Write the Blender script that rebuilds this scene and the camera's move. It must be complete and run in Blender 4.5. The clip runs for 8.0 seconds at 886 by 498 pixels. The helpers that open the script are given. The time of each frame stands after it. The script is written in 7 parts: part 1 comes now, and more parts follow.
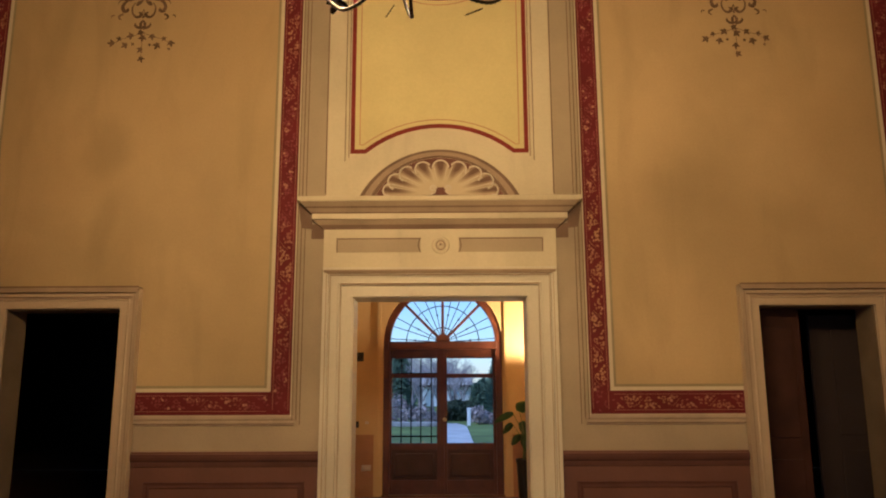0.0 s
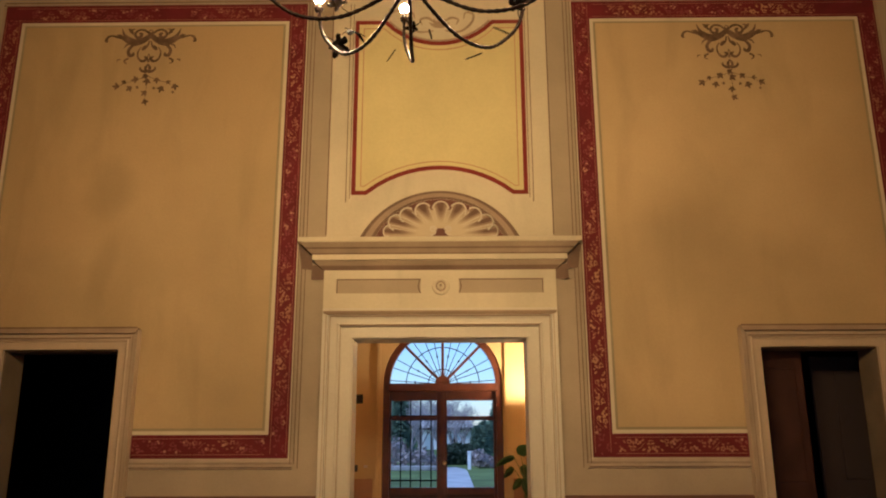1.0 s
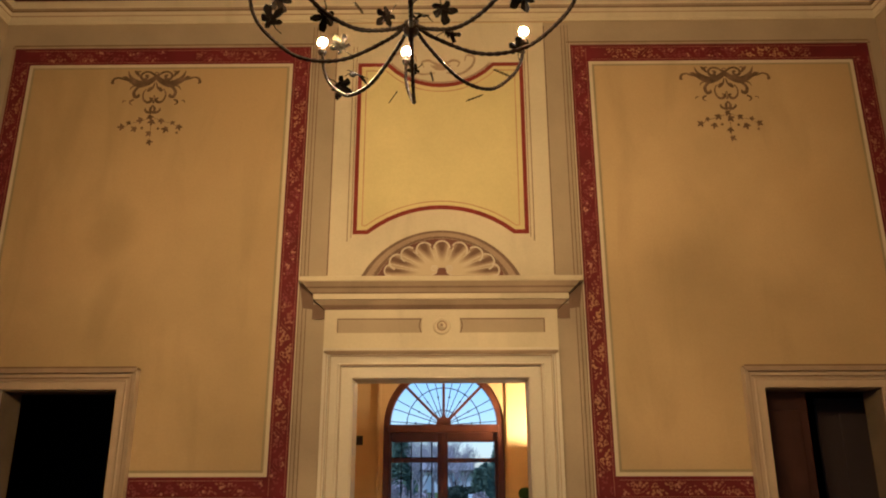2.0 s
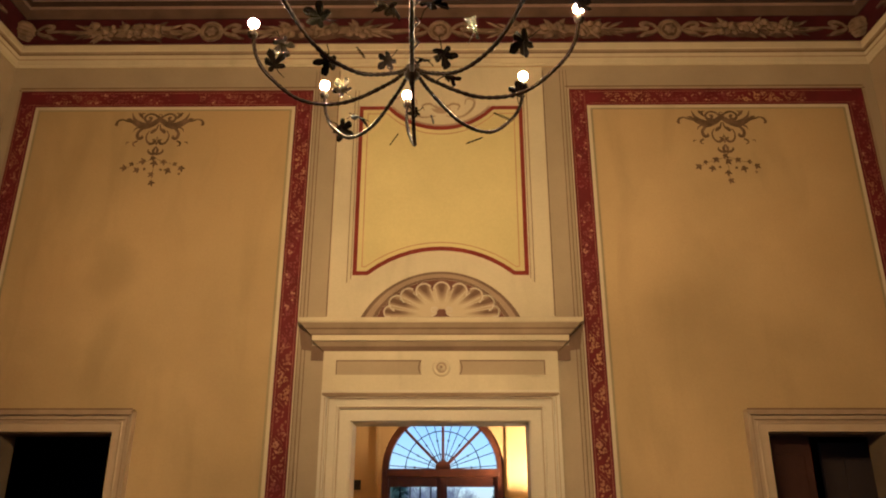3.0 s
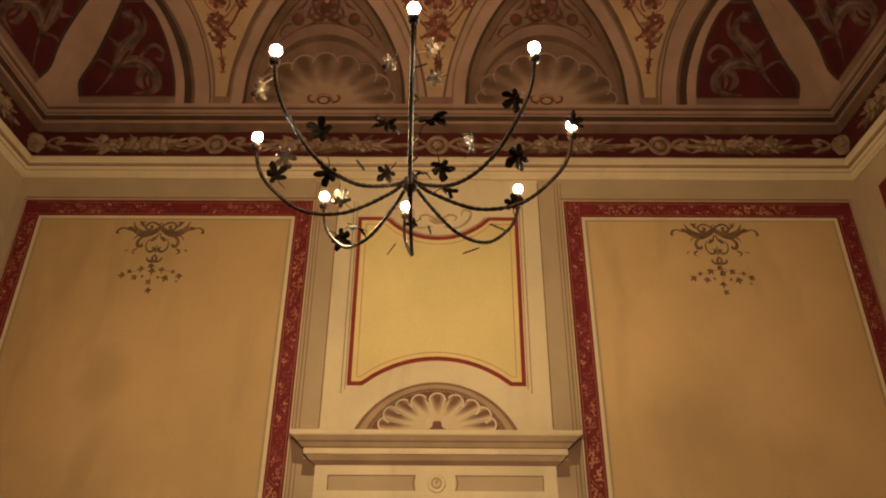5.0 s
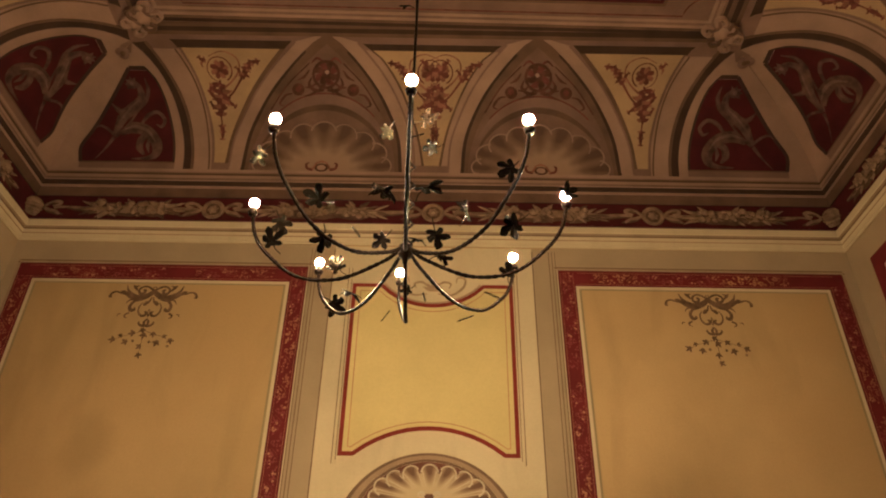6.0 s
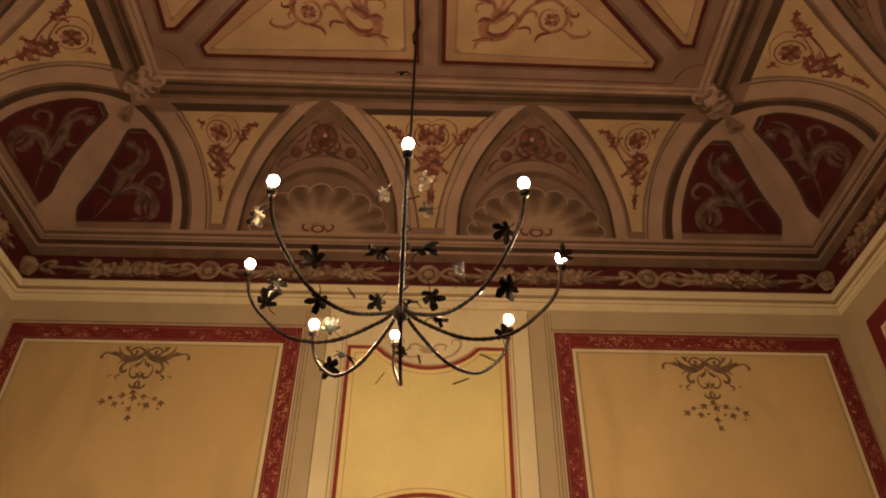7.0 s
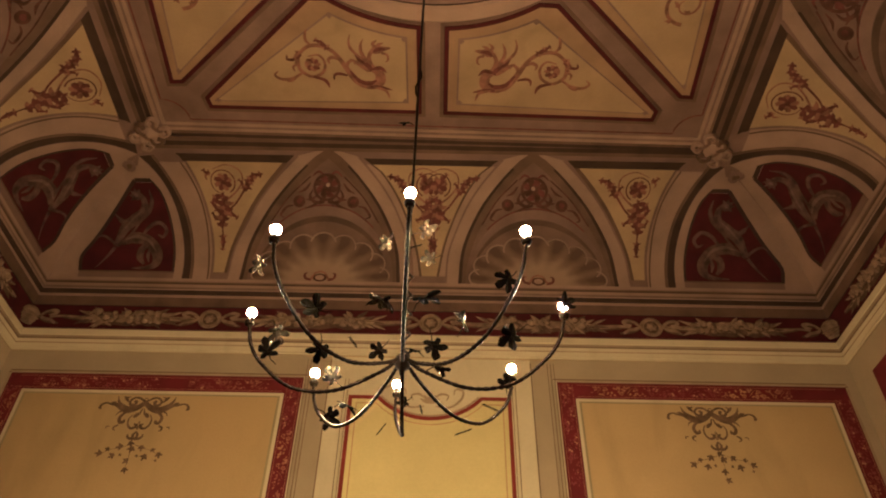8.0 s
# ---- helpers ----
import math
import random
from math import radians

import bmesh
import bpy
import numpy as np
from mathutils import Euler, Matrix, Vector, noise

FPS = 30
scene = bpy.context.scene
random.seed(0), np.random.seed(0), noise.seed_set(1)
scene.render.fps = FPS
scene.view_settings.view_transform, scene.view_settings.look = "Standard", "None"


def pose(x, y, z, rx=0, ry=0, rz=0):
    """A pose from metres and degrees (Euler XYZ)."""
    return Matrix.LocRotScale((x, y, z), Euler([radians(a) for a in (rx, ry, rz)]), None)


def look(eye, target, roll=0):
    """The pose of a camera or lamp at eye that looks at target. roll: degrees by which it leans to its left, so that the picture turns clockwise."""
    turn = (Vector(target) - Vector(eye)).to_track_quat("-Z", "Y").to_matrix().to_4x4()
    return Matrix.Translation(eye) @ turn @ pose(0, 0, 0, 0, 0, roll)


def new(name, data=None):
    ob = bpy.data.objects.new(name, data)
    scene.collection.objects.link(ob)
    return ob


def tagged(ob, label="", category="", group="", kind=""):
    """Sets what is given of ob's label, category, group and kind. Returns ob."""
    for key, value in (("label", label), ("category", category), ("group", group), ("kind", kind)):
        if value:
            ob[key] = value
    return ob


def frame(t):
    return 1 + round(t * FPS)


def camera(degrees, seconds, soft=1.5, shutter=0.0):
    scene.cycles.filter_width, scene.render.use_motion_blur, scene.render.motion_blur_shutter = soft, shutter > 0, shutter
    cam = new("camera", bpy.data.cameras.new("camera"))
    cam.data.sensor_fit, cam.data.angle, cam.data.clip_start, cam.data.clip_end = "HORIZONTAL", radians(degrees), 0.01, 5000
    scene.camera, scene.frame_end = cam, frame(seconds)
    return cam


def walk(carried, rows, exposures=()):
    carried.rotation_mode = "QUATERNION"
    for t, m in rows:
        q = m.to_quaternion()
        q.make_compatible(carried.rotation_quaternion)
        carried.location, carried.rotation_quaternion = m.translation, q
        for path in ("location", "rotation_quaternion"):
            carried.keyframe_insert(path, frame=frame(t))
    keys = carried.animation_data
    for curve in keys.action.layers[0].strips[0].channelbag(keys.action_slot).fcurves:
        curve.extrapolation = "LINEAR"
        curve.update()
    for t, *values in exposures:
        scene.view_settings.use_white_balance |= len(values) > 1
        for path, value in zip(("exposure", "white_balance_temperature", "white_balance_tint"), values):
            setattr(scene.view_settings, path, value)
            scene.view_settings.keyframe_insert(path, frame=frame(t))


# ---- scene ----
# ---------- camera: a tripod tilt from the doors up to the vault ----------
EYE = (0.11, 0.0, 1.55)
cam = camera(62.2, 8.0, soft=2.0)
TILT = [(0.0, 0.522, 10.552, 0.236), (0.5, 0.549, 12.123, 0.236), (1.0, 0.517, 13.742, 0.201), (1.5, 0.570, 15.347, 0.198),
        (3.0, 0.588, 20.032, -0.058), (3.5, 0.555, 22.083, -0.098), (4.0, 0.504, 24.063, -0.204), (4.5, 0.434, 26.133, -0.257),
        (6.0, -0.104, 33.813, -0.810), (6.5, -0.377, 36.268, -0.922), (7.0, -0.447, 38.614, -0.836), (7.5, -0.223, 40.477, -0.777),
        (8.0, -0.161, 42.400, -0.966)]
walk(cam, [(t, pose(*EYE, 90 + pitch, 0, yaw) @ pose(0, 0, 0, 0, 0, -roll)) for t, yaw, pitch, roll in TILT],
     exposures=[(0.0, 0.0, 4600, 13), (8.0, 0.0, 4600, 13)])

# ---------- world and light ----------
world = bpy.data.worlds.new("dusk_sky")
scene.world = world
world.use_nodes = True
wn = world.node_tree.nodes
sky = wn.new("ShaderNodeTexSky")
sky.sky_type, sky.sun_disc = "NISHITA", False
sky.sun_elevation, sky.sun_rotation = radians(43), radians(-112)
sky.air_density, sky.dust_density = 1.15, 0.4
sky.ozone_density = 2.0
wn["Background"].inputs["Strength"].default_value = 0.15
world.node_tree.links.new(sky.outputs["Color"], wn["Background"].inputs["Color"])

sun = new("sun", bpy.data.lights.new("sun", "SUN"))
sun.data.energy, sun.data.angle, sun.data.color = 2.2, radians(12), (1.0, 0.93, 0.85)
sun.matrix_world = look((-50, 5, 45), (0, 25, 0))

# added cool fill for the lower walls, set in an assumed rear window
rear_fill = new("rear_fill_light", bpy.data.lights.new("rear_fill_light", "AREA"))
rear_fill.data.shape, rear_fill.data.size, rear_fill.data.size_y = "RECTANGLE", 1.5, 2.3
rear_fill.data.energy, rear_fill.data.color = 13.0, (0.62, 0.82, 1.0)
rear_fill.matrix_world = look((0, -1.85, 1.7), (0, 3, 1.7))

BULB_GLOW = 6500.0
BULB_COLOUR = (1.0, 0.565, 0.185)

# ---------- room dimensions ----------
W = 4.76            # half width of the salon
Y1, Y0 = 7.0, -1.8  # far wall and rear wall
YC = (Y1 + Y0) / 2
WALL = 0.30
SPRING, RISE, COVE, LEDGE = 7.14, 1.10, 1.50, 0.06
CEIL = SPRING + RISE
ARC = 2.06          # length of the cove's curve


# ---------- materials ----------
def mat(name, colour, rough=0.75, vary=0.12, scale=1.2, fine=30.0, bump=0.15, metal=0.0, tint=None, tint_at=0.55, spec=0.25, streak=0.0, stains=()):
    """A surface with broad blotches, fine grain and a little relief."""
    m = bpy.data.materials.new(name)
    m.use_nodes = True
    n, l = m.node_tree.nodes, m.node_tree.links
    b = n["Principled BSDF"]
    b.inputs["Roughness"].default_value, b.inputs["Metallic"].default_value = rough, metal
    b.inputs["Specular IOR Level"].default_value = spec
    co = n.new("ShaderNodeTexCoord")
    broad, grain = n.new("ShaderNodeTexNoise"), n.new("ShaderNodeTexNoise")
    for t, s, d in ((broad, scale, 6), (grain, fine, 4)):
        t.inputs["Scale"].default_value, t.inputs["Detail"].default_value = s, d
        l.new(co.outputs["Object"], t.inputs["Vector"])
    ramp = n.new("ShaderNodeValToRGB")
    dark = [c * (1 - vary * 1.6) for c in colour]
    light = [min(1, c * (1 + vary)) for c in colour]
    ramp.color_ramp.elements[0].position, ramp.color_ramp.elements[1].position = 0.3, 0.7
    ramp.color_ramp.elements[0].color, ramp.color_ramp.elements[1].color = (*dark, 1), (*light, 1)
    l.new(broad.outputs["Fac"], ramp.inputs["Fac"])
    out = ramp.outputs["Color"]
    if tint:
        far = n.new("ShaderNodeTexNoise")
        far.inputs["Scale"].default_value, far.inputs["Detail"].default_value = scale * 0.45, 5
        off = n.new("ShaderNodeVectorMath")
        off.inputs[1].default_value = (7.3, 2.1, 4.7)
        l.new(co.outputs["Object"], off.inputs[0])
        l.new(off.outputs["Vector"], far.inputs["Vector"])
        step = n.new("ShaderNodeMapRange")
        step.inputs["From Min"].default_value, step.inputs["From Max"].default_value = tint_at, tint_at + 0.16
        l.new(far.outputs["Fac"], step.inputs["Value"])
        mix = n.new("ShaderNodeMix")
        mix.data_type = "RGBA"
        l.new(step.outputs["Result"], mix.inputs["Factor"])
        l.new(out, mix.inputs["A"])
        mix.inputs["B"].default_value = (*tint, 1)
        out = mix.outputs["Result"]
    if streak:
        # damp stains that run down the plaster
        run, squash = n.new("ShaderNodeTexNoise"), n.new("ShaderNodeMapping")
        squash.inputs["Scale"].default_value = (1.0, 1.0, 0.22)
        squash.inputs["Rotation"].default_value = (0.0, radians(12), 0.0)
        run.inputs["Scale"].default_value, run.inputs["Detail"].default_value = 2.6, 6
        run.inputs["Distortion"].default_value = 0.7
        l.new(co.outputs["Object"], squash.inputs["Vector"])
        l.new(squash.outputs["Vector"], run.inputs["Vector"])
        soft = n.new("ShaderNodeMapRange")
        soft.inputs["From Min"].default_value, soft.inputs["From Max"].default_value = 0.52, 0.72
        soft.inputs["To Min"].default_value, soft.inputs["To Max"].default_value = 1.0, 1.0 - streak
        l.new(run.outputs["Fac"], soft.inputs["Value"])
        stain = n.new("ShaderNodeMix")
        stain.data_type, stain.blend_type = "RGBA", "MULTIPLY"
        stain.inputs["Factor"].default_value = 1.0
        l.new(out, stain.inputs["A"])
        l.new(soft.outputs["Result"], stain.inputs["B"])
        out = stain.outputs["Result"]
    for x, z, rx, rz, turn, depth in stains:
        # one cloudy damp patch on the far wall: an ellipse with a ragged edge
        place, ragged, warp, add = n.new("ShaderNodeMapping"), n.new("ShaderNodeTexNoise"), n.new("ShaderNodeVectorMath"), n.new("ShaderNodeVectorMath")
        place.vector_type = "TEXTURE"
        place.inputs["Location"].default_value = (x, Y1, z)
        place.inputs["Rotation"].default_value = (0.0, radians(turn), 0.0)
        place.inputs["Scale"].default_value = (rx, 1.0, rz)
        ragged.inputs["Scale"].default_value, ragged.inputs["Detail"].default_value = 2.2, 5
        warp.operation = "SCALE"
        warp.inputs["Scale"].default_value = 0.9
        l.new(co.outputs["Object"], ragged.inputs["Vector"])
        l.new(ragged.outputs["Color"], warp.inputs[0])
        off = n.new("ShaderNodeVectorMath")
        off.operation = "SUBTRACT"
        off.inputs[1].default_value = (0.45, 0.45, 0.45)
        l.new(warp.outputs["Vector"], off.inputs[0])
        l.new(co.outputs["Object"], place.inputs["Vector"])
        l.new(place.outputs["Vector"], add.inputs[0])
        l.new(off.outputs["Vector"], add.inputs[1])
        ball, fade, stain = n.new("ShaderNodeTexGradient"), n.new("ShaderNodeMapRange"), n.new("ShaderNodeMix")
        ball.gradient_type = "SPHERICAL"
        l.new(add.outputs["Vector"], ball.inputs["Vector"])
        fade.interpolation_type = "SMOOTHSTEP"
        fade.inputs["From Min"].default_value, fade.inputs["From Max"].default_value = 0.0, 0.75
        fade.inputs["To Min"].default_value, fade.inputs["To Max"].default_value = 1.0, 1.0 - depth
        l.new(ball.outputs["Fac"], fade.inputs["Value"])
        stain.data_type, stain.blend_type = "RGBA", "MULTIPLY"
        stain.inputs["Factor"].default_value = 1.0
        l.new(out, stain.inputs["A"])
        l.new(fade.outputs["Result"], stain.inputs["B"])
        out = stain.outputs["Result"]
    mul = n.new("ShaderNodeMix")
    mul.data_type, mul.blend_type = "RGBA", "MULTIPLY"
    mul.inputs["Factor"].default_value = 0.16
    l.new(out, mul.inputs["A"])
    gr = n.new("ShaderNodeMapRange")
    gr.inputs["From Min"].default_value, gr.inputs["From Max"].default_value = 0.3, 0.7
    gr.inputs["To Min"].default_value, gr.inputs["To Max"].default_value = 0.75, 1.1
    l.new(grain.outputs["Fac"], gr.inputs["Value"])
    l.new(gr.outputs["Result"], mul.inputs["B"])
    l.new(mul.outputs["Result"], b.inputs["Base Color"])
    if bump:
        bp = n.new("ShaderNodeBump")
        bp.inputs["Strength"].default_value, bp.inputs["Distance"].default_value = bump, 0.01
        l.new(grain.outputs["Fac"], bp.inputs["Height"])
        l.new(bp.outputs["Normal"], b.inputs["Normal"])
    return m


# damp patches on the far wall: aside, height, half breadth, half height, turn, depth
STAINS = ((-3.28, 3.90, 0.34, 0.40, 8, 0.16), (-3.30, 3.02, 0.17, 0.62, 9, 0.11), (-3.75, 3.1, 0.4, 0.3, 0, 0.07), (2.45, 3.42, 0.22, 0.75, 0, 0.05), (3.36, 3.2, 0.45, 0.25, 25, 0.06), (1.88, 4.2, 0.12, 0.6, 2, 0.06))
OCHRE = mat("ochre_limewash", (0.463, 0.336, 0.135), 0.8, 0.13, 0.6, 40, 0.12, tint=(0.430, 0.300, 0.114), tint_at=0.5, streak=0.12, stains=STAINS)
YELLOW = mat("yellow_panel_paint", (0.585, 0.495, 0.187), 0.8, 0.08, 0.9, 40, 0.10)
CREAM = mat("cream_paint", (0.5616, 0.486, 0.288), 0.7, 0.06, 1.5, 50, 0.10, streak=0.14)
# dark colour for the unseen rear wall, chosen to cut bounced light
REAR = mat("rear_wall_dark_paint", (0.2016, 0.1368, 0.072), 0.85, 0.12, 0.7, 40, 0.12)
# darker copy of the casing cream, standing in for dimmer light at the sides
SIDE_CASING = mat("dimmed_casing_paint", (0.4464, 0.3528, 0.2088), 0.6, 0.08, 1.5, 50, 0.08)
# whiter than the cream, to carry the cool daylight on the middle casing
CASING = mat("ivory_casing_paint", (0.576, 0.5184, 0.3456), 0.55, 0.06, 1.5, 50, 0.08)
TAN = mat("tan_grey_paint", (0.3672, 0.2916, 0.1656), 0.75, 0.08, 1.5, 50, 0.10)
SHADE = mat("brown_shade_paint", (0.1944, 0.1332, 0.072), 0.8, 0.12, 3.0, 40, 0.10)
GREENLINE = mat("olive_line_paint", (0.3024, 0.2448, 0.1152), 0.8, 0.10, 2.0, 40, 0.05)
RED = mat("oxblood_paint", (0.128, 0.0125, 0.013), 0.75, 0.16, 4.0, 50, 0.08)
LINE_RED = mat("red_line_paint", (0.19, 0.025, 0.012), 0.75, 0.1, 3.0, 40, 0.05)
FAINT_RED = mat("faint_red_line_paint", (0.46, 0.285, 0.115), 0.75, 0.1, 3.0, 40, 0.05)
PALE_RED = mat("pale_red_line_paint", (0.36, 0.1728, 0.0792), 0.75, 0.1, 3.0, 40, 0.05)
GOLD = mat("gold_stencil_paint", (0.38, 0.195, 0.064), 0.6, 0.2, 2.4, 60, 0.05, tint=(0.19, 0.04, 0.03), tint_at=0.385)
T_DARK = mat("umber_shade_paint", (0.1728, 0.1116, 0.0612), 0.8, 0.12, 4.0, 50, 0.08)
T_RED = mat("lunette_redbrown_paint", (0.1584, 0.072, 0.0432), 0.8, 0.15, 4.0, 50, 0.08)
SHELL_RIM = mat("shell_rim_paint", (0.576, 0.504, 0.3384), 0.8, 0.06, 4.0, 50, 0.08)
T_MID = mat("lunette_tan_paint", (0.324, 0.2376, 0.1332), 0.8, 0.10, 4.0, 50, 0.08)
T_SOFT = mat("faint_tan_line_paint", (0.4176, 0.3312, 0.2016), 0.8, 0.1, 4.0, 50, 0.08)
T_MID2 = mat("cornice_shade_paint", (0.288, 0.216, 0.1188), 0.8, 0.10, 4.0, 50, 0.08)
DADO = mat("brown_red_dado_paint", (0.145, 0.066, 0.042), 0.7, 0.10, 2.0, 40, 0.08)
DADO_DARK = mat("dark_dado_line", (0.095, 0.040, 0.026), 0.75, 0.1, 3.0, 40, 0.05)
MOTIF = mat("brown_motif_paint", (0.144, 0.09, 0.0468), 0.8, 0.35, 8.0, 60, 0.05)
C_BASE = mat("vault_stone_paint", (0.1836, 0.1149, 0.0794), 0.8, 0.16, 2.0, 40, 0.1, streak=0.12)
C_LIGHT = mat("vault_light_stone_paint", (0.288, 0.1915, 0.1271), 0.8, 0.14, 2.0, 40, 0.1)
C_BASE2 = mat("vault_warm_stone_paint", (0.2448, 0.1642, 0.1079), 0.8, 0.14, 2.0, 40, 0.1)
C_SHADE = mat("vault_shade_paint", (0.046, 0.0255, 0.0165), 0.8, 0.2, 3.0, 40, 0.1)
C_MID = mat("vault_brown_paint", (0.1188, 0.0718, 0.0431), 0.8, 0.2, 3.0, 40, 0.1)
C_SOFT = mat("vault_soft_shade_paint", (0.09, 0.0534, 0.0324), 0.8, 0.2, 3.0, 40, 0.1)
C_RED = mat("vault_oxblood_paint", (0.0576, 0.0061, 0.0072), 0.8, 0.2, 4.0, 50, 0.08)
C_FIELD = mat("vault_yellow_paint", (0.36, 0.2484, 0.1188), 0.8, 0.12, 2.0, 40, 0.1)
C_PANEL = mat("vault_panel_yellow_paint", (0.324, 0.2196, 0.1044), 0.8, 0.12, 1.6, 40, 0.1, streak=0.12)
C_STRIP = mat("vault_orange_brown_paint", (0.27, 0.168, 0.082), 0.8, 0.12, 1.6, 40, 0.1, streak=0.12)
C_FIGURE2 = mat("vault_mid_grisaille_paint", (0.1094, 0.0646, 0.0444), 0.8, 0.3, 9.0, 60, 0.05)
C_ROSE = mat("vault_rose_brown_paint", (0.0828, 0.0346, 0.0216), 0.8, 0.3, 9.0, 60, 0.05)
C_NICHE = mat("vault_niche_paint", (0.1476, 0.091, 0.0601), 0.8, 0.2, 3.0, 40, 0.1, streak=0.15)
C_SCROLL = mat("vault_scroll_paint", (0.12, 0.038, 0.027), 0.8, 0.3, 9.0, 60, 0.05)
C_SCROLL2 = mat("vault_pale_scroll_paint", (0.215, 0.098, 0.056), 0.8, 0.3, 9.0, 60, 0.05)
C_FIGURE = mat("vault_grisaille_paint", (0.0919, 0.0511, 0.0339), 0.8, 0.4, 9.0, 60, 0.05)
C_GLINT = mat("vault_pale_grisaille_paint", (0.144, 0.0903, 0.0616), 0.8, 0.3, 9.0, 60, 0.05)
BLACK_IRON = mat("black_wrought_iron", (0.0055, 0.0035, 0.0024), 0.38, 0.3, 20, 90, 0.4, spec=0.045)
BLACK_IRON.node_tree.nodes["Principled BSDF"].inputs["Specular Tint"].default_value = (1.0, 0.72, 0.5, 1)
WOOD = mat("red_brown_varnished_wood", (0.074, 0.025, 0.011), 0.35, 0.2, 6, 60, 0.1)
DARK_WOOD = mat("dark_brown_wood", (0.042, 0.017, 0.011), 0.5, 0.2, 5, 60, 0.1)
# near-black that stands for the side rooms' lack of light
DARK_ROOM = mat("unlit_room_dark", (0.038, 0.027, 0.022), 0.9, 0.1)
FLOOR = mat("terracotta_floor", (0.11, 0.05, 0.03), 0.45, 0.15, 3, 40, 0.1)


def emitter(name, colour, strength):
    m = bpy.data.materials.new(name)
    m.use_nodes = True
    b = m.node_tree.nodes["Principled BSDF"]
    b.inputs["Base Color"].default_value = (*colour, 1)
    b.inputs["Emission Color"].default_value = (*colour, 1)
    b.inputs["Emission Strength"].default_value = strength
    return m


BULB = emitter("lit_bulb", BULB_COLOUR, BULB_GLOW)


# ---------- mesh helpers ----------
def mesh_from(name, verts, faces, mats, indices=None, parent=None, smooth=False):
    me = bpy.data.meshes.new(name)
    me.from_pydata([tuple(v) for v in verts], [], faces)
    for m in mats:
        me.materials.append(m)
    if indices:
        me.polygons.foreach_set("material_index", indices)
    if smooth:
        me.polygons.foreach_set("use_smooth", [True] * len(me.polygons))
    me.update()
    ob = new(name, me)
    if parent:
        ob.parent = parent
    return ob


def part(name, bm, material, parent, label="", smooth=False):
    me = bpy.data.meshes.new(name)
    bmesh.ops.recalc_face_normals(bm, faces=bm.faces)
    for f in bm.faces:
        f.smooth = smooth
    bm.to_mesh(me)
    bm.free()
    for m in (material if isinstance(material, (list, tuple)) else [material]):
        me.materials.append(m)
    ob = new(name, me)
    if parent:
        ob.parent = parent
    return tagged(ob, label)


def add_box(bm, x0, x1, y0, y1, z0, z1, bevel=0.0):
    r = bmesh.ops.create_cube(bm, size=1.0)
    for v in r["verts"]:
        v.co = Vector((x0 + (v.co.x + 0.5) * (x1 - x0), y0 + (v.co.y + 0.5) * (y1 - y0), z0 + (v.co.z + 0.5) * (z1 - z0)))
    if bevel:
        es = list({e for v in r["verts"] for e in v.link_edges})
        bmesh.ops.bevel(bm, geom=es, offset=bevel, segments=2, affect="EDGES", profile=0.6)


def box(name, x0, x1, y0, y1, z0, z1, material, parent=None, bevel=0.0, label=""):
    bm = bmesh.new()
    add_box(bm, x0, x1, y0, y1, z0, z1, bevel)
    return part(name, bm, material, parent, label)


def tube(bm, path, radii, seg=8):
    """A round bar along a path, with its ends closed."""
    pts = [Vector(p) for p in path]
    rings = []
    up = Vector((0.31, 0.17, 0.93)).normalized()
    for i, p in enumerate(pts):
        d = (pts[min(i + 1, len(pts) - 1)] - pts[max(i - 1, 0)]).normalized()
        a = d.cross(up)
        if a.length < 0.05:
            a = d.cross(Vector((1, 0, 0)))
        a.normalize()
        b = d.cross(a)
        r = radii[i] if isinstance(radii, (list, tuple)) else radii
        rings.append([bm.verts.new(p + a * r * math.cos(2 * math.pi * k / seg) + b * r * math.sin(2 * math.pi * k / seg)) for k in range(seg)])
    for q, s in zip(rings, rings[1:]):
        for k in range(seg):
            bm.faces.new((q[k], q[(k + 1) % seg], s[(k + 1) % seg], s[k]))
    bm.faces.new(rings[0][::-1])
    bm.faces.new(rings[-1])


def twisted_bar(bm, path, r, turns, seg=8):
    """A square-edged bar twisted along its path, like a loose rope."""
    pts = [Vector(p) for p in path]
    rings, n = [], len(pts)
    for i, p in enumerate(pts):
        d = (pts[min(i + 1, n - 1)] - pts[max(i - 1, 0)]).normalized()
        a = d.cross(Vector((0, 1, 0))).normalized()
        b = d.cross(a)
        tw = 2 * math.pi * turns * i / (n - 1)
        ring = []
        for k in range(seg):
            t = 2 * math.pi * k / seg
            rr = r * (1.0 + 0.14 * math.cos(2 * (t - tw)) + 0.05 * math.sin(i * 0.37))
            ring.append(bm.verts.new(p + a * rr * math.cos(t) + b * rr * math.sin(t)))
        rings.append(ring)
    for q, s in zip(rings, rings[1:]):
        for k in range(seg):
            bm.faces.new((q[k], q[(k + 1) % seg], s[(k + 1) % seg], s[k]))
    bm.faces.new(rings[0][::-1])
    bm.faces.new(rings[-1])


def lathe(bm, profile, centre=(0, 0, 0), seg=16):
    """A turned shape about the upright axis from (radius, height) pairs."""
    c = Vector(centre)
    rings = [[bm.verts.new(c + Vector((r * math.cos(2 * math.pi * k / seg), r * math.sin(2 * math.pi * k / seg), z))) for k in range(seg)] for r, z in profile]
    for q, s in zip(rings, rings[1:]):
        for k in range(seg):
            bm.faces.new((q[k], q[(k + 1) % seg], s[(k + 1) % seg], s[k]))
    bm.faces.new(rings[0][::-1])
    bm.faces.new(rings[-1])


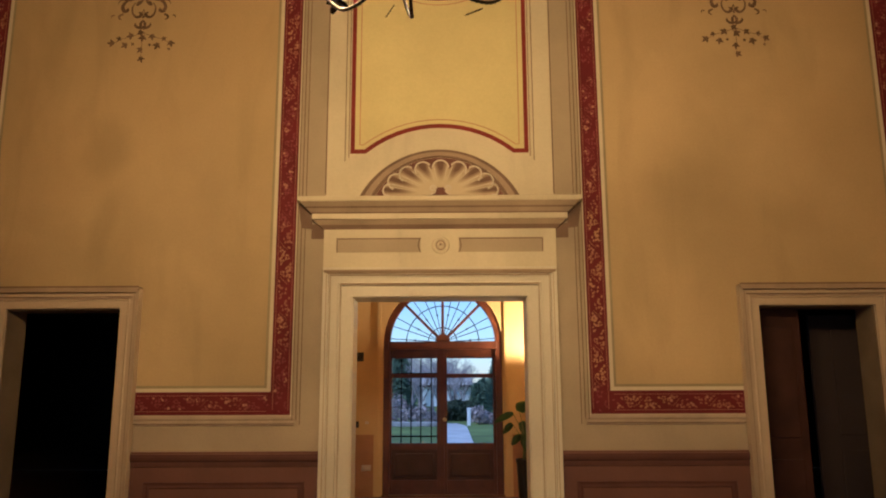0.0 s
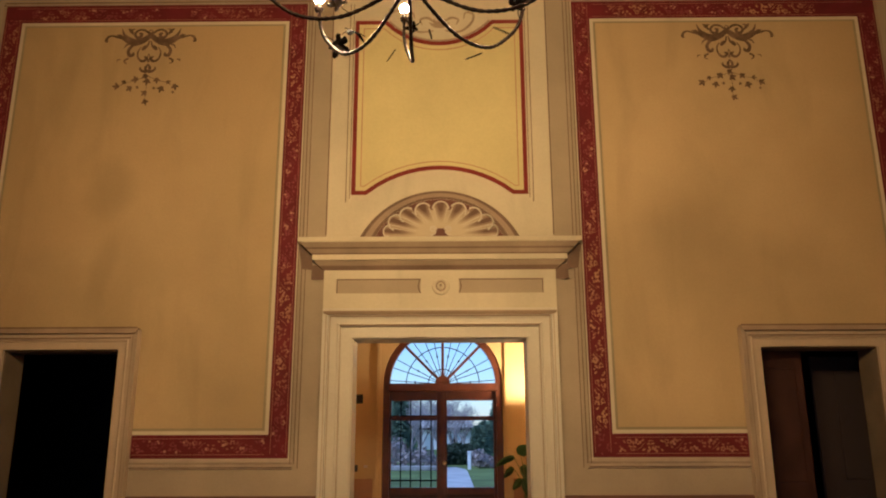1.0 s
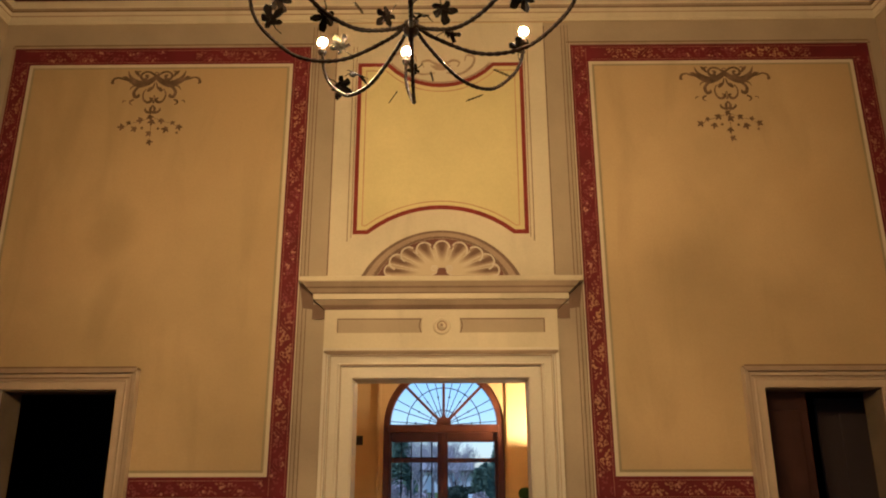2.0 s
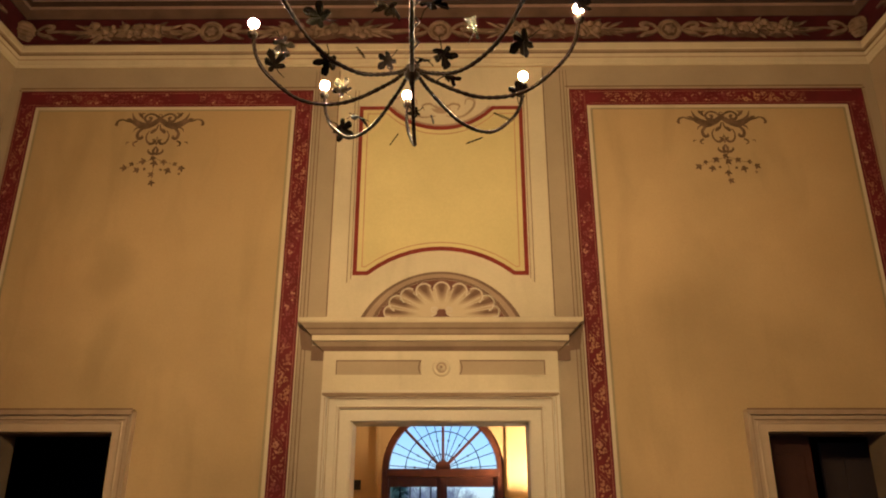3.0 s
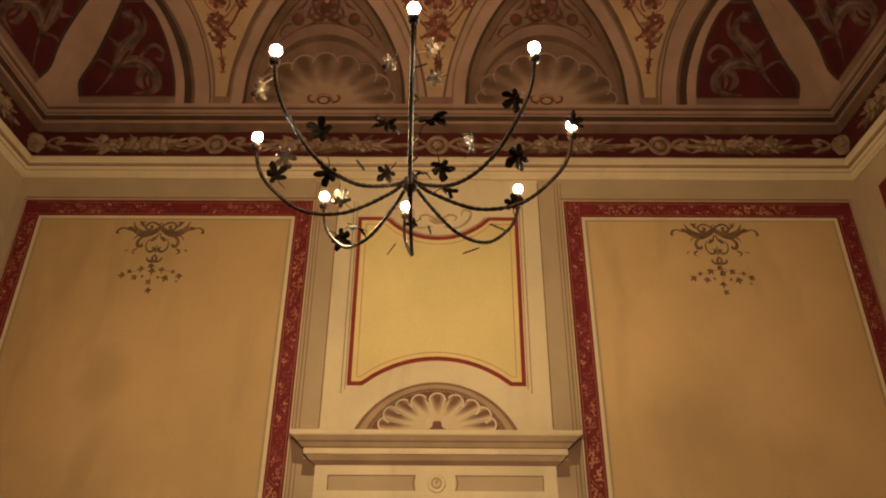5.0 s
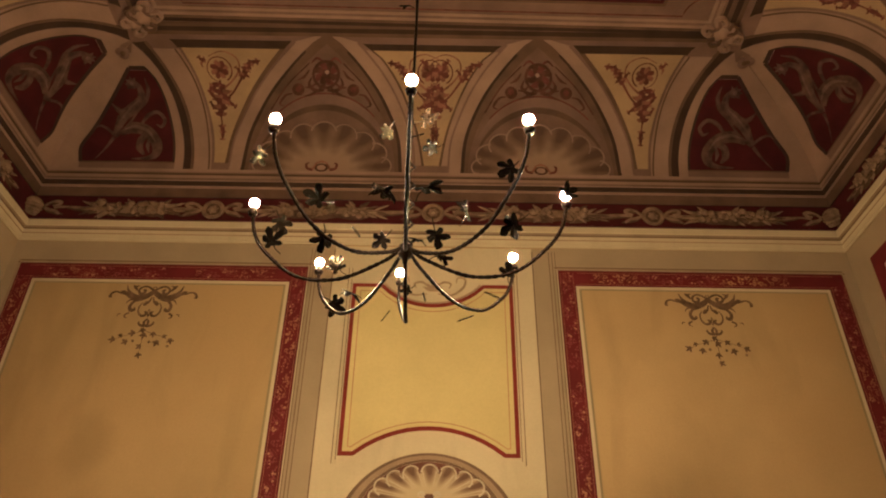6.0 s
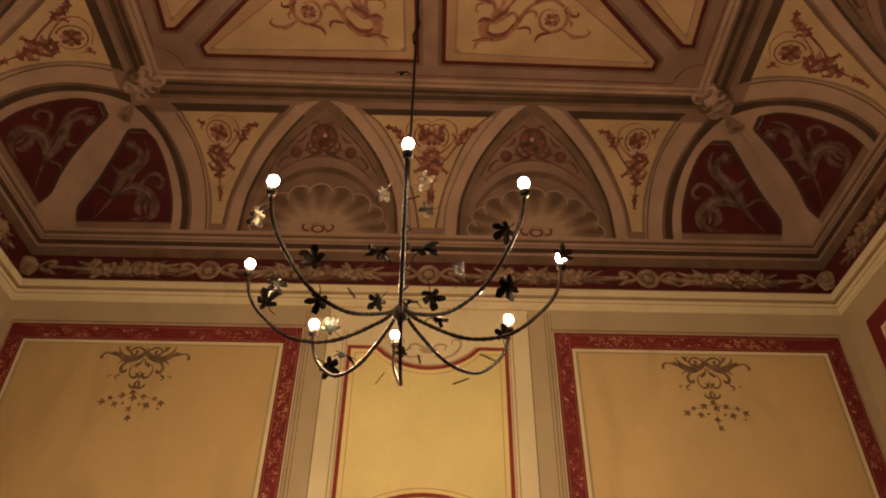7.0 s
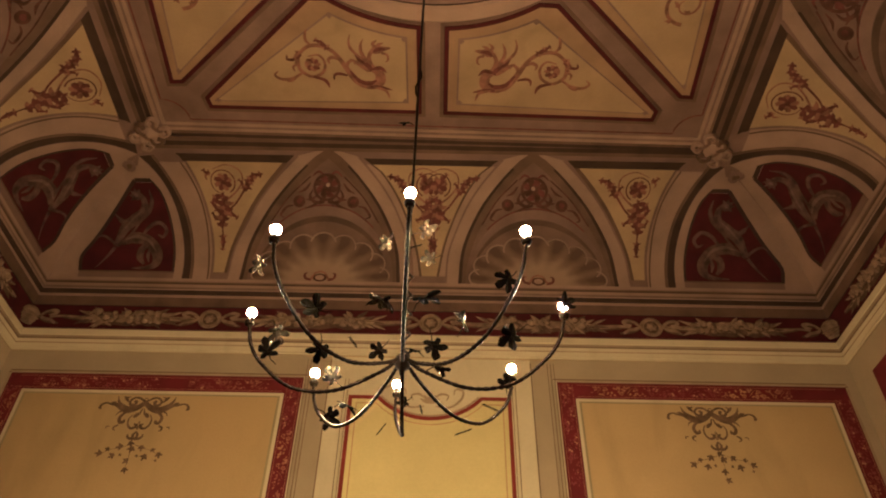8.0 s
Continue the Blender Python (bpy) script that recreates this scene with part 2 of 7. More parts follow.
def smooth_path(pts, n=8):
    """Catmull-Rom points through a few knots (any dimension)."""
    p = [np.array(q, float) for q in pts]
    p = [2 * p[0] - p[1]] + p + [2 * p[-1] - p[-2]]
    out = []
    for i in range(1, len(p) - 2):
        for k in range(n):
            t = k / n
            a, b, c, d = p[i - 1], p[i], p[i + 1], p[i + 2]
            out.append(0.5 * (2 * b + (c - a) * t + (2 * a - 5 * b + 4 * c - d) * t * t + (3 * b - a - 3 * c + d) * t ** 3))
    out.append(p[-2])
    return out


class Art:
    """Painted and moulded ornament, drawn in metres on a surface that maps (u, v, height) into the room."""

    def __init__(self, surf):
        self.place, self.v, self.f, self.i, self.mats, self.uv = surf, [], [], [], [], []

    def surf(self, u, v, h):
        self.uv.append((u, v))
        return self.place(u, v, h)

    def slot(self, m):
        if m not in self.mats:
            self.mats.append(m)
        return self.mats.index(m)

    def face(self, pts, h, m):
        k = len(self.v)
        self.v += [self.surf(p[0], p[1], h) for p in pts]
        self.f.append(tuple(range(k, k + len(pts))))
        self.i.append(self.slot(m))

    def loft(self, a, b, h, m, n=4):
        """Fill between two equally long polylines."""
        k, s = len(self.v), self.slot(m)
        for p, q in zip(a, b):
            for j in range(n + 1):
                t = j / n
                self.v.append(self.surf(p[0] * (1 - t) + q[0] * t, p[1] * (1 - t) + q[1] * t, h))
        for i in range(len(a) - 1):
            for j in range(n):
                o = k + i * (n + 1) + j
                self.f.append((o, o + 1, o + n + 2, o + n + 1))
                self.i.append(s)

    def moulding(self, path, profile, m, closed=False):
        """Sweep (offset, height) pairs along a path; offset is to the left of its direction. m: one material or one per strip."""
        P = [np.array(p, float)[:2] for p in path]
        N, K, base = len(P), len(profile), len(self.v)
        for i in range(N):
            if closed:
                a, b, c = P[i - 1], P[i], P[(i + 1) % N]
            else:
                a, b, c = P[max(i - 1, 0)], P[i], P[min(i + 1, N - 1)]
            d1, d2 = b - a, c - b
            d1 = d1 / (np.hypot(*d1) or 1)
            d2 = d2 / (np.hypot(*d2) or 1)
            if not d1.any():
                d1 = d2
            if not d2.any():
                d2 = d1
            n1, n2 = np.array((-d1[1], d1[0])), np.array((-d2[1], d2[0]))
            n = n1 + n2
            n = n / max(0.35, (n @ n) / 2)
            for o, h in profile:
                q = b + n * o
                self.v.append(self.surf(q[0], q[1], h))
        for i in range(N if closed else N - 1):
            for k in range(K - 1):
                o, o2 = base + i * K + k, base + ((i + 1) % N) * K + k
                self.f.append((o, o2, o2 + 1, o + 1))
                self.i.append(self.slot(m[k] if isinstance(m, (list, tuple)) else m))

    def stroke(self, path, widths, h, m):
        """A brush stroke of changing width."""
        P = [np.array(p, float)[:2] for p in path]
        base, s = len(self.v), self.slot(m)
        for i, p in enumerate(P):
            d = P[min(i + 1, len(P) - 1)] - P[max(i - 1, 0)]
            d = d / (np.hypot(*d) or 1)
            t = i / (len(P) - 1)
            w = widths if isinstance(widths, (int, float)) else np.interp(t, np.linspace(0, 1, len(widths)), widths)
            nrm = np.array((-d[1], d[0])) * w / 2
            self.v += [self.surf(*(p + nrm), h + 0.0018 * t), self.surf(*(p - nrm), h + 0.0018 * t)]
        for i in range(len(P) - 1):
            o = base + 2 * i
            self.f.append((o, o + 1, o + 3, o + 2))
            self.i.append(s)

    def leaf(self, p, ang, length, width, h, m, lobes=1, raise_=0.0):
        """A pointed leaf from its foot p along ang (degrees), with a raised mid-rib."""
        a = radians(ang)
        d, n = np.array((math.cos(a), math.sin(a))), np.array((-math.sin(a), math.cos(a)))
        p = np.array(p, float)
        mid = [(0, 0), (0.35, 0), (0.7, 0), (1, 0)]
        sidep = [(0, 0), (0.3, 0.42), (0.62, 0.36), (1, 0)]
        base, s = len(self.v), self.slot(m)
        for k, (t, _) in enumerate(mid):
            q = p + d * t * length
            self.v.append(self.surf(*q, h + (raise_ if 0 < k < 3 else 0)))
        for sg in (1, -1):
            for t, w in sidep[1:3]:
                q = p + d * t * length + n * sg * w * width
                self.v.append(self.surf(*q, h))
        b = base
        for l0 in (4, 6):
            self.f += [(b, b + 1, b + l0), (b + 1, b + 2, b + l0 + 1, b + l0), (b + 2, b + 3, b + l0 + 1)]
            self.i += [s, s, s]

    def disc(self, c, r, h, m, seg=14, dome=0.0, stretch=1.0):
        base, s = len(self.v), self.slot(m)
        self.v.append(self.surf(c[0], c[1], h + dome))
        for k in range(seg):
            a = 2 * math.pi * k / seg
            self.v.append(self.surf(c[0] + r * math.cos(a), c[1] + r * stretch * math.sin(a), h))
        for k in range(seg):
            self.f.append((base, base + 1 + k, base + 1 + (k + 1) % seg))
            self.i.append(s)

    def build(self, name, parent=None, smooth=False):
        ob = mesh_from(name, self.v, self.f, self.mats, self.i, parent, smooth)
        layer = ob.data.uv_layers.new(name="plan")
        uv = np.array(self.uv)[[i for f in self.f for i in f]]
        layer.data.foreach_set("uv", uv.ravel())
        return ob


def off_axis(u):
    """The doorway and its painted order stand a little to one side of the wall's middle."""
    return u + 0.015 * min(1.0, max(0.0, (2.8 - abs(u)) / 1.3))


def far_wall(u, v, h):
    return (off_axis(u), Y1 - h, v)


# ---------- salon shell ----------
def wall_grid(name, xs, zs, holes, y0, y1, material):
    """A wall of real thickness along x with openings through it."""
    bm = bmesh.new()
    solid = {}
    for i in range(len(xs) - 1):
        for k in range(len(zs) - 1):
            cx, cz = (xs[i] + xs[i + 1]) / 2, (zs[k] + zs[k + 1]) / 2
            solid[i, k] = not any(a < cx < b and c < cz < d for a, b, c, d in holes)
    vs = {}

    def vert(x, y, z):
        key = (round(x, 4), round(y, 4), round(z, 4))
        if key not in vs:
            vs[key] = bm.verts.new(key)
        return vs[key]

    for (i, k), full in solid.items():
        if not full:
            continue
        a, b, c, d = xs[i], xs[i + 1], zs[k], zs[k + 1]
        bm.faces.new([vert(*p) for p in ((a, y0, c), (b, y0, c), (b, y0, d), (a, y0, d))])
        bm.faces.new([vert(*p) for p in ((a, y1, c), (a, y1, d), (b, y1, d), (b, y1, c))])
        for di, dk, e in ((-1, 0, ((a, c), (a, d))), (1, 0, ((b, d), (b, c))), (0, -1, ((b, c), (a, c))), (0, 1, ((a, d), (b, d)))):
            if not solid.get((i + di, k + dk), False):
                (px, pz), (qx, qz) = e
                bm.faces.new([vert(px, y0, pz), vert(qx, y0, qz), vert(qx, y1, qz), vert(px, y1, pz)][::-1])
    return tagged(part(name, bm, material, None), kind="structure")


DOOR_X0, DOOR_X1, DOOR_TOP = 3.03, 4.13, 2.29
MID_X, MID_TOP = 0.835, 2.387
wall_far = wall_grid("wall_north", [-W - WALL, -DOOR_X1, -DOOR_X0, off_axis(-MID_X), off_axis(MID_X), DOOR_X0, DOOR_X1, W + WALL], [0, DOOR_TOP, MID_TOP, SPRING],
                     [(-DOOR_X1, -DOOR_X0, 0, DOOR_TOP), (DOOR_X0, DOOR_X1, 0, DOOR_TOP), (off_axis(-MID_X), off_axis(MID_X), 0, MID_TOP)], Y1, Y1 + WALL, OCHRE)
tagged(wall_far, "ochre limewashed salon wall with painted borders and three doorways", "wall")
for nm, a in (("wall_west", (-W - WALL, -W)), ("wall_east", (W, W + WALL))):
    tagged(box(nm, *a, Y0, Y1, 0, SPRING, OCHRE), "ochre limewashed side wall of the salon", "wall", kind="structure")
wall_rear = wall_grid("wall_south", [-W - WALL, -0.8, 0.8, W + WALL], [0, 0.5, 2.9, SPRING], [(-0.8, 0.8, 0.5, 2.9)], Y0 - WALL, Y0, REAR)
tagged(wall_rear, "unseen rear wall of the salon, darkened to cut bounce, with an assumed window", "wall")
tagged(box("floor", -W - WALL, W + WALL, Y0 - WALL, Y1 + WALL, -0.2, 0, FLOOR), "terracotta tiled floor", "floor", kind="structure")
tagged(box("floor_hall", -2.2, 2.2, Y1 + WALL + 0.002, Y1 + WALL + 3.6, -0.2, -0.002, FLOOR), "terracotta tiled floor of the entrance hall", "floor", kind="structure")


# cove and flat field of the vault: four mirrored sides
def cove_point(half_len, d, s, h):
    """Distance d from the corner along the wall, s metres up the curve, h out from it: (along, inset, height)."""
    th = s / ARC * math.pi / 2
    inset, z = LEDGE + COVE * (1 - math.cos(th)), SPRING + RISE * math.sin(th)
    nx, nz = math.cos(th) / COVE, math.sin(th) / RISE
    g = h / math.hypot(nx, nz)
    return d, inset + nx * g, z - nz * g


def cove_surface(side, mirror):
    """Map (d, s, h) for one half of one side; side: n, s, w, e; mirror: which corner d counts from."""
    def f(d, s, h):
        d, inset, z = cove_point(0, d, s, h)
        if side in "ns":
            y = Y1 - inset if side == "n" else Y0 + inset
            return (mirror * (W - d), y, z)
        x = (W - inset) * (1 if side == "e" else -1)
        return (x, Y1 - d if mirror > 0 else Y0 + d, z)
    return f


HALVES = [(s, m) for s in "nswe" for m in (1, -1)]
cv, cf = [], []
for side, mirror in HALVES:
    surf = cove_surface(side, mirror)
    half = W if side in "ns" else (Y1 - Y0) / 2
    base, n_s, n_d = len(cv), 20, 6
    for j in range(n_s + 1):
        s = ARC * j / n_s
        start = LEDGE + COVE * (1 - math.cos(s / ARC * math.pi / 2))
        for i in range(n_d + 1):
            cv.append(surf(start + (half - start) * i / n_d, s, 0))
    for j in range(n_s):
        for i in range(n_d):
            o = base + j * (n_d + 1) + i
            cf.append((o, o + 1, o + n_d + 2, o + n_d + 1))
IN_X, IN_Y = W - LEDGE - COVE, (Y1 - Y0) / 2 - LEDGE - COVE
k = len(cv)
cv += [(sx * IN_X, YC + sy * IN_Y, CEIL) for sx, sy in ((-1, -1), (1, -1), (1, 1), (-1, 1))]
cf.append((k, k + 1, k + 2, k + 3))
k = len(cv)
R2 = W + WALL
cv += [(x, y, z) for z in (SPRING, CEIL + 0.4) for x, y in ((-R2, Y0 - WALL), (R2, Y0 - WALL), (R2, Y1 + WALL), (-R2, Y1 + WALL))]
cf += [(k + 4, k + 5, k + 6, k + 7)] + [(k + i, k + (i + 1) % 4, k + 4 + (i + 1) % 4, k + 4 + i) for i in range(4)]
ceiling = mesh_from("ceiling", cv, cf, [C_BASE], smooth=False)
tagged(ceiling, "coved salon ceiling painted with lunettes, scrolls and mouldings", "ceiling", kind="structure")
# painted and moulded decoration of the vault


def graded_shell(name, c, a, b, lobes, pale, mid, dark, swing=0.38):
    """Trompe-l'oeil paint of a fluted shell in the plan's metres: pale at the hinge, dark in each flute near the lip."""
    m = mat(name, mid, 0.8, 0.1, 4.0, 50, 0.08)
    n, l = m.node_tree.nodes, m.node_tree.links

    def op(kind, x, y=None):
        k = n.new("ShaderNodeMath")
        k.operation = kind
        for slot, val in zip((0, 1), (x, y)):
            if val is None:
                continue
            if isinstance(val, (int, float)):
                k.inputs[slot].default_value = val
            else:
                l.new(val, k.inputs[slot])
        return k.outputs[0]
    uv = n.new("ShaderNodeUVMap")
    uv.uv_map = "plan"
    sep = n.new("ShaderNodeSeparateXYZ")
    l.new(uv.outputs["UV"], sep.inputs[0])
    x = op("DIVIDE", op("SUBTRACT", sep.outputs["X"], c[0]), a)
    y = op("DIVIDE", op("SUBTRACT", sep.outputs["Y"], c[1]), b)
    r = op("SQRT", op("ADD", op("MULTIPLY", x, x), op("MULTIPLY", y, y)))
    flute = op("COSINE", op("MULTIPLY", op("ARCTAN2", y, x), 2.0 * lobes))
    lip = n.new("ShaderNodeMapRange")
    lip.interpolation_type = "SMOOTHSTEP"
    lip.inputs["From Min"].default_value, lip.inputs["From Max"].default_value = 0.28, 0.88
    l.new(r, lip.inputs["Value"])
    tone = op("MULTIPLY", lip.outputs["Result"], op("SUBTRACT", 1.0 - swing, op("MULTIPLY", flute, swing)))
    wob = n.new("ShaderNodeTexNoise")
    wob.inputs["Scale"].default_value = 5.0
    l.new(uv.outputs["UV"], wob.inputs["Vector"])
    tone = op("ADD", tone, op("MULTIPLY", op("SUBTRACT", wob.outputs["Fac"], 0.5), 0.6))
    ramp = n.new("ShaderNodeValToRGB")
    e = ramp.color_ramp.elements
    e[0].position, e[0].color, e[1].position, e[1].color = 0.05, (*pale, 1), 0.9, (*dark, 1)
    k = e.new(0.45)
    k.color = (*mid, 1)
    l.new(tone, ramp.inputs["Fac"])
    l.new(ramp.outputs["Color"], n["Principled BSDF"].inputs["Base Color"])
    return m


def spiral(c, r0, r1, a0, turns, n=26):
    """Points on a spiral from radius r0 to r1 about c."""
    return [(c[0] + (r0 + (r1 - r0) * i / n) * math.cos(radians(a0) + 2 * math.pi * turns * i / n),
             c[1] + (r0 + (r1 - r0) * i / n) * math.sin(radians(a0) + 2 * math.pi * turns * i / n)) for i in range(n + 1)]


def rosette(art, c, r, h, m, m2, petals=6):
    for k in range(petals):
        a = 360 * k / petals + 11
        art.leaf(c, a, r, r * 0.95, h + 0.0006 * k, m)
    art.disc(c, r * 0.3, h + 0.007, m2, 8)


def leafy(art, path, h, m, size, every=4, start=3, spread=48):
    """Leaves to both sides along a stem."""
    for k, i in enumerate(range(start, len(path) - 1, every)):
        d = np.array(path[i + 1]) - np.array(path[i - 1])
        a = math.degrees(math.atan2(d[1], d[0]))
        sg = 1 if k % 2 else -1
        art.leaf(path[i], a + sg * spread, size * (0.8 + 0.4 * ((k * 7) % 5) / 5), size * 0.55, h + 0.0006 * (k % 5), m)
        art.leaf(path[i], a + sg * (spread + 45), size * 0.6, size * 0.4, h + 0.001 + 0.0006 * (k % 5), m)


def frond(art, pts, width, h, m, m2, barbs=5, steps=5):
    """A feathery painted leaf: a tapering rib with thin curling barbs to both sides."""
    path = smooth_path(pts, steps)
    art.stroke(path, [width * 0.5, width * 1.25, width * 1.0, width * 0.25], h, m)
    n = len(path) - 1
    for k in range(barbs):
        i = max(1, min(n - 1, int(n * (0.15 + 0.75 * k / max(1, barbs - 1)))))
        d = np.array(path[i + 1])[:2] - np.array(path[i - 1])[:2]
        a0 = math.atan2(d[1], d[0])
        reach = width * (1.25 - 0.6 * k / barbs)
        for sg in (-1, 1):
            q, a, run = np.array(path[i], float)[:2], a0 + sg * 0.7, []
            for j in range(6):
                run.append(tuple(q))
                a += sg * 0.30
                q = q + reach / 5 * np.array((math.cos(a), math.sin(a)))
            art.stroke(run, [width * 0.45, width * 0.62, width * 0.10], h + 0.001 + 0.0007 * (k % 4), m2 if (k + (sg > 0)) % 2 else m)


def spandrel_scroll(art, flip, cx, h):
    """Rinceau hanging in a narrow spandrel: flower in a ring, looping stem, leafy drop."""
    def P(*q):
        return [(cx + flip * (x - 2.21), y) for x, y in q]
    ring = [(2.24 + 0.145 * math.cos(radians(g)), 1.49 + 0.145 * math.sin(radians(g))) for g in range(-60, 285, 15)]
    art.stroke(P(*ring), [0.018, 0.015, 0.012, 0.008], h, C_SCROLL)
    loop = smooth_path([(2.13, 1.64), (2.30, 1.70), (2.45, 1.64), (2.48, 1.52), (2.41, 1.40), (2.30, 1.30), (2.20, 1.24)], 5)
    art.stroke(P(*loop), [0.008, 0.016, 0.02, 0.022, 0.03], h + 0.001, C_SCROLL2)
    for a in range(0, 360, 45):
        q = (2.24 + 0.02 * math.cos(radians(a)), 1.49 + 0.02 * math.sin(radians(a)))
        e = (2.24 + 0.108 * math.cos(radians(a + 22)), 1.49 + 0.108 * math.sin(radians(a + 22)))
        art.stroke(P(q, ((q[0] + e[0]) / 2 + 0.012, (q[1] + e[1]) / 2), e), [0.04, 0.075, 0.04], h + 0.003 + 0.0004 * (a // 45), C_SCROLL if a % 90 else C_SCROLL2)
    art.disc(P((2.24, 1.49))[0], 0.028, h + 0.009, C_SCROLL, 8)
    frond(art, P((2.28, 1.30), (2.15, 1.31), (2.10, 1.22), (2.16, 1.12)), 0.055, h + 0.003, C_SCROLL, C_SCROLL2, 4)
    frond(art, P((2.24, 1.30), (2.23, 1.18), (2.20, 1.06), (2.19, 0.92)), 0.10, h + 0.005, C_SCROLL, C_SCROLL2, 5)
    frond(art, P((2.20, 1.10), (2.30, 1.10), (2.39, 1.05)), 0.045, h + 0.004, C_SCROLL, C_SCROLL2, 3)
    frond(art, P((2.20, 1.04), (2.12, 1.04), (2.07, 1.12)), 0.035, h + 0.004, C_SCROLL, C_SCROLL2, 3)
    art.stroke(P(*smooth_path([(2.26, 1.14), (2.36, 1.22), (2.47, 1.37), (2.55, 1.48)], 5)), [0.02, 0.024, 0.03], h, C_SCROLL)
    frond(art, P((2.50, 1.38), (2.55, 1.49), (2.62, 1.57), (2.74, 1.60)), 0.06, h + 0.004, C_SCROLL, C_SCROLL2, 5)
    frond(art, P((2.48, 1.40), (2.47, 1.48), (2.43, 1.53)), 0.03, h + 0.004, C_SCROLL, C_SCROLL2, 2)
    art.stroke(P((2.19, 0.96), (2.195, 0.84), (2.20, 0.62)), [0.02, 0.016, 0.008], h, C_SCROLL)
    frond(art, P((2.195, 0.84), (2.20, 0.74), (2.20, 0.62)), 0.045, h + 0.003, C_SCROLL, C_SCROLL2, 3)
    frond(art, P((2.10, 1.60), (2.05, 1.60), (2.02, 1.64)), 0.035, h + 0.003, C_SCROLL, C_SCROLL2, 2)
    art.stroke(P(*smooth_path([(2.10, 1.60), (2.04, 1.56), (2.05, 1.51)], 4)), [0.012, 0.03, 0.008], h + 0.002, C_SCROLL2)


def figure(art, h):
    """Grisaille foliate scroll in a red corner field."""
    F, M, G = C_FIGURE, C_FIGURE2, C_GLINT

    def S(pts, w, dh, m, n=6):
        art.stroke(smooth_path(pts, n), w, h + dh, m)
    S([(0.84, 0.64), (0.74, 0.49), (0.61, 0.32)], [0.05, 0.03, 0.008], 0.0, F)
    S([(0.86, 0.66), (0.75, 0.76), (0.66, 0.79), (0.59, 0.74)], [0.04, 0.035, 0.03, 0.008], 0.0, F)
    S([(1.18, 0.80), (1.29, 0.93), (1.41, 0.97), (1.49, 0.88), (1.45, 0.79), (1.38, 0.82)], [0.03, 0.05, 0.05, 0.045, 0.04, 0.015], 0.001, F)
    S([(1.27, 0.92), (1.40, 0.975), (1.48, 0.89)], [0.006, 0.02, 0.006], 0.006, M)
    # main stem
    S([(1.17, 1.33), (1.23, 1.25), (1.22, 1.12), (1.10, 1.00), (0.98, 0.86), (0.85, 0.65)], [0.05, 0.075, 0.10, 0.15, 0.19, 0.07], 0.003, F)
    S([(1.31, 1.38), (1.33, 1.24), (1.27, 1.10), (1.13, 0.96)], [0.012, 0.05, 0.055, 0.03], 0.002, F)
    S([(1.32, 1.34), (1.335, 1.23), (1.28, 1.12)], [0.006, 0.02, 0.008], 0.008, M)
    S([(1.22, 1.26), (1.21, 1.13), (1.09, 1.01), (0.95, 0.84), (0.87, 0.70)], [0.02, 0.04, 0.06, 0.085, 0.02], 0.007, M)
    S([(1.20, 1.12), (1.07, 1.01), (0.94, 0.86)], [0.008, 0.032, 0.01], 0.011, G)
    S([(1.10, 0.92), (1.02, 0.84), (0.94, 0.74)], [0.008, 0.03, 0.008], 0.011, C_RED)
    # looping leaf
    S([(0.92, 0.72), (1.08, 0.77), (1.26, 0.73), (1.38, 0.57), (1.38, 0.42), (1.28, 0.35), (1.08, 0.335)], [0.12, 0.15, 0.15, 0.14, 0.11, 0.07, 0.015], 0.004, F)
    S([(0.98, 0.75), (1.12, 0.785), (1.27, 0.735), (1.37, 0.59)], [0.012, 0.045, 0.04, 0.012], 0.009, G)
    S([(1.28, 0.67), (1.19, 0.62), (1.17, 0.50), (1.23, 0.40)], [0.07, 0.09, 0.09, 0.03], 0.005, F)
    S([(1.26, 0.66), (1.19, 0.60), (1.18, 0.51)], [0.008, 0.025, 0.008], 0.010, M)
    S([(1.29, 0.64), (1.27, 0.53), (1.29, 0.43)], [0.02, 0.05, 0.01], 0.006, M)
    # side leaf and tufted bud
    S([(1.06, 1.00), (0.97, 0.97), (0.91, 1.00), (0.85, 1.07)], [0.09, 0.07, 0.06, 0.012], 0.005, F)
    S([(1.02, 0.99), (0.94, 0.985), (0.87, 1.05)], [0.01, 0.028, 0.008], 0.010, M)
    art.disc((1.15, 1.30), 0.055, h + 0.006, F, 12)
    for k, g in enumerate((100, 140, 175, 60, 215)):
        art.leaf((1.15, 1.30), g, 0.10, 0.055, h + 0.008 + 0.0006 * k, M if k % 2 else F)
    art.disc((1.145, 1.31), 0.026, h + 0.013, G, 10)


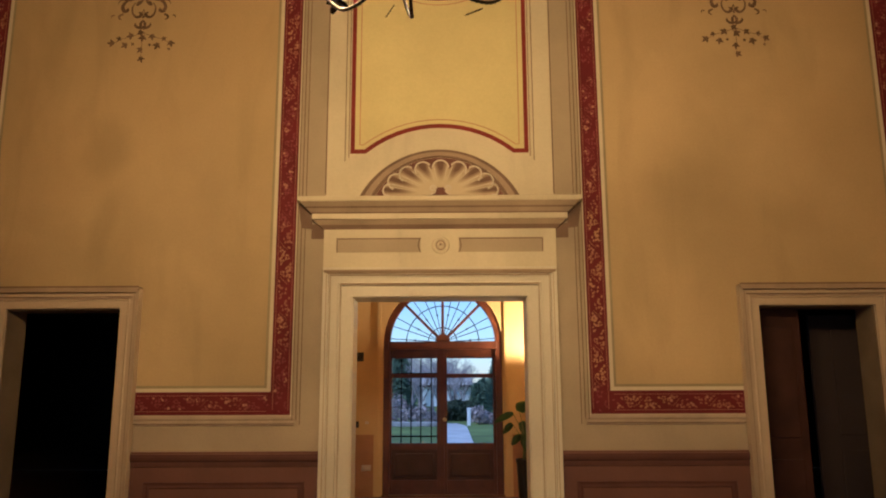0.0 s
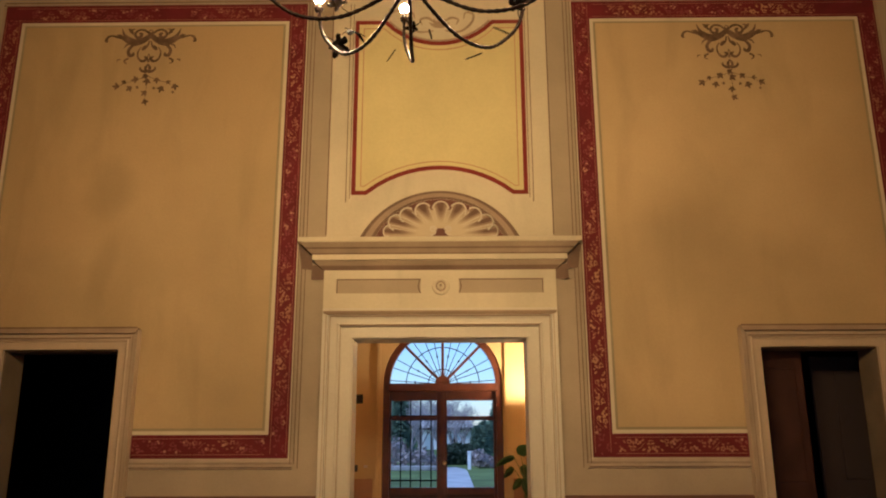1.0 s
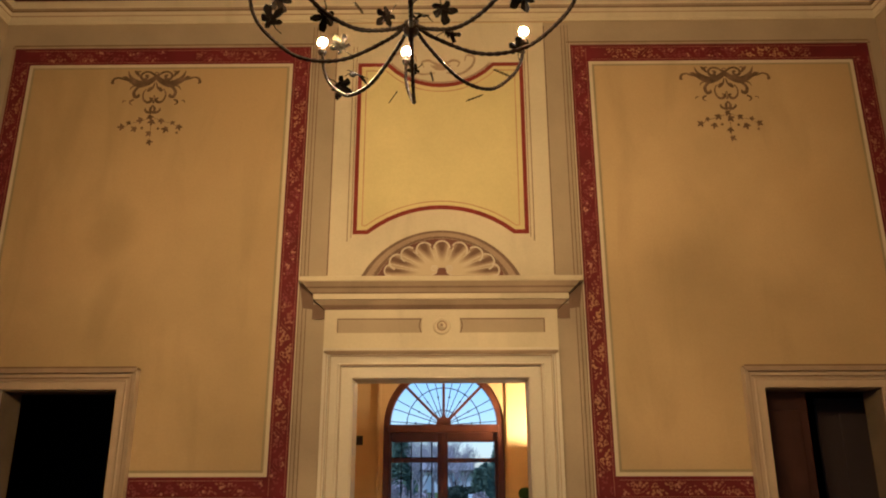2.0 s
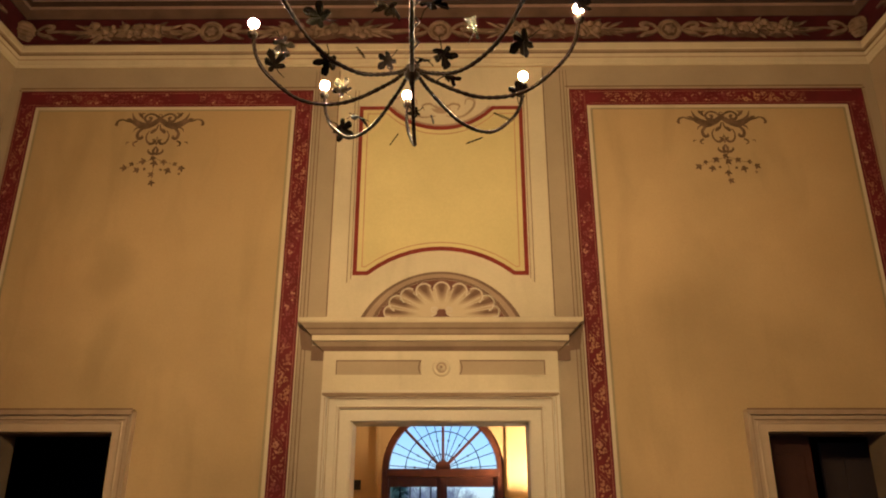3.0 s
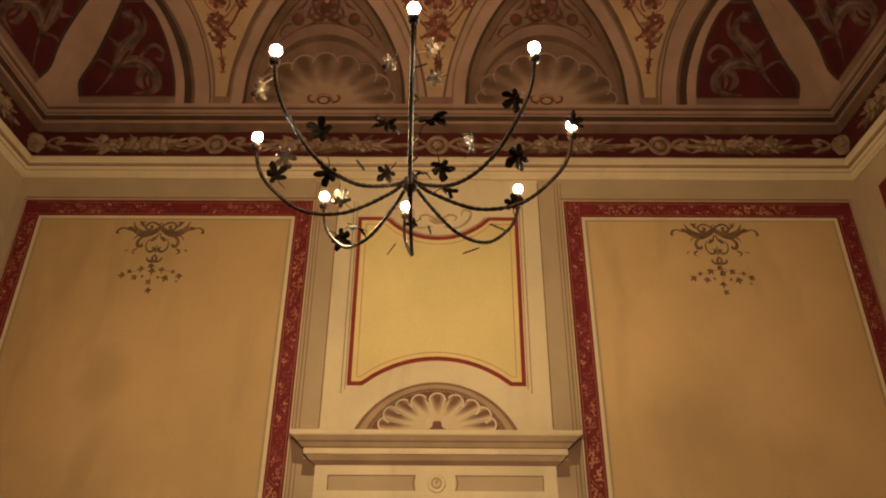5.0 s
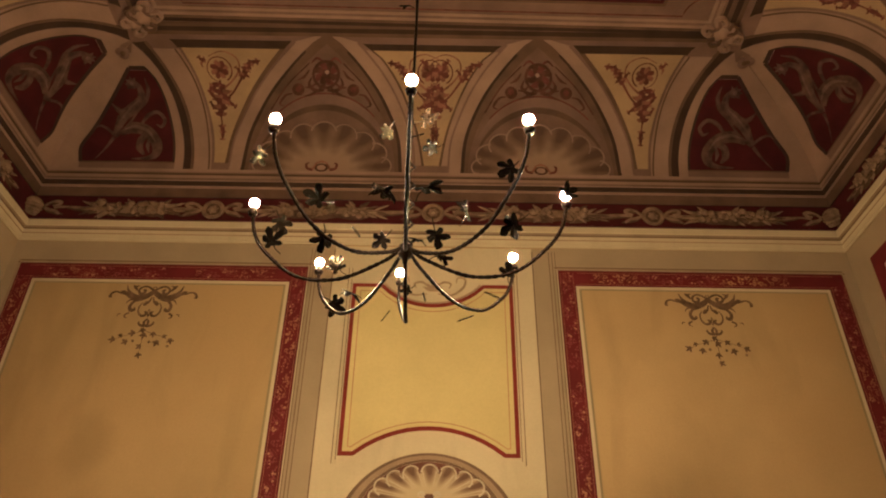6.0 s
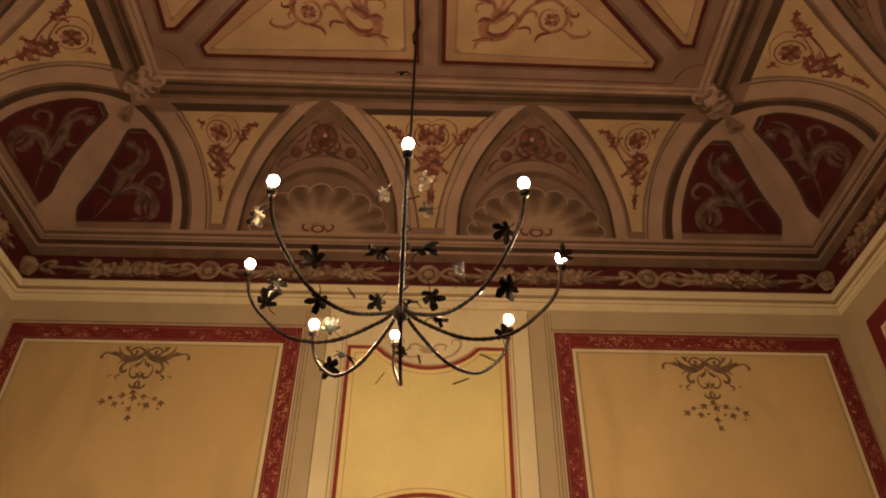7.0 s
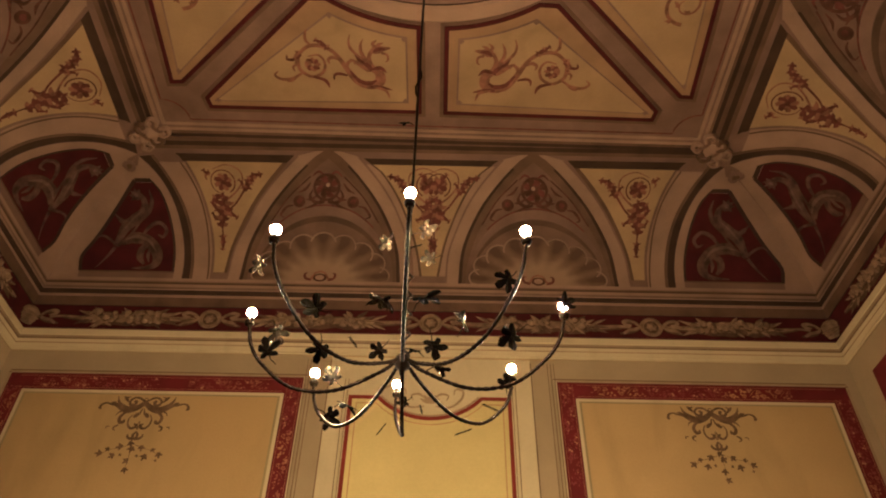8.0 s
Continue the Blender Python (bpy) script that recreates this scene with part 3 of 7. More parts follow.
def shell(art, c, a, b, lobes, h, rim, paint, lobe_r, rim_w, sweep=105, ribs=True):
    """A scallop shell: one graded fan with round lobes, a pale scalloped rim and ridges between the flutes."""
    fan = [(c[0] + (a - lobe_r) * math.cos(math.pi * i / 48), c[1] + (b - lobe_r) * math.sin(math.pi * i / 48)) for i in range(49)]
    art.loft(fan, [c] * 49, h, paint, 4)
    ang = [math.pi * (i + 0.5) / lobes for i in range(lobes)]
    for i, t in enumerate(ang):
        q = (c[0] + (a - lobe_r) * math.cos(t), c[1] + (b - lobe_r) * math.sin(t))
        out = math.atan2((b - lobe_r) * math.sin(t), (a - lobe_r) * math.cos(t))
        rr = lobe_r * (1.0 if 0 < i < lobes - 1 else 0.85)
        art.disc(q, rr * 0.95, h + 0.004 + 0.0006 * (i % 3), paint, 18)
        arc = [(q[0] + rr * math.cos(out + radians(g)), q[1] + rr * math.sin(out + radians(g))) for g in range(-sweep, sweep + 1, 15)]
        arc = [(x, max(y, c[1])) for x, y in arc]
        art.moulding(arc, [(-rim_w / 2, h + 0.004), (-rim_w / 4, h + 0.014), (rim_w / 4, h + 0.014), (rim_w / 2, h + 0.004)], rim)
        if i and ribs:
            t0 = (t + ang[i - 1]) / 2
            for dt in (-0.05, 0.05):
                e = (c[0] + (a - lobe_r * 0.8) * math.cos(t0 + dt), c[1] + (b - lobe_r * 0.8) * math.sin(t0 + dt))
                art.stroke([e, (c[0] + 0.5 * (e[0] - c[0]), c[1] + 0.5 * (e[1] - c[1]))], [rim_w * 0.5, rim_w * 0.15], h + 0.0075, rim)


def interp(pairs, s):
    return float(np.interp(s, [p[1] for p in pairs], [p[0] for p in pairs]))


def line(pairs, s0, s1, n=16, f=None):
    pts = smooth_path(pairs, 6)
    ss = [p[1] for p in pts]
    return [(float(np.interp(s0 + (s1 - s0) * i / n, ss, [p[0] for p in pts])), s0 + (s1 - s0) * i / n) for i in range(n + 1)]


def diag(s):
    return LEDGE + COVE * (1 - math.cos(s / ARC * math.pi / 2))


RED_L = [(0.44, 0.29), (0.43, 0.51), (0.57, 0.72), (0.70, 0.90), (0.82, 1.07), (1.05, 1.37), (1.15, 1.49)]
RED_R = [(1.61, 0.29), (1.60, 0.60), (1.57, 0.85), (1.52, 1.13), (1.45, 1.36), (1.36, 1.49)]
RIB_O = [(1.735, 0.18), (1.73, 0.50), (1.70, 0.80), (1.63, 1.15), (1.52, 1.45), (1.38, 1.67), (1.28, 1.78)]
SHD_O = [(1.865, 0.18), (1.855, 0.50), (1.82, 0.85), (1.75, 1.17), (1.65, 1.43), (1.56, 1.62), (1.46, 1.80)]
EDGE = [(2.05, 0.27), (2.03, 0.62), (1.995, 1.00), (1.935, 1.31), (1.85, 1.55), (1.77, 1.72)]
SP_L = [(2.095, 0.30), (2.085, 0.65), (2.05, 0.94), (1.99, 1.25), (1.92, 1.50), (1.83, 1.735)]
SP_R = [(2.25, 0.30), (2.30, 0.63), (2.41, 0.925), (2.585, 1.24), (2.785, 1.50), (3.00, 1.735)]
SP_C = [(4.67, 0.30), (4.62, 0.63), (4.545, 0.92), (4.385, 1.32), (4.20, 1.62), (4.07, 1.735)]
PA_C = 3.42
PA_OUT = [(1.135, 0.18), (1.10, 0.60), (1.00, 0.90), (0.84, 1.23), (0.655, 1.50), (0.49, 1.69), (0.36, 1.83)]
PA_IN = [(0.985, 0.18), (0.945, 0.60), (0.85, 0.90), (0.66, 1.25), (0.40, 1.575), (0.15, 1.83), (0.0, 1.935)]
PA_IN2 = [(0.895, 0.18), (0.86, 0.50), (0.73, 0.885), (0.49, 1.275), (0.22, 1.60), (0.0, 1.80)]

VAULT_SHELL = graded_shell("vault_shell_paint", (PA_C, 0.185), 0.88, 0.70, 9, (0.266, 0.18, 0.11), (0.165, 0.106, 0.065), (0.082, 0.048, 0.030), 0.22)
WALL_SHELL = graded_shell("lunette_shell_paint", (0.01, 3.375), 0.585, 0.355, 9, (0.52, 0.43, 0.245), (0.33, 0.245, 0.137), (0.144, 0.086, 0.047))
for side, mirror in HALVES:
    half = W if side in "ns" else (Y1 - Y0) / 2
    raw = cove_surface(side, mirror)

    def surf(d, s, h, raw=raw, half=half):
        # the painters' setting-out wanders a little to one side, away from the corners
        aside = 0.035 * min(1.0, max(0.0, (d - 0.5) / 1.2)) if side == "n" and d < half - 0.001 else 0.0
        return raw(min(d, half) + (aside if mirror > 0 else -aside), s, h)

    art = Art(surf)
    # groin band
    n = 22
    low = [(diag(0.18 + (1.9 - 0.18) * i / n) + 0.001, 0.18 + (1.9 - 0.18) * i / n) for i in range(n + 1)]
    high = [(max(diag(q[1]) + 0.002, interp(RED_L, min(max(q[1], 0.29), 1.49)) - 0.015), q[1]) for q in low]
    art.loft(low, high, 0.004, C_LIGHT, 3)
    art.loft([(diag(y) + 0.001, y) for y in (1.46, 1.54, 1.60, 1.66)], [(x, y) for x, y in ((1.40, 1.46), (1.34, 1.54), (1.30, 1.60), (1.24, 1.66))], 0.0045, C_LIGHT, 2)
    art.disc((diag(1.66) + 0.03, 1.66), 0.07, 0.02, C_BASE, 12, dome=0.03)
    art.disc((diag(1.66) + 0.035, 1.67), 0.028, 0.048, C_MID, 8, dome=0.01)
    # red corner field with its shaded edge and scrolls
    a, b = line(RED_L, 0.29, 1.49), line(RED_R, 0.29, 1.49)
    art.loft(a, b, 0.004, C_RED, 6)
    art.stroke(a, 0.045, 0.009, C_SHADE)
    art.stroke(b, 0.03, 0.009, C_SHADE)
    art.stroke([a[-1], b[-1]], 0.05, 0.009, C_SHADE)
    art.stroke([a[0], b[0]], 0.02, 0.009, C_MID)
    figure(art, 0.010)
    # arch over the red fields, with its shadow band laid on in umber paint
    ro, so = line(RIB_O, 0.18, 1.78), line(SHD_O, 0.18, 1.80)
    inner = [(x + 0.03, y) for x, y in line([(1.61, 0.18)] + RED_R[1:] + [(1.20, 1.66)], 0.18, 1.66)]
    art.loft(inner, ro, 0.016, C_LIGHT, 2)
    art.stroke(inner, 0.02, 0.02, C_LIGHT)
    art.loft(ro, so, 0.005, C_SHADE, 2)
    art.stroke([(x - 0.02, y) for x, y in so], 0.04, 0.009, C_MID)
    # pale band between the arch and the spandrel, closed by a brown line
    ed = line(EDGE, 0.18, 1.72)
    art.loft(line(SHD_O, 0.18, 1.72), ed, 0.012, C_LIGHT, 2)
    art.stroke(ed, 0.020, 0.016, C_MID)
    art.loft([(x + 0.01, y) for x, y in ed], [(x - 0.02, y) for x, y in line(SP_L, 0.18, 1.72)], 0.010, C_LIGHT, 1)
    # spandrel, with a painted umber shadow along its head
    a, b = line(SP_L, 0.30, 1.735), line(SP_R, 0.30, 1.735)
    art.loft([(x + 0.012, y) for x, y in a], [(x + 0.05, y) for x, y in b], 0.004, C_MID, 3)
    art.loft([(x + 0.012, y) for x, y in a], [(x - 0.012, y) for x, y in b], 0.008, C_FIELD, 3)
    art.loft([(1.80, 1.735), (1.77, 1.79), (1.73, 1.83)], [(3.04, 1.735), (3.10, 1.79), (3.14, 1.83)], 0.009, C_SHADE, 4)
    spandrel_scroll(art, 1, 2.21, 0.012)
    # pointed lunette: light rib, soffit and niche, their shade laid on in brown paint
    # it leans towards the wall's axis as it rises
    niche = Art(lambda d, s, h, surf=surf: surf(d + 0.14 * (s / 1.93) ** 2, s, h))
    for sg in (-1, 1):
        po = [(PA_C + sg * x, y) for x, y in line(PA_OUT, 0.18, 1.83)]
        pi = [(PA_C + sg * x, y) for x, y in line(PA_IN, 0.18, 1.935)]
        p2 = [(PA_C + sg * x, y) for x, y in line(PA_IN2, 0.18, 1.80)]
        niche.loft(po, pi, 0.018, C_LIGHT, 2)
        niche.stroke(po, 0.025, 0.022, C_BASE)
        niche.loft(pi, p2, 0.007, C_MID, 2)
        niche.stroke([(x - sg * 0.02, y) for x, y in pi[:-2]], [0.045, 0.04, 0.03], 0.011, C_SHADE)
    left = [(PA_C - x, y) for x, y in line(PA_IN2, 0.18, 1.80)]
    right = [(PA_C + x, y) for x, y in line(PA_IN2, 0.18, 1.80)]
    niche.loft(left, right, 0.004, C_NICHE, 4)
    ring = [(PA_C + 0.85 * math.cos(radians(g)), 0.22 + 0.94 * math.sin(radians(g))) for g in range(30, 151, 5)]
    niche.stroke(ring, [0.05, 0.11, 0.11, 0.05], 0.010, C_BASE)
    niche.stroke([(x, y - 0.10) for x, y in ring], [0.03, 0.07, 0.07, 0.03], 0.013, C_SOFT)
    niche.stroke([(x, y + 0.07) for x, y in ring[3:-3]], 0.018, 0.013, C_SCROLL)
    for sg in (-1, 1):
        niche.stroke(smooth_path([(PA_C + sg * 0.66, 1.02), (PA_C + sg * 0.46, 1.32), (PA_C + sg * 0.20, 1.58)], 5), 0.018, 0.011, C_ROSE)
    for k in range(8):
        g = radians(45 * k + 10)
        q = (PA_C + 0.03 * math.cos(g), 1.46 + 0.03 * math.sin(g))
        niche.stroke([q, (PA_C + 0.10 * math.cos(g + 0.2), 1.46 + 0.11 * math.sin(g + 0.2)), (PA_C + 0.15 * math.cos(g + 0.5), 1.46 + 0.15 * math.sin(g + 0.5))], [0.05, 0.08, 0.03], 0.012 + 0.0005 * k, C_ROSE if k % 2 else C_SCROLL)
    niche.disc((PA_C, 1.46), 0.055, 0.018, C_ROSE, 12)
    niche.stroke([(PA_C + 0.15 * math.cos(radians(g)), 1.45 + 0.155 * math.sin(radians(g))) for g in range(0, 361, 20)], 0.035, 0.0165, C_ROSE)
    niche.disc((PA_C + 0.012, 1.48), 0.026, 0.0195, C_LIGHT, 10)
    for sg in (-1, 1):
        niche.stroke(smooth_path([(PA_C + sg * 0.02, 1.27), (PA_C + sg * 0.12, 1.26), (PA_C + sg * 0.20, 1.33), (PA_C + sg * 0.17, 1.42)], 4), [0.03, 0.045, 0.04, 0.012], 0.0155, C_ROSE)
        niche.stroke(smooth_path([(PA_C + sg * 0.04, 1.60), (PA_C + sg * 0.11, 1.64), (PA_C + sg * 0.18, 1.58)], 4), [0.02, 0.03, 0.01], 0.0155, C_SCROLL)
    for sg in (-1, 1):
        niche.disc((PA_C + sg * 0.33, 1.27), 0.075, 0.012, C_ROSE, 12)
        niche.disc((PA_C + sg * 0.33, 1.275), 0.035, 0.014, C_SCROLL, 10)
        for p in ([(0.10, 1.36), (0.18, 1.30), (0.25, 1.30)], [(0.40, 1.22), (0.48, 1.20), (0.55, 1.10), (0.50, 1.07)], [(0.20, 1.50), (0.26, 1.42), (0.34, 1.38)], [(0.05, 1.30), (0.16, 1.22), (0.26, 1.19)]):
            niche.stroke(smooth_path([(PA_C + sg * x, y) for x, y in p], 4), [0.014, 0.035, 0.01], 0.013, C_ROSE)
    shell(niche, (PA_C, 0.185), 0.88, 0.70, 9, 0.012, C_BASE2, VAULT_SHELL, 0.16, 0.020, 75, False)
    # small crest at the shell's hinge
    niche.disc((PA_C, 0.235), 0.085, 0.026, C_ROSE, 14, stretch=0.8)
    niche.disc((PA_C, 0.235), 0.055, 0.030, C_LIGHT, 12, dome=0.012, stretch=0.8)
    niche.stroke([(PA_C - 0.11, 0.20), (PA_C - 0.06, 0.31), (PA_C, 0.335), (PA_C + 0.06, 0.31), (PA_C + 0.11, 0.20)], [0.03, 0.022, 0.03, 0.022, 0.03], 0.029, C_SCROLL2)
    for sg in (-1, 1):
        niche.stroke(smooth_path([(PA_C + sg * 0.10, 0.20), (PA_C + sg * 0.17, 0.22), (PA_C + sg * 0.185, 0.29), (PA_C + sg * 0.15, 0.31)], 4), [0.05, 0.035, 0.03, 0.012], 0.027, C_SCROLL)
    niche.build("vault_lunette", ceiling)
    # half of the spandrel on the wall's axis
    a = line(SP_C, 0.30, 1.735)
    b = [(max(W, half), y) for _, y in a]
    rib = [(PA_C + x + 0.14 * (y / 1.93) ** 2 - 0.01, y) for x, y in line(PA_OUT, 0.30, 1.735)]
    art.loft(rib, [(x - 0.03, y) for x, y in a], 0.012, C_LIGHT, 2)
    art.loft([(x - 0.03, y) for x, y in a], b, 0.004, C_MID, 2)
    art.loft(a, b, 0.008, C_FIELD, 2)
    art.loft([(4.05, 1.735), (4.00, 1.78), (3.96, 1.81)], [(max(W, half), y) for y in (1.735, 1.78, 1.81)], 0.013, C_SHADE, 2)
    # mouldings along foot and head of the cove, light and shade painted as strips
    for s0, wd, h, m in ((0.05, 0.05, 0.02, C_LIGHT), (0.105, 0.03, 0.008, C_SOFT), (0.155, 0.05, 0.022, C_LIGHT), (1.925, 0.05, 0.027, C_MID), (1.975, 0.06, 0.030, C_SHADE), (2.03, 0.055, 0.034, C_MID)):
        art.stroke([(diag(s0) + (half - diag(s0)) * i / 24, s0) for i in range(25)], wd, h, m)
    art.build("vault_decoration", ceiling)

axis = Art(lambda u, s, h: (u, Y1 - cove_point(0, 0, s, h)[1], cove_point(0, 0, s, h)[2]))
spandrel_scroll(axis, 1, 0.03, 0.014)
spandrel_scroll(axis, -1, -0.03, 0.0145)
axis.build("painted_scroll", ceiling)


# flat field of the vault
def flat(u, v, h):
    # the field is set out slightly askew to the walls
    return (u - 0.02, YC + v + 0.014 * u, CEIL - h)


field = Art(flat)
notch = []
for sx, sy in ((1, 1), (-1, 1), (-1, -1), (1, -1)):
    cx_, cy_ = sx * (IN_X - 0.18), sy * (IN_Y - 0.19)
    arc = [(cx_ - sx * 0.27 * math.sin(radians(g)), cy_ - sy * 0.27 * math.cos(radians(g))) for g in range(0, 91, 15)]
    notch += arc if sx * sy > 0 else arc[::-1]
field.stroke(notch + notch[:1], 0.02, 0.005, C_SCROLL)
# pale and umber strips paint the moulding's light and shade
outer = [(IN_X, IN_Y), (-IN_X, IN_Y), (-IN_X, -IN_Y), (IN_X, -IN_Y)]
field.moulding(outer, [(-0.02, 0.0), (-0.02, 0.05), (0.03, 0.055), (0.05, 0.03), (0.09, 0.03), (0.11, 0.012), (0.15, 0.012), (0.15, 0.0)], [C_SHADE, C_SHADE, C_MID, C_LIGHT, C_BASE, C_LIGHT, C_BASE], closed=True)
RX, RY = 1.72, 1.405


def inset(pts, g):
    """The outline moved inwards by g, with mitred corners."""
    P = [np.array(q, float) for q in pts]
    area = sum(a[0] * b[1] - b[0] * a[1] for a, b in zip(P, P[1:] + P[:1]))
    out = []
    for i, q in enumerate(P):
        d1, d2 = q - P[i - 1], P[(i + 1) % len(P)] - q
        d1, d2 = d1 / np.hypot(*d1), d2 / np.hypot(*d2)
        n = np.array((-d1[1] - d2[1], d1[0] + d2[0])) * math.copysign(1, area)
        out.append(tuple(q + n * g / max(0.4, (n @ n) / 2)))
    return out


def oval_arc(t0, t1, n=10):
    return [(RX * math.cos(radians(t0 + (t1 - t0) * i / n)), RY * math.sin(radians(t0 + (t1 - t0) * i / n))) for i in range(n + 1)]


def panel_a(g):
    """Panel beside the long axis, shrunk by g."""
    cut = [(1.24, 1.113), (2.495, 2.35), (2.475, 2.465)] if g < 0.08 else [(2.62, 2.46)]
    return inset([(0.145, 2.455)] + oval_arc(85.2, 52) + cut, g)


def panel_b(g):
    cut = [(2.835, 2.146), (2.715, 2.14)] if g < 0.08 else [(2.835, 2.26)]
    return inset(cut + oval_arc(38, 6.2) + [(2.76, 0.15)], g)


def panel_scroll(art, mp, h):
    """Arabesque of a plumed curl that runs into a ring with a flower."""
    def S(pts, w, dh, m, n=6):
        art.stroke([mp(*p) for p in smooth_path(pts, n)], [v * 1.35 + 0.003 for v in w], h + dh, m)
    A, B = C_SCROLL2, C_SCROLL
    S([(0.63, 1.67), (0.67, 1.76), (0.65, 1.88), (0.57, 1.95), (0.57, 2.06), (0.67, 2.11), (0.80, 2.07), (0.90, 1.93), (1.01, 1.74), (1.13, 1.65), (1.27, 1.64), (1.38, 1.72), (1.43, 1.84)],
      [0.03, 0.03, 0.055, 0.075, 0.085, 0.075, 0.06, 0.045, 0.03, 0.035, 0.03, 0.025, 0.02], 0.0, A)
    S([(1.42, 1.80), (1.41, 1.94), (1.29, 2.02), (1.17, 1.96), (1.14, 1.84), (1.20, 1.75), (1.31, 1.77)], [0.02, 0.03, 0.026, 0.024, 0.02, 0.016, 0.008], 0.001, A)
    S([(0.60, 2.04), (0.68, 2.08), (0.79, 2.05), (0.88, 1.93)], [0.01, 0.04, 0.035, 0.012], 0.004, B)
    for a in range(0, 360, 40):
        q = (1.27 + 0.02 * math.cos(radians(a)), 1.865 + 0.02 * math.sin(radians(a)))
        e = (1.27 + 0.085 * math.cos(radians(a + 25)), 1.865 + 0.085 * math.sin(radians(a + 25)))
        S([q, ((q[0] + e[0]) / 2 + 0.01, (q[1] + e[1]) / 2), e], [0.03, 0.05, 0.015], 0.003 + 0.0004 * (a // 40), B if a % 80 else A, 3)
    # bud at the tip
    S([(0.44, 1.64), (0.51, 1.65), (0.58, 1.66), (0.63, 1.69)], [0.012, 0.04, 0.075, 0.045], 0.003, A)
    S([(0.50, 1.65), (0.57, 1.655), (0.62, 1.69)], [0.01, 0.035, 0.012], 0.006, B)
    for p in ([(0.58, 1.64), (0.56, 1.60), (0.51, 1.58)], [(0.60, 1.64), (0.62, 1.59), (0.58, 1.55)]):
        S(p, [0.03, 0.026, 0.006], 0.005, A, 3)
    S([(0.54, 1.70), (0.48, 1.72), (0.47, 1.78), (0.50, 1.81)], [0.02, 0.02, 0.016, 0.006], 0.002, A, 4)
    # plumes
    for k, (p, w) in enumerate((([(0.65, 1.92), (0.73, 1.83), (0.82, 1.71)], 0.075), ([(0.66, 1.84), (0.74, 1.72), (0.75, 1.62), (0.72, 1.54)], 0.03), ([(0.70, 1.82), (0.84, 1.68), (0.87, 1.58), (0.85, 1.49)], 0.024),
                                ([(0.68, 1.93), (0.79, 1.83), (0.87, 1.78)], 0.04), ([(0.64, 1.90), (0.55, 1.88), (0.49, 1.94)], 0.035))):
        S(p, [w * 0.5, w, w * 0.7, w * 0.15], 0.004 + 0.0008 * k, B if k in (0, 4) else A, 5)
    # thin curls
    for k, (p, w) in enumerate((([(0.68, 2.13), (0.56, 2.13), (0.44, 2.16)], 0.03), ([(0.64, 2.13), (0.51, 2.17), (0.47, 2.27)], 0.026), ([(0.90, 1.92), (0.90, 1.84), (0.84, 1.80), (0.82, 1.85)], 0.026),
                                ([(0.91, 1.99), (1.00, 1.97), (1.05, 1.99), (1.06, 2.05)], 0.026), ([(0.98, 1.80), (1.05, 1.77), (1.10, 1.80), (1.09, 1.85)], 0.03), ([(1.26, 1.64), (1.31, 1.58), (1.31, 1.50), (1.29, 1.45)], 0.024),
                                ([(1.38, 1.75), (1.46, 1.81), (1.53, 1.81), (1.53, 1.76)], 0.026), ([(1.40, 1.98), (1.51, 2.05), (1.63, 2.06), (1.69, 2.01), (1.65, 1.96)], 0.028), ([(1.44, 2.00), (1.51, 2.07), (1.57, 2.09)], 0.024),
                                ([(1.28, 2.02), (1.17, 2.05), (1.13, 2.10), (1.12, 2.15)], 0.03), ([(1.42, 1.86), (1.48, 1.90), (1.47, 1.96)], 0.02))):
        S(p, [w * 0.6, w, w * 0.8, w * 0.25], 0.002 + 0.0005 * k, A if k % 3 else B, 5)
    frond(art, [mp(*p) for p in ((1.08, 1.67), (1.16, 1.60), (1.22, 1.56))], 0.04, h + 0.005, B, A, 3)
    frond(art, [mp(*p) for p in ((1.40, 1.70), (1.44, 1.78), (1.44, 1.86))], 0.03, h + 0.005, A, B, 3)


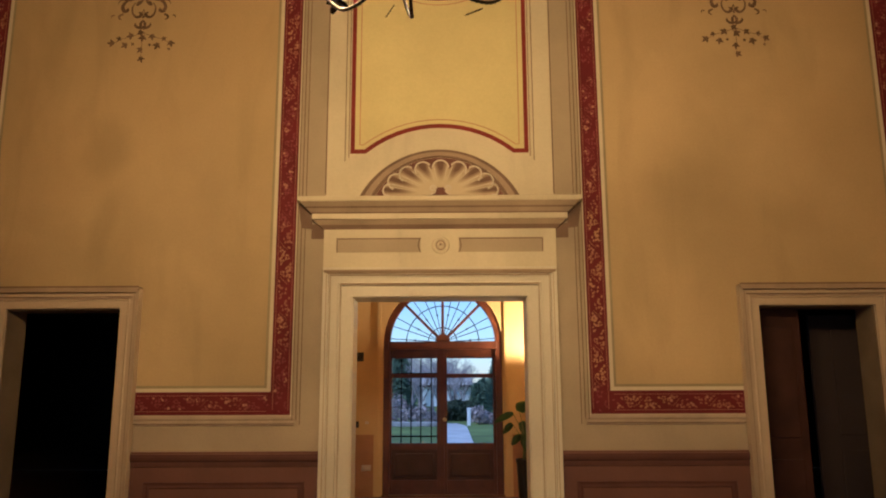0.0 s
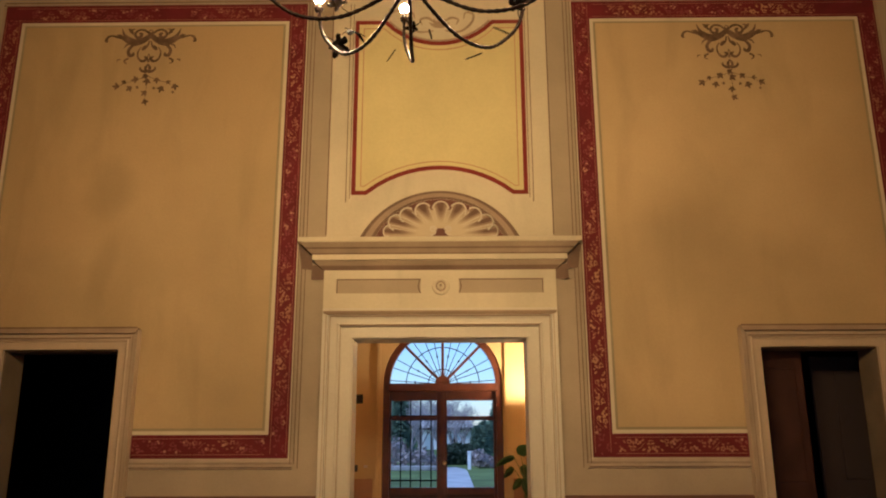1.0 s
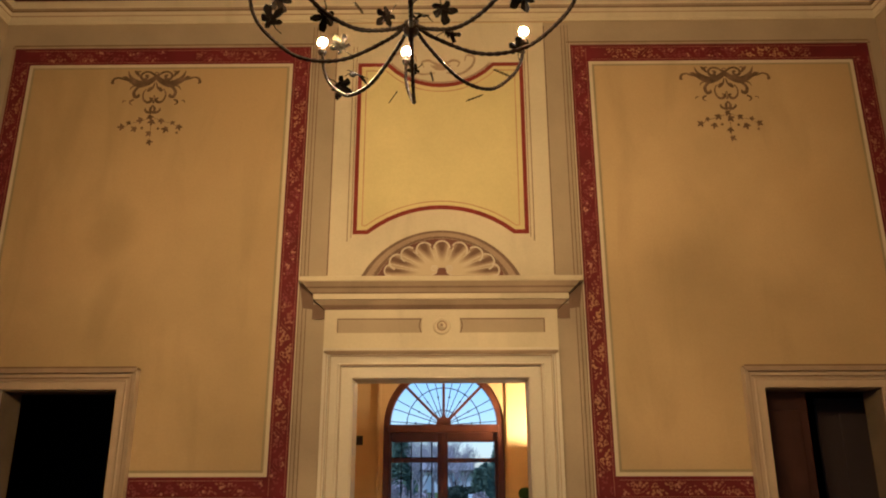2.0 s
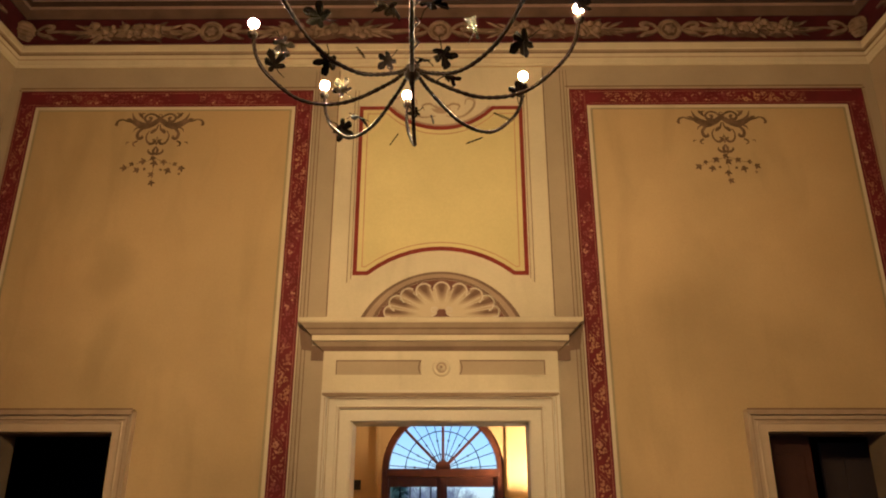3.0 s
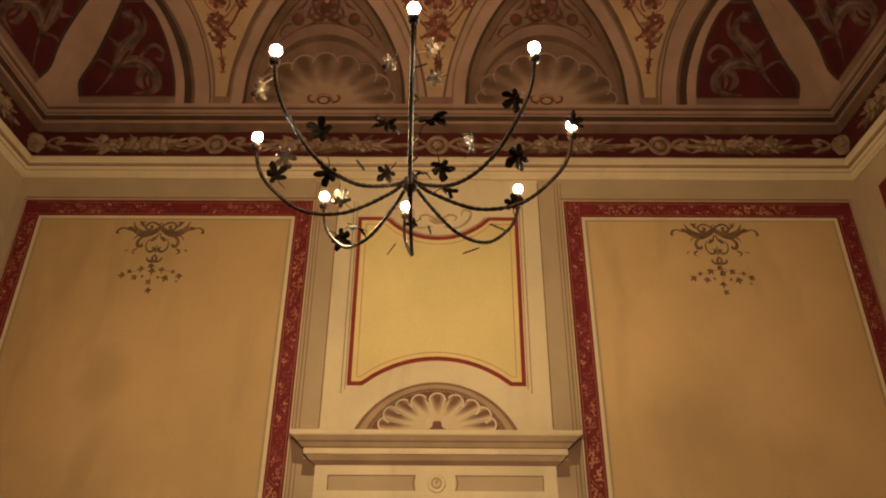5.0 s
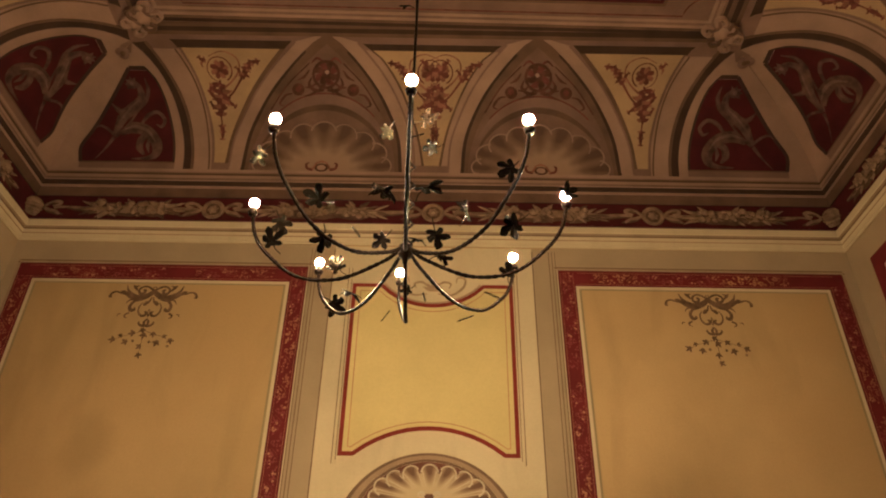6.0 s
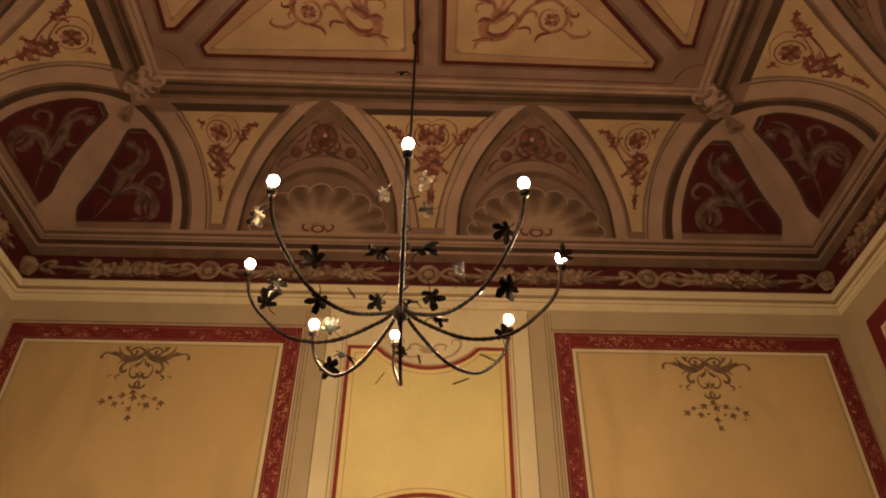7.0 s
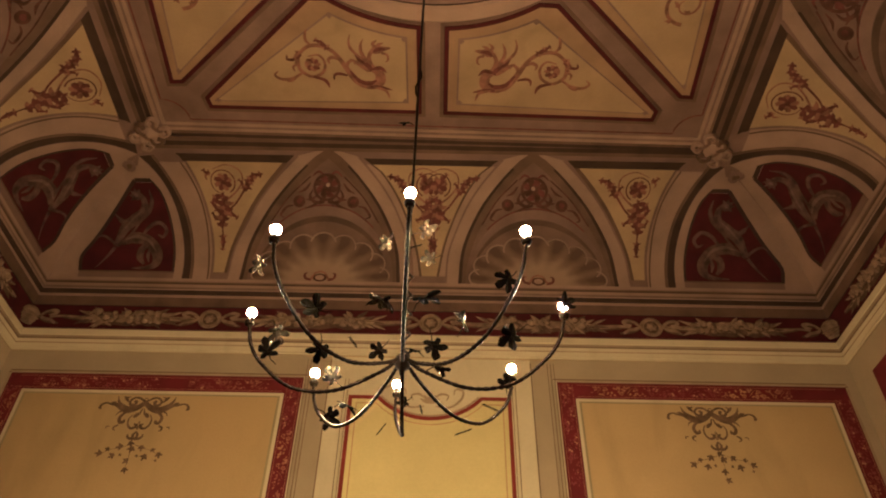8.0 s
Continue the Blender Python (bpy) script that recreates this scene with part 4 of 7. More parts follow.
for sx in (1, -1):
    for sy in (1, -1):
        def mp(x, y, sx=sx, sy=sy):
            return (sx * x, sy * y)
        for shape in (panel_a, panel_b):
            o = [mp(*p) for p in shape(0.0)]
            field.moulding(o, [(-0.025, 0.0), (-0.02, 0.012), (0.02, 0.012), (0.025, 0.0)], C_RED, closed=True)
            field.moulding([mp(*p) for p in shape(-0.045)], [(-0.02, 0.0), (-0.015, 0.006), (0.015, 0.006), (0.02, 0.0)], C_MID, closed=True)
            field.face([mp(*p) for p in shape(0.02)], 0.004, C_STRIP)
            field.face([mp(*p) for p in shape(0.118)], 0.006, C_BASE)
            field.face([mp(*p) for p in shape(0.14)], 0.008, C_PANEL)
            corners = shape(0.15)
            for p in (corners[0], corners[1], corners[11], corners[-1]):
                field.disc(mp(*p), 0.035, 0.0095, C_BASE, 4)
        panel_scroll(field, mp, 0.012)
        sb = spiral((2.50, 1.05), 0.22, 0.05, 90, 1.4, 30)
        field.stroke([mp(*p) for p in sb], [0.04, 0.03, 0.01], 0.012, C_SCROLL2)
        leafy(field, [mp(*p) for p in sb], 0.016, C_SCROLL2, 0.08, 6, 2)
        # carved boss where the mouldings meet
        b = mp(IN_X + 0.05, IN_Y)
        g0 = math.degrees(math.atan2(b[1], b[0]))

        def Q(along, across):
            c_, s_ = math.cos(radians(g0)), math.sin(radians(g0))
            return (b[0] + along * c_ - across * s_, b[1] + along * s_ + across * c_)
        # a clasp of curled acanthus laid along the groin
        for k, (al, ac, r, hh) in enumerate(((0.0, 0.0, 0.12, 0.06), (-0.15, 0.0, 0.085, 0.055), (0.15, 0.0, 0.075, 0.055), (0.03, 0.11, 0.06, 0.05), (0.03, -0.11, 0.06, 0.05), (-0.09, 0.10, 0.05, 0.05), (-0.09, -0.10, 0.05, 0.05))):
            field.disc(Q(al, ac), r, hh + 0.002 * k, C_BASE if k % 2 else C_LIGHT, 14, dome=r * 0.55)
        for sd in (1, -1):
            for pts, m in (([(0.16, 0.02), (0.22, 0.07), (0.18, 0.13), (0.11, 0.12), (0.12, 0.07)], C_LIGHT), ([(-0.17, 0.02), (-0.24, 0.07), (-0.20, 0.13), (-0.13, 0.12), (-0.14, 0.07)], C_LIGHT), ([(0.0, 0.02), (0.06, 0.10), (0.02, 0.17), (-0.05, 0.15), (-0.03, 0.09)], C_MID)):
                field.moulding([Q(x, sd * y) for x, y in smooth_path(pts, 5)], [(-0.022, 0.06), (-0.012, 0.105), (0.012, 0.105), (0.022, 0.06)], m)
ell = [(1.61 * math.cos(2 * math.pi * i / 64), 1.19 * math.sin(2 * math.pi * i / 64)) for i in range(64)]
field.moulding(ell, [(-0.14, 0.0), (-0.13, 0.012), (-0.06, 0.014), (-0.05, 0.04), (0.02, 0.045), (0.05, 0.02), (0.06, 0.0)], [C_SHADE, C_LIGHT, C_SHADE, C_LIGHT, C_LIGHT, C_SHADE], closed=True)
field.loft(ell, [(0, 0)] * 64, 0.004, C_BASE, 1)
field.build("vault_field_decoration", ceiling)


# cornice and frieze running round the salon
def ring_moulding(name, profile, mats, label):
    """Sweep (projection, height) round the four walls with mitred corners."""
    v, f, idx, slots = [], [], [], []
    for cx, cy in ((-1, -1), (1, -1), (1, 1), (-1, 1)):
        for p, z in profile:
            v.append((cx * (W - p), YC + cy * ((Y1 - Y0) / 2 - p), z))
    K = len(profile)
    for c in range(4):
        for i in range(K - 1):
            a, b = c * K + i, ((c + 1) % 4) * K + i
            f.append((a, b, b + 1, a + 1))
            m = mats[i] if isinstance(mats, list) else mats
            if m not in slots:
                slots.append(m)
            idx.append(slots.index(m))
    return tagged(mesh_from(name, v, f, slots, idx), label, "cornice", kind="structure")


def seen(z, p):
    """Height at projection p that lines up with height z on the wall behind it, for an eye in the room."""
    return EYE[2] + (z - EYE[2]) * (Y1 - p) / Y1


def courses(rows):
    return [(p, seen(z, p)) for p, z, _ in rows], [m for _, _, m in rows[:-1]]


# shade between the courses is coloured in with darker strips
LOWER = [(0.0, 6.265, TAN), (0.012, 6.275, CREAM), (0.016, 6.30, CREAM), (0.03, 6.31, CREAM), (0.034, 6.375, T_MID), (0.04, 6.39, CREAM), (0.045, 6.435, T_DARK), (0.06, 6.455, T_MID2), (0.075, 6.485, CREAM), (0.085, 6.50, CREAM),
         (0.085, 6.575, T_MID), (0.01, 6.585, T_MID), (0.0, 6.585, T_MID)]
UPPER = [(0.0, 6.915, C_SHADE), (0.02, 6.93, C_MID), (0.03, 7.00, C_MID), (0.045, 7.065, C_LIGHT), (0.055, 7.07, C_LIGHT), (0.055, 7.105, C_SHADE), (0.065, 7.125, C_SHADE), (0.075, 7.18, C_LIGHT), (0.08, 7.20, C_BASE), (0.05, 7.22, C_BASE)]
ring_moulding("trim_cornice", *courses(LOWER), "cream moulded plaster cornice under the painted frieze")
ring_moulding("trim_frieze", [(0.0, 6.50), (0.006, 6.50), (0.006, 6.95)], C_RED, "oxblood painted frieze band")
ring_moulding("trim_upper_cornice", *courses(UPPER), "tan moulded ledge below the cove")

# window assumed out of view, as an opening for the cool fill lamp
rear_frame = tagged(new("window_1"), "tall casement window assumed in the unseen rear wall", "window", kind="structure")
for x in (-0.8, -0.03, 0.74):
    box("stile", x, x + 0.06, Y0 - 0.25, Y0 - 0.19, 0.5, 2.9, DARK_WOOD, rear_frame, 0.004)
for z in (0.5, 1.66, 2.84):
    box("rail", -0.74, 0.74, Y0 - 0.245, Y0 - 0.195, z, z + 0.06, DARK_WOOD, rear_frame, 0.004)

# ---------- painted order on the far wall ----------
def rect(x0, x1, z0, z1):
    return [(x0, z0), (x1, z0), (x1, z1), (x0, z1)]


central = Art(far_wall)
central.face(rect(-1.118, 1.118, 2.66, 6.25), 0.008, CREAM)
central.build("overdoor_field", wall_far)
for sg in (1, -1):
    central = Art(far_wall)
    central.face(rect(min(sg * 1.10, sg * 1.40), max(sg * 1.10, sg * 1.40), 0.96, 6.25), 0.004, TAN)
    central.moulding([(sg * 1.345, 1.24), (sg * 1.345, 6.20)], [(-0.03, 0.004), (-0.03, 0.012), (-0.01, 0.016), (0.0, 0.008), (0.01, 0.016), (0.03, 0.012), (0.03, 0.004)], TAN)
    central.build("painted_pilaster", wall_far)


def arc_pts(x0, x1, z, sag, n=14):
    """A shallow arc between two points of one height."""
    c, out = (x0 + x1) / 2, []
    half = abs(x1 - x0) / 2
    r = (half * half + sag * sag) / (2 * abs(sag))
    for i in range(n + 1):
        x = x0 + (x1 - x0) * i / n
        rise = math.sqrt(max(0, r * r - (x - c) ** 2)) - (r - abs(sag))
        out.append((x, z + math.copysign(rise, sag)))
    return out


def panel_outline(g):
    """The overdoor panel's outline, grown by g."""
    lo = [(x, z - g * 0.9) for x, z in arc_pts(-0.745 + g * 0.3, 0.745 - g * 0.3, 3.862, 0.262)]
    hi = [(x, z + g) for x, z in arc_pts(0.57 - g * 0.2, -0.57 + g * 0.2, 5.712, -0.25)]
    return [(-0.842 - g, 3.862 - g)] + lo + [(0.842 + g, 3.862 - g), (0.842 + g, 5.712 + g)] + hi + [(-0.842 - g, 5.712 + g)]


panel = Art(far_wall)
lo_x = [-0.842 + 1.684 * i / 40 for i in range(41)]


def panel_low(x):
    return 3.862 + (max(0, arc_height(x, 0.745, 0.262)) if abs(x) < 0.745 else 0)


def arc_height(x, half, sag):
    r = (half * half + sag * sag) / (2 * sag)
    return math.sqrt(max(0, r * r - x * x)) - (r - sag)


panel.loft([(x, panel_low(x)) for x in lo_x], [(x, 5.712 - (max(0, arc_height(x, 0.57, 0.25)) if abs(x) < 0.57 else 0)) for x in lo_x], 0.012, YELLOW, 1)
panel.moulding(panel_outline(0.0), [(-0.042, 0.012), (-0.042, 0.017), (0.0, 0.017), (0.0, 0.012)], LINE_RED, closed=True)
panel.moulding(panel_outline(0.026), [(-0.012, 0.010), (-0.010, 0.015), (0.0, 0.015), (0.002, 0.010)], PALE_RED, closed=True)
panel.moulding(panel_outline(-0.05), [(-0.006, 0.013), (-0.005, 0.0165), (0.005, 0.0165), (0.006, 0.013)], FAINT_RED, closed=True)
for sg in (1, -1):
    panel.moulding([(sg * 0.922, 3.74), (sg * 0.922, 5.95)], [(-0.03, 0.008), (-0.028, 0.018), (-0.008, 0.02), (0, 0.012), (0.012, 0.02), (0.03, 0.018), (0.03, 0.008)], CREAM)
panel.build("overdoor_panel", wall_far)

# red stencilled borders round the two side fields
def field_borders(surf, sg, inner, outer, door, wall):
    """Painted frame of one wall field: red band, cream and olive lines, tan margin. inner, outer: its sides; door: where a casing cuts it, or 0."""
    low, cut = (2.53, door) if door else (0.0, outer)
    sets = {"red_band": Art(surf), "cream_line": Art(surf), "olive_line": Art(surf), "tan_margin": Art(surf)}

    def bar(kind, x0, x1, z0, z1, h, m):
        sets[kind].face(rect(min(sg * x0, sg * x1), max(sg * x0, sg * x1), z0, z1), h, m)
    a, b = inner, outer
    bar("red_band", a, a + 0.19, 1.29, 5.965, 0.006, RED)
    bar("red_band", a + 0.19, b - 0.19, 5.765, 5.965, 0.006, RED)
    bar("red_band", b - 0.19, b, low, 5.965, 0.006, RED)
    bar("red_band", a + 0.19, cut, 1.29, 1.50, 0.006, RED)
    bar("cream_line", a + 0.19, a + 0.225, 1.50, 5.765, 0.006, CREAM)
    bar("cream_line", b - 0.225, b - 0.19, low, 5.765, 0.006, CREAM)
    bar("cream_line", a + 0.225, b - 0.225, 5.73, 5.765, 0.006, CREAM)
    bar("cream_line", a + 0.225, cut, 1.50, 1.535, 0.006, CREAM)
    bar("olive_line", a + 0.225, a + 0.25, 1.535, 5.73, 0.005, GREENLINE)
    bar("olive_line", b - 0.25, b - 0.225, low, 5.73, 0.005, GREENLINE)
    bar("olive_line", a + 0.25, b - 0.25, 5.71, 5.73, 0.005, GREENLINE)
    bar("olive_line", a + 0.25, cut, 1.535, 1.56, 0.005, GREENLINE)
    bar("tan_margin", a, b + 0.14, 5.965, 6.26, 0.005, TAN)
    bar("tan_margin", b, b + 0.14, low, 5.965, 0.005, TAN)
    bar("tan_margin", a, cut, 0.96, 1.29, 0.005, TAN)
    # shadow line outside the red band, painted in two browns
    bar("tan_margin", a - 0.03, b + 0.03, 5.968, 6.012, 0.009, T_MID)
    bar("tan_margin", a - 0.03, b + 0.03, 5.963, 5.978, 0.011, T_DARK)
    bar("tan_margin", b, b + 0.03, low, 5.953, 0.009, T_MID)
    for kind, art in sets.items():
        art.build(kind, wall)
    edge = Art(surf)
    p = [(sg * cut, 1.24), (sg * (a - 0.04), 1.24)]
    edge.moulding(p if sg > 0 else p[::-1], [(-0.045, 0.005), (-0.04, 0.014), (-0.015, 0.018), (0, 0.01), (0.015, 0.018), (0.045, 0.014), (0.05, 0.005)], T_SOFT)
    edge.build("sill_moulding", wall)


for sg in (1, -1):
    field_borders(far_wall, sg, 1.40, 4.62, 2.85, wall_far)
# the side walls carry the same painted frame, set back from the corner
SIDE0 = -6.63
for nm, sg in (("wall_west", -1), ("wall_east", 1)):
    wall_ob = bpy.data.objects[nm]
    def side_surf(u, v, h, sg=sg):
        return (sg * (W - h), -u, v)
    margin = Art(side_surf)
    margin.face(rect(-7.0, SIDE0, 0.0, 6.26), 0.004, TAN)
    margin.face(rect(SIDE0, 1.4, 5.955, 6.26), 0.004, TAN)
    margin.build("tan_margin", wall_ob)
    band = Art(side_surf)
    band.face(rect(SIDE0, SIDE0 + 0.19, 1.29, 5.955), 0.006, RED)
    band.face(rect(SIDE0 + 0.19, 1.2, 5.765, 5.955), 0.006, RED)
    band.build("red_band", wall_ob)
    ln = Art(side_surf)
    ln.face(rect(SIDE0 + 0.19, SIDE0 + 0.225, 1.29, 5.765), 0.006, CREAM)
    ln.face(rect(SIDE0 + 0.225, 1.2, 5.73, 5.765), 0.006, CREAM)
    ln.build("cream_line", wall_ob)

# stencilled vine on the red borders
def stencil(name, runs, surf):
    """Small gold flowers, curls and leaves along straight runs (start, end)."""
    art = Art(surf)
    rnd = random.Random(4)
    for (x0, y0), (x1, y1) in runs:
        L = math.hypot(x1 - x0, y1 - y0)
        d, n = np.array(((x1 - x0) / L, (y1 - y0) / L)), np.array((-(y1 - y0) / L, (x1 - x0) / L))
        for off in (-0.072, 0.072):
            art.stroke([np.array((x0, y0)) + n * off, np.array((x1, y1)) + n * off], 0.004, 0.010, PALE_RED)
        count = max(1, round(L / 0.165))
        for k in range(count):
            along = L * (k + 0.5) / count
            o = np.array((x0, y0)) + d * along
            f = 1 if k % 2 else -1
            worn_or_lit = math.sin(along * 2.1 + x0 * 3) + 0.8 * math.sin(along * 4.7 + y0)
            if worn_or_lit < (-1.1 if y0 > 5.8 and x0 != x1 else -1.62) or (y0 > 5.8 and x0 != x1 and min(along, L - along) < 0.22):
                continue

            def P(a, b):
                return o + d * a * 0.66 + n * b * f * 1.05

            for c, r in (((-0.09, 0.03), 0.027), ((0.05, -0.032), 0.023)):
                q = P(*c)
                for j in range(5):
                    t = 2 * math.pi * j / 5 + k
                    if rnd.random() < 0.75:
                        art.disc((q[0] + r * 0.75 * math.cos(t), q[1] + r * 0.75 * math.sin(t)), r * rnd.uniform(0.35, 0.62), 0.010, GOLD if rnd.random() < 0.7 else PALE_RED, 6)
            c1 = spiral(P(0.09, 0.022), 0.025, 0.007, 30 * f, f * 1.1, 12)
            if rnd.random() < 0.7:
                art.stroke(c1, [0.009, 0.008, 0.004], 0.0105, GOLD)
            stem = [P(*q) for q in smooth_path([(-0.13, -0.04), (-0.06, -0.02), (-0.01, 0.015), (0.05, 0.045), (0.12, 0.05)], 3)]
            cut = rnd.randint(0, 3)
            if k % 2:
                art.stroke(stem[cut:cut + 8], [0.003, 0.006, 0.003], 0.011, GOLD)
            a0 = math.degrees(math.atan2(d[1], d[0]))
            for c, a, l in (((-0.04, -0.045), 40, 0.05), ((0.0, 0.05), -160, 0.045), ((0.11, -0.04), 80, 0.05), ((-0.12, -0.02), 160, 0.04), ((0.03, 0.005), 10, 0.04)):
                art.leaf(P(*c), a0 + a * f + rnd.uniform(-20, 20), l * 0.8, l * 0.5, 0.012, GOLD)
    return art


for sg in (1, -1):
    st = stencil("stencil", [((sg * 1.495, 1.33), (sg * 1.495, 5.93)), ((sg * 1.62, 5.86), (sg * 4.5, 5.86)), ((sg * 4.525, 2.6), (sg * 4.525, 5.8)), ((sg * 1.62, 1.395), (sg * 2.83, 1.395))], far_wall)
    tagged(st.build("gold_stencil", wall_far), "faded gold floral stencil", kind="stuff")


# hanging arabesque painted at the head of each side field
def arabesque(cx, z0, lean):
    """Brown brushwork: two curled wings, a lyre, a tuft and a loose spray of star leaves."""
    art = Art(far_wall)
    for f in (1, -1):
        def S(pts, w, h, n=6):
            art.stroke([(cx + f * x, z0 - y) for x, y in smooth_path(pts, n)], w, h, MOTIF)
        # wing: thick stem that thins to a curled tip
        S([(0.0, 0.095), (0.075, 0.150), (0.165, 0.175), (0.235, 0.150), (0.295, 0.112), (0.36, 0.103), (0.41, 0.088), (0.455, 0.105), (0.470, 0.148), (0.448, 0.158)], [0.035, 0.05, 0.07, 0.055, 0.045, 0.022, 0.018, 0.026, 0.034, 0.012], 0.0050)
        S([(0.312, 0.006), (0.285, 0.075), (0.225, 0.122), (0.16, 0.140), (0.085, 0.125), (0.02, 0.080)], [0.008, 0.03, 0.035, 0.028, 0.03, 0.02], 0.0060)
        S([(0.30, 0.105), (0.33, 0.085), (0.37, 0.082)], [0.02, 0.03, 0.006], 0.0065, 4)
        # inner volute and its leaf
        S([(0.012, 0.070), (0.065, 0.028), (0.125, 0.022), (0.168, 0.062), (0.150, 0.108), (0.108, 0.104), (0.100, 0.072), (0.125, 0.062)], [0.02, 0.024, 0.022, 0.026, 0.03, 0.03, 0.034, 0.02], 0.0070)
        S([(0.245, 0.006), (0.215, 0.032), (0.185, 0.078)], [0.01, 0.042, 0.012], 0.0066, 5)
        S([(0.17, 0.012), (0.20, 0.018), (0.225, 0.050)], [0.006, 0.018, 0.006], 0.0072, 4)
        # plume that drops from the wing
        S([(0.10, 0.165), (0.178, 0.200), (0.222, 0.262), (0.205, 0.318), (0.168, 0.312), (0.168, 0.285)], [0.012, 0.03, 0.034, 0.04, 0.034, 0.014], 0.0076)
        S([(0.14, 0.17), (0.245, 0.195), (0.275, 0.24)], [0.01, 0.018, 0.004], 0.0056, 4)
        # lyre
        S([(0.008, 0.150), (0.028, 0.215), (0.072, 0.252), (0.062, 0.222), (0.035, 0.205)], [0.012, 0.022, 0.026, 0.02, 0.01], 0.0082)
        S([(0.092, 0.225), (0.120, 0.280), (0.112, 0.345), (0.075, 0.385), (0.035, 0.378), (0.028, 0.345), (0.052, 0.335)], [0.010, 0.016, 0.020, 0.026, 0.032, 0.026, 0.012], 0.0088)
        S([(0.002, 0.30), (0.010, 0.34), (0.004, 0.40)], [0.006, 0.010, 0.012], 0.0093, 4)
        # stray curls
        S([(0.212, 0.350), (0.250, 0.372), (0.250, 0.400), (0.222, 0.414)], [0.020, 0.024, 0.016, 0.008], 0.0060, 5)
        S([(0.295, 0.365), (0.325, 0.368), (0.332, 0.392)], [0.008, 0.014, 0.006], 0.0064, 4)
        # tuft
        S([(0.0, 0.50), (0.045, 0.505), (0.078, 0.478), (0.075, 0.452)], [0.034, 0.03, 0.024, 0.008], 0.0096, 5)
        S([(0.0, 0.42), (0.022, 0.465), (0.014, 0.53)], [0.012, 0.032, 0.008], 0.0100, 5)
    art.disc((cx, z0 - 0.045), 0.024, 0.0105, MOTIF, 12)
    art.disc((cx, z0 - 0.043), 0.012, 0.0115, OCHRE, 10)
    art.disc((cx, z0 - 0.088), 0.030, 0.0110, MOTIF, 10)
    for x in (-0.30, 0.30):
        twig = smooth_path([(cx + 0.005, z0 - 0.56), (cx + x * 0.45, z0 - 0.61), (cx + x * 0.75, z0 - 0.635), (cx + x, z0 - 0.69)], 4)
        art.stroke(twig, [0.006, 0.005, 0.003], 0.0050, MOTIF)
    art.stroke([(cx, z0 - 0.54), (cx + 0.004, z0 - 0.70), (cx - 0.002, z0 - 0.85)], [0.006, 0.005, 0.003], 0.0054, MOTIF)
    stars = ((-0.30, 0.690, 0.050), (-0.232, 0.631, 0.036), (-0.164, 0.707, 0.048), (-0.109, 0.609, 0.050), (-0.021, 0.566, 0.046), (0.006, 0.627, 0.052), (0.106, 0.611, 0.046),
             (0.163, 0.712, 0.052), (0.224, 0.634, 0.036), (0.298, 0.686, 0.048), (-0.005, 0.759, 0.046), (0.002, 0.856, 0.046), (-0.087, 0.690, 0.024), (0.082, 0.698, 0.024), (0.286, 0.745, 0.022))
    for k, (x, y, r) in enumerate(stars):
        turn = -90 + lean * 20 + 37 * ((k * 5) % 7 - 3) / 3 + (34 if x > 0 else -34) * (abs(x) > 0.05)
        for j, (da, l) in enumerate(((0, 1.0), (62, 0.85), (-62, 0.85), (140, 0.45), (-140, 0.45))):
            art.leaf((cx + x, z0 - y + 0.35 * r), turn + da, r * l * 1.2, r * 0.62, 0.0062 + 0.0006 * j, MOTIF)
    return art.build("painted_arabesque", wall_far)


for sg in (1, -1):
    arabesque(sg * 3.04, 5.695, sg)

# shell lunette over the entablature
lun = Art(lambda u, v, h: far_wall(u, v + 0.014, h))
o = [(x, 3.37 + arc_height(x, 0.785, 0.47)) for x in [-0.785 + 1.57 * i / 40 for i in range(41)]]
i_ = [(x, 3.37 + arc_height(x, 0.63, 0.385)) for x in [-0.63 + 1.26 * i / 40 for i in range(41)]]
m_ = [(a[0] * 0.72 + b[0] * 0.28, a[1] * 0.72 + b[1] * 0.28) for a, b in zip(o, i_)]
m2 = [(a[0] * 0.3 + b[0] * 0.7, a[1] * 0.3 + b[1] * 0.7) for a, b in zip(o, i_)]
lun.loft(o, m_, 0.020, T_DARK, 1)
lun.loft(m_, m2, 0.022, T_MID, 1)
lun.loft(m2, i_, 0.018, T_DARK, 1)
lun.loft(i_, [(x * 1.0, 3.37) for x, _ in i_], 0.012, T_RED, 1)
shell(lun, (0.01, 3.375), 0.585, 0.355, 9, 0.015, SHELL_RIM, WALL_SHELL, 0.08, 0.017, 90)
lun.face([(-0.07, 3.375), (0.09, 3.375), (0.045, 3.45), (-0.025, 3.45)], 0.028, T_RED)
for sg in (1, -1):
    lun.stroke(spiral((0.01 + sg * 0.075, 3.44), 0.035, 0.010, 90 + sg * 100, -sg * 1.4, 18), 0.014, 0.033, SHELL_RIM)
    lun.stroke(smooth_path([(0.01 + sg * 0.045, 3.425), (0.01 + sg * 0.06, 3.395), (0.01 + sg * 0.10, 3.377)], 4), 0.014, 0.033, SHELL_RIM)
lun.build("shell_lunette", wall_far)

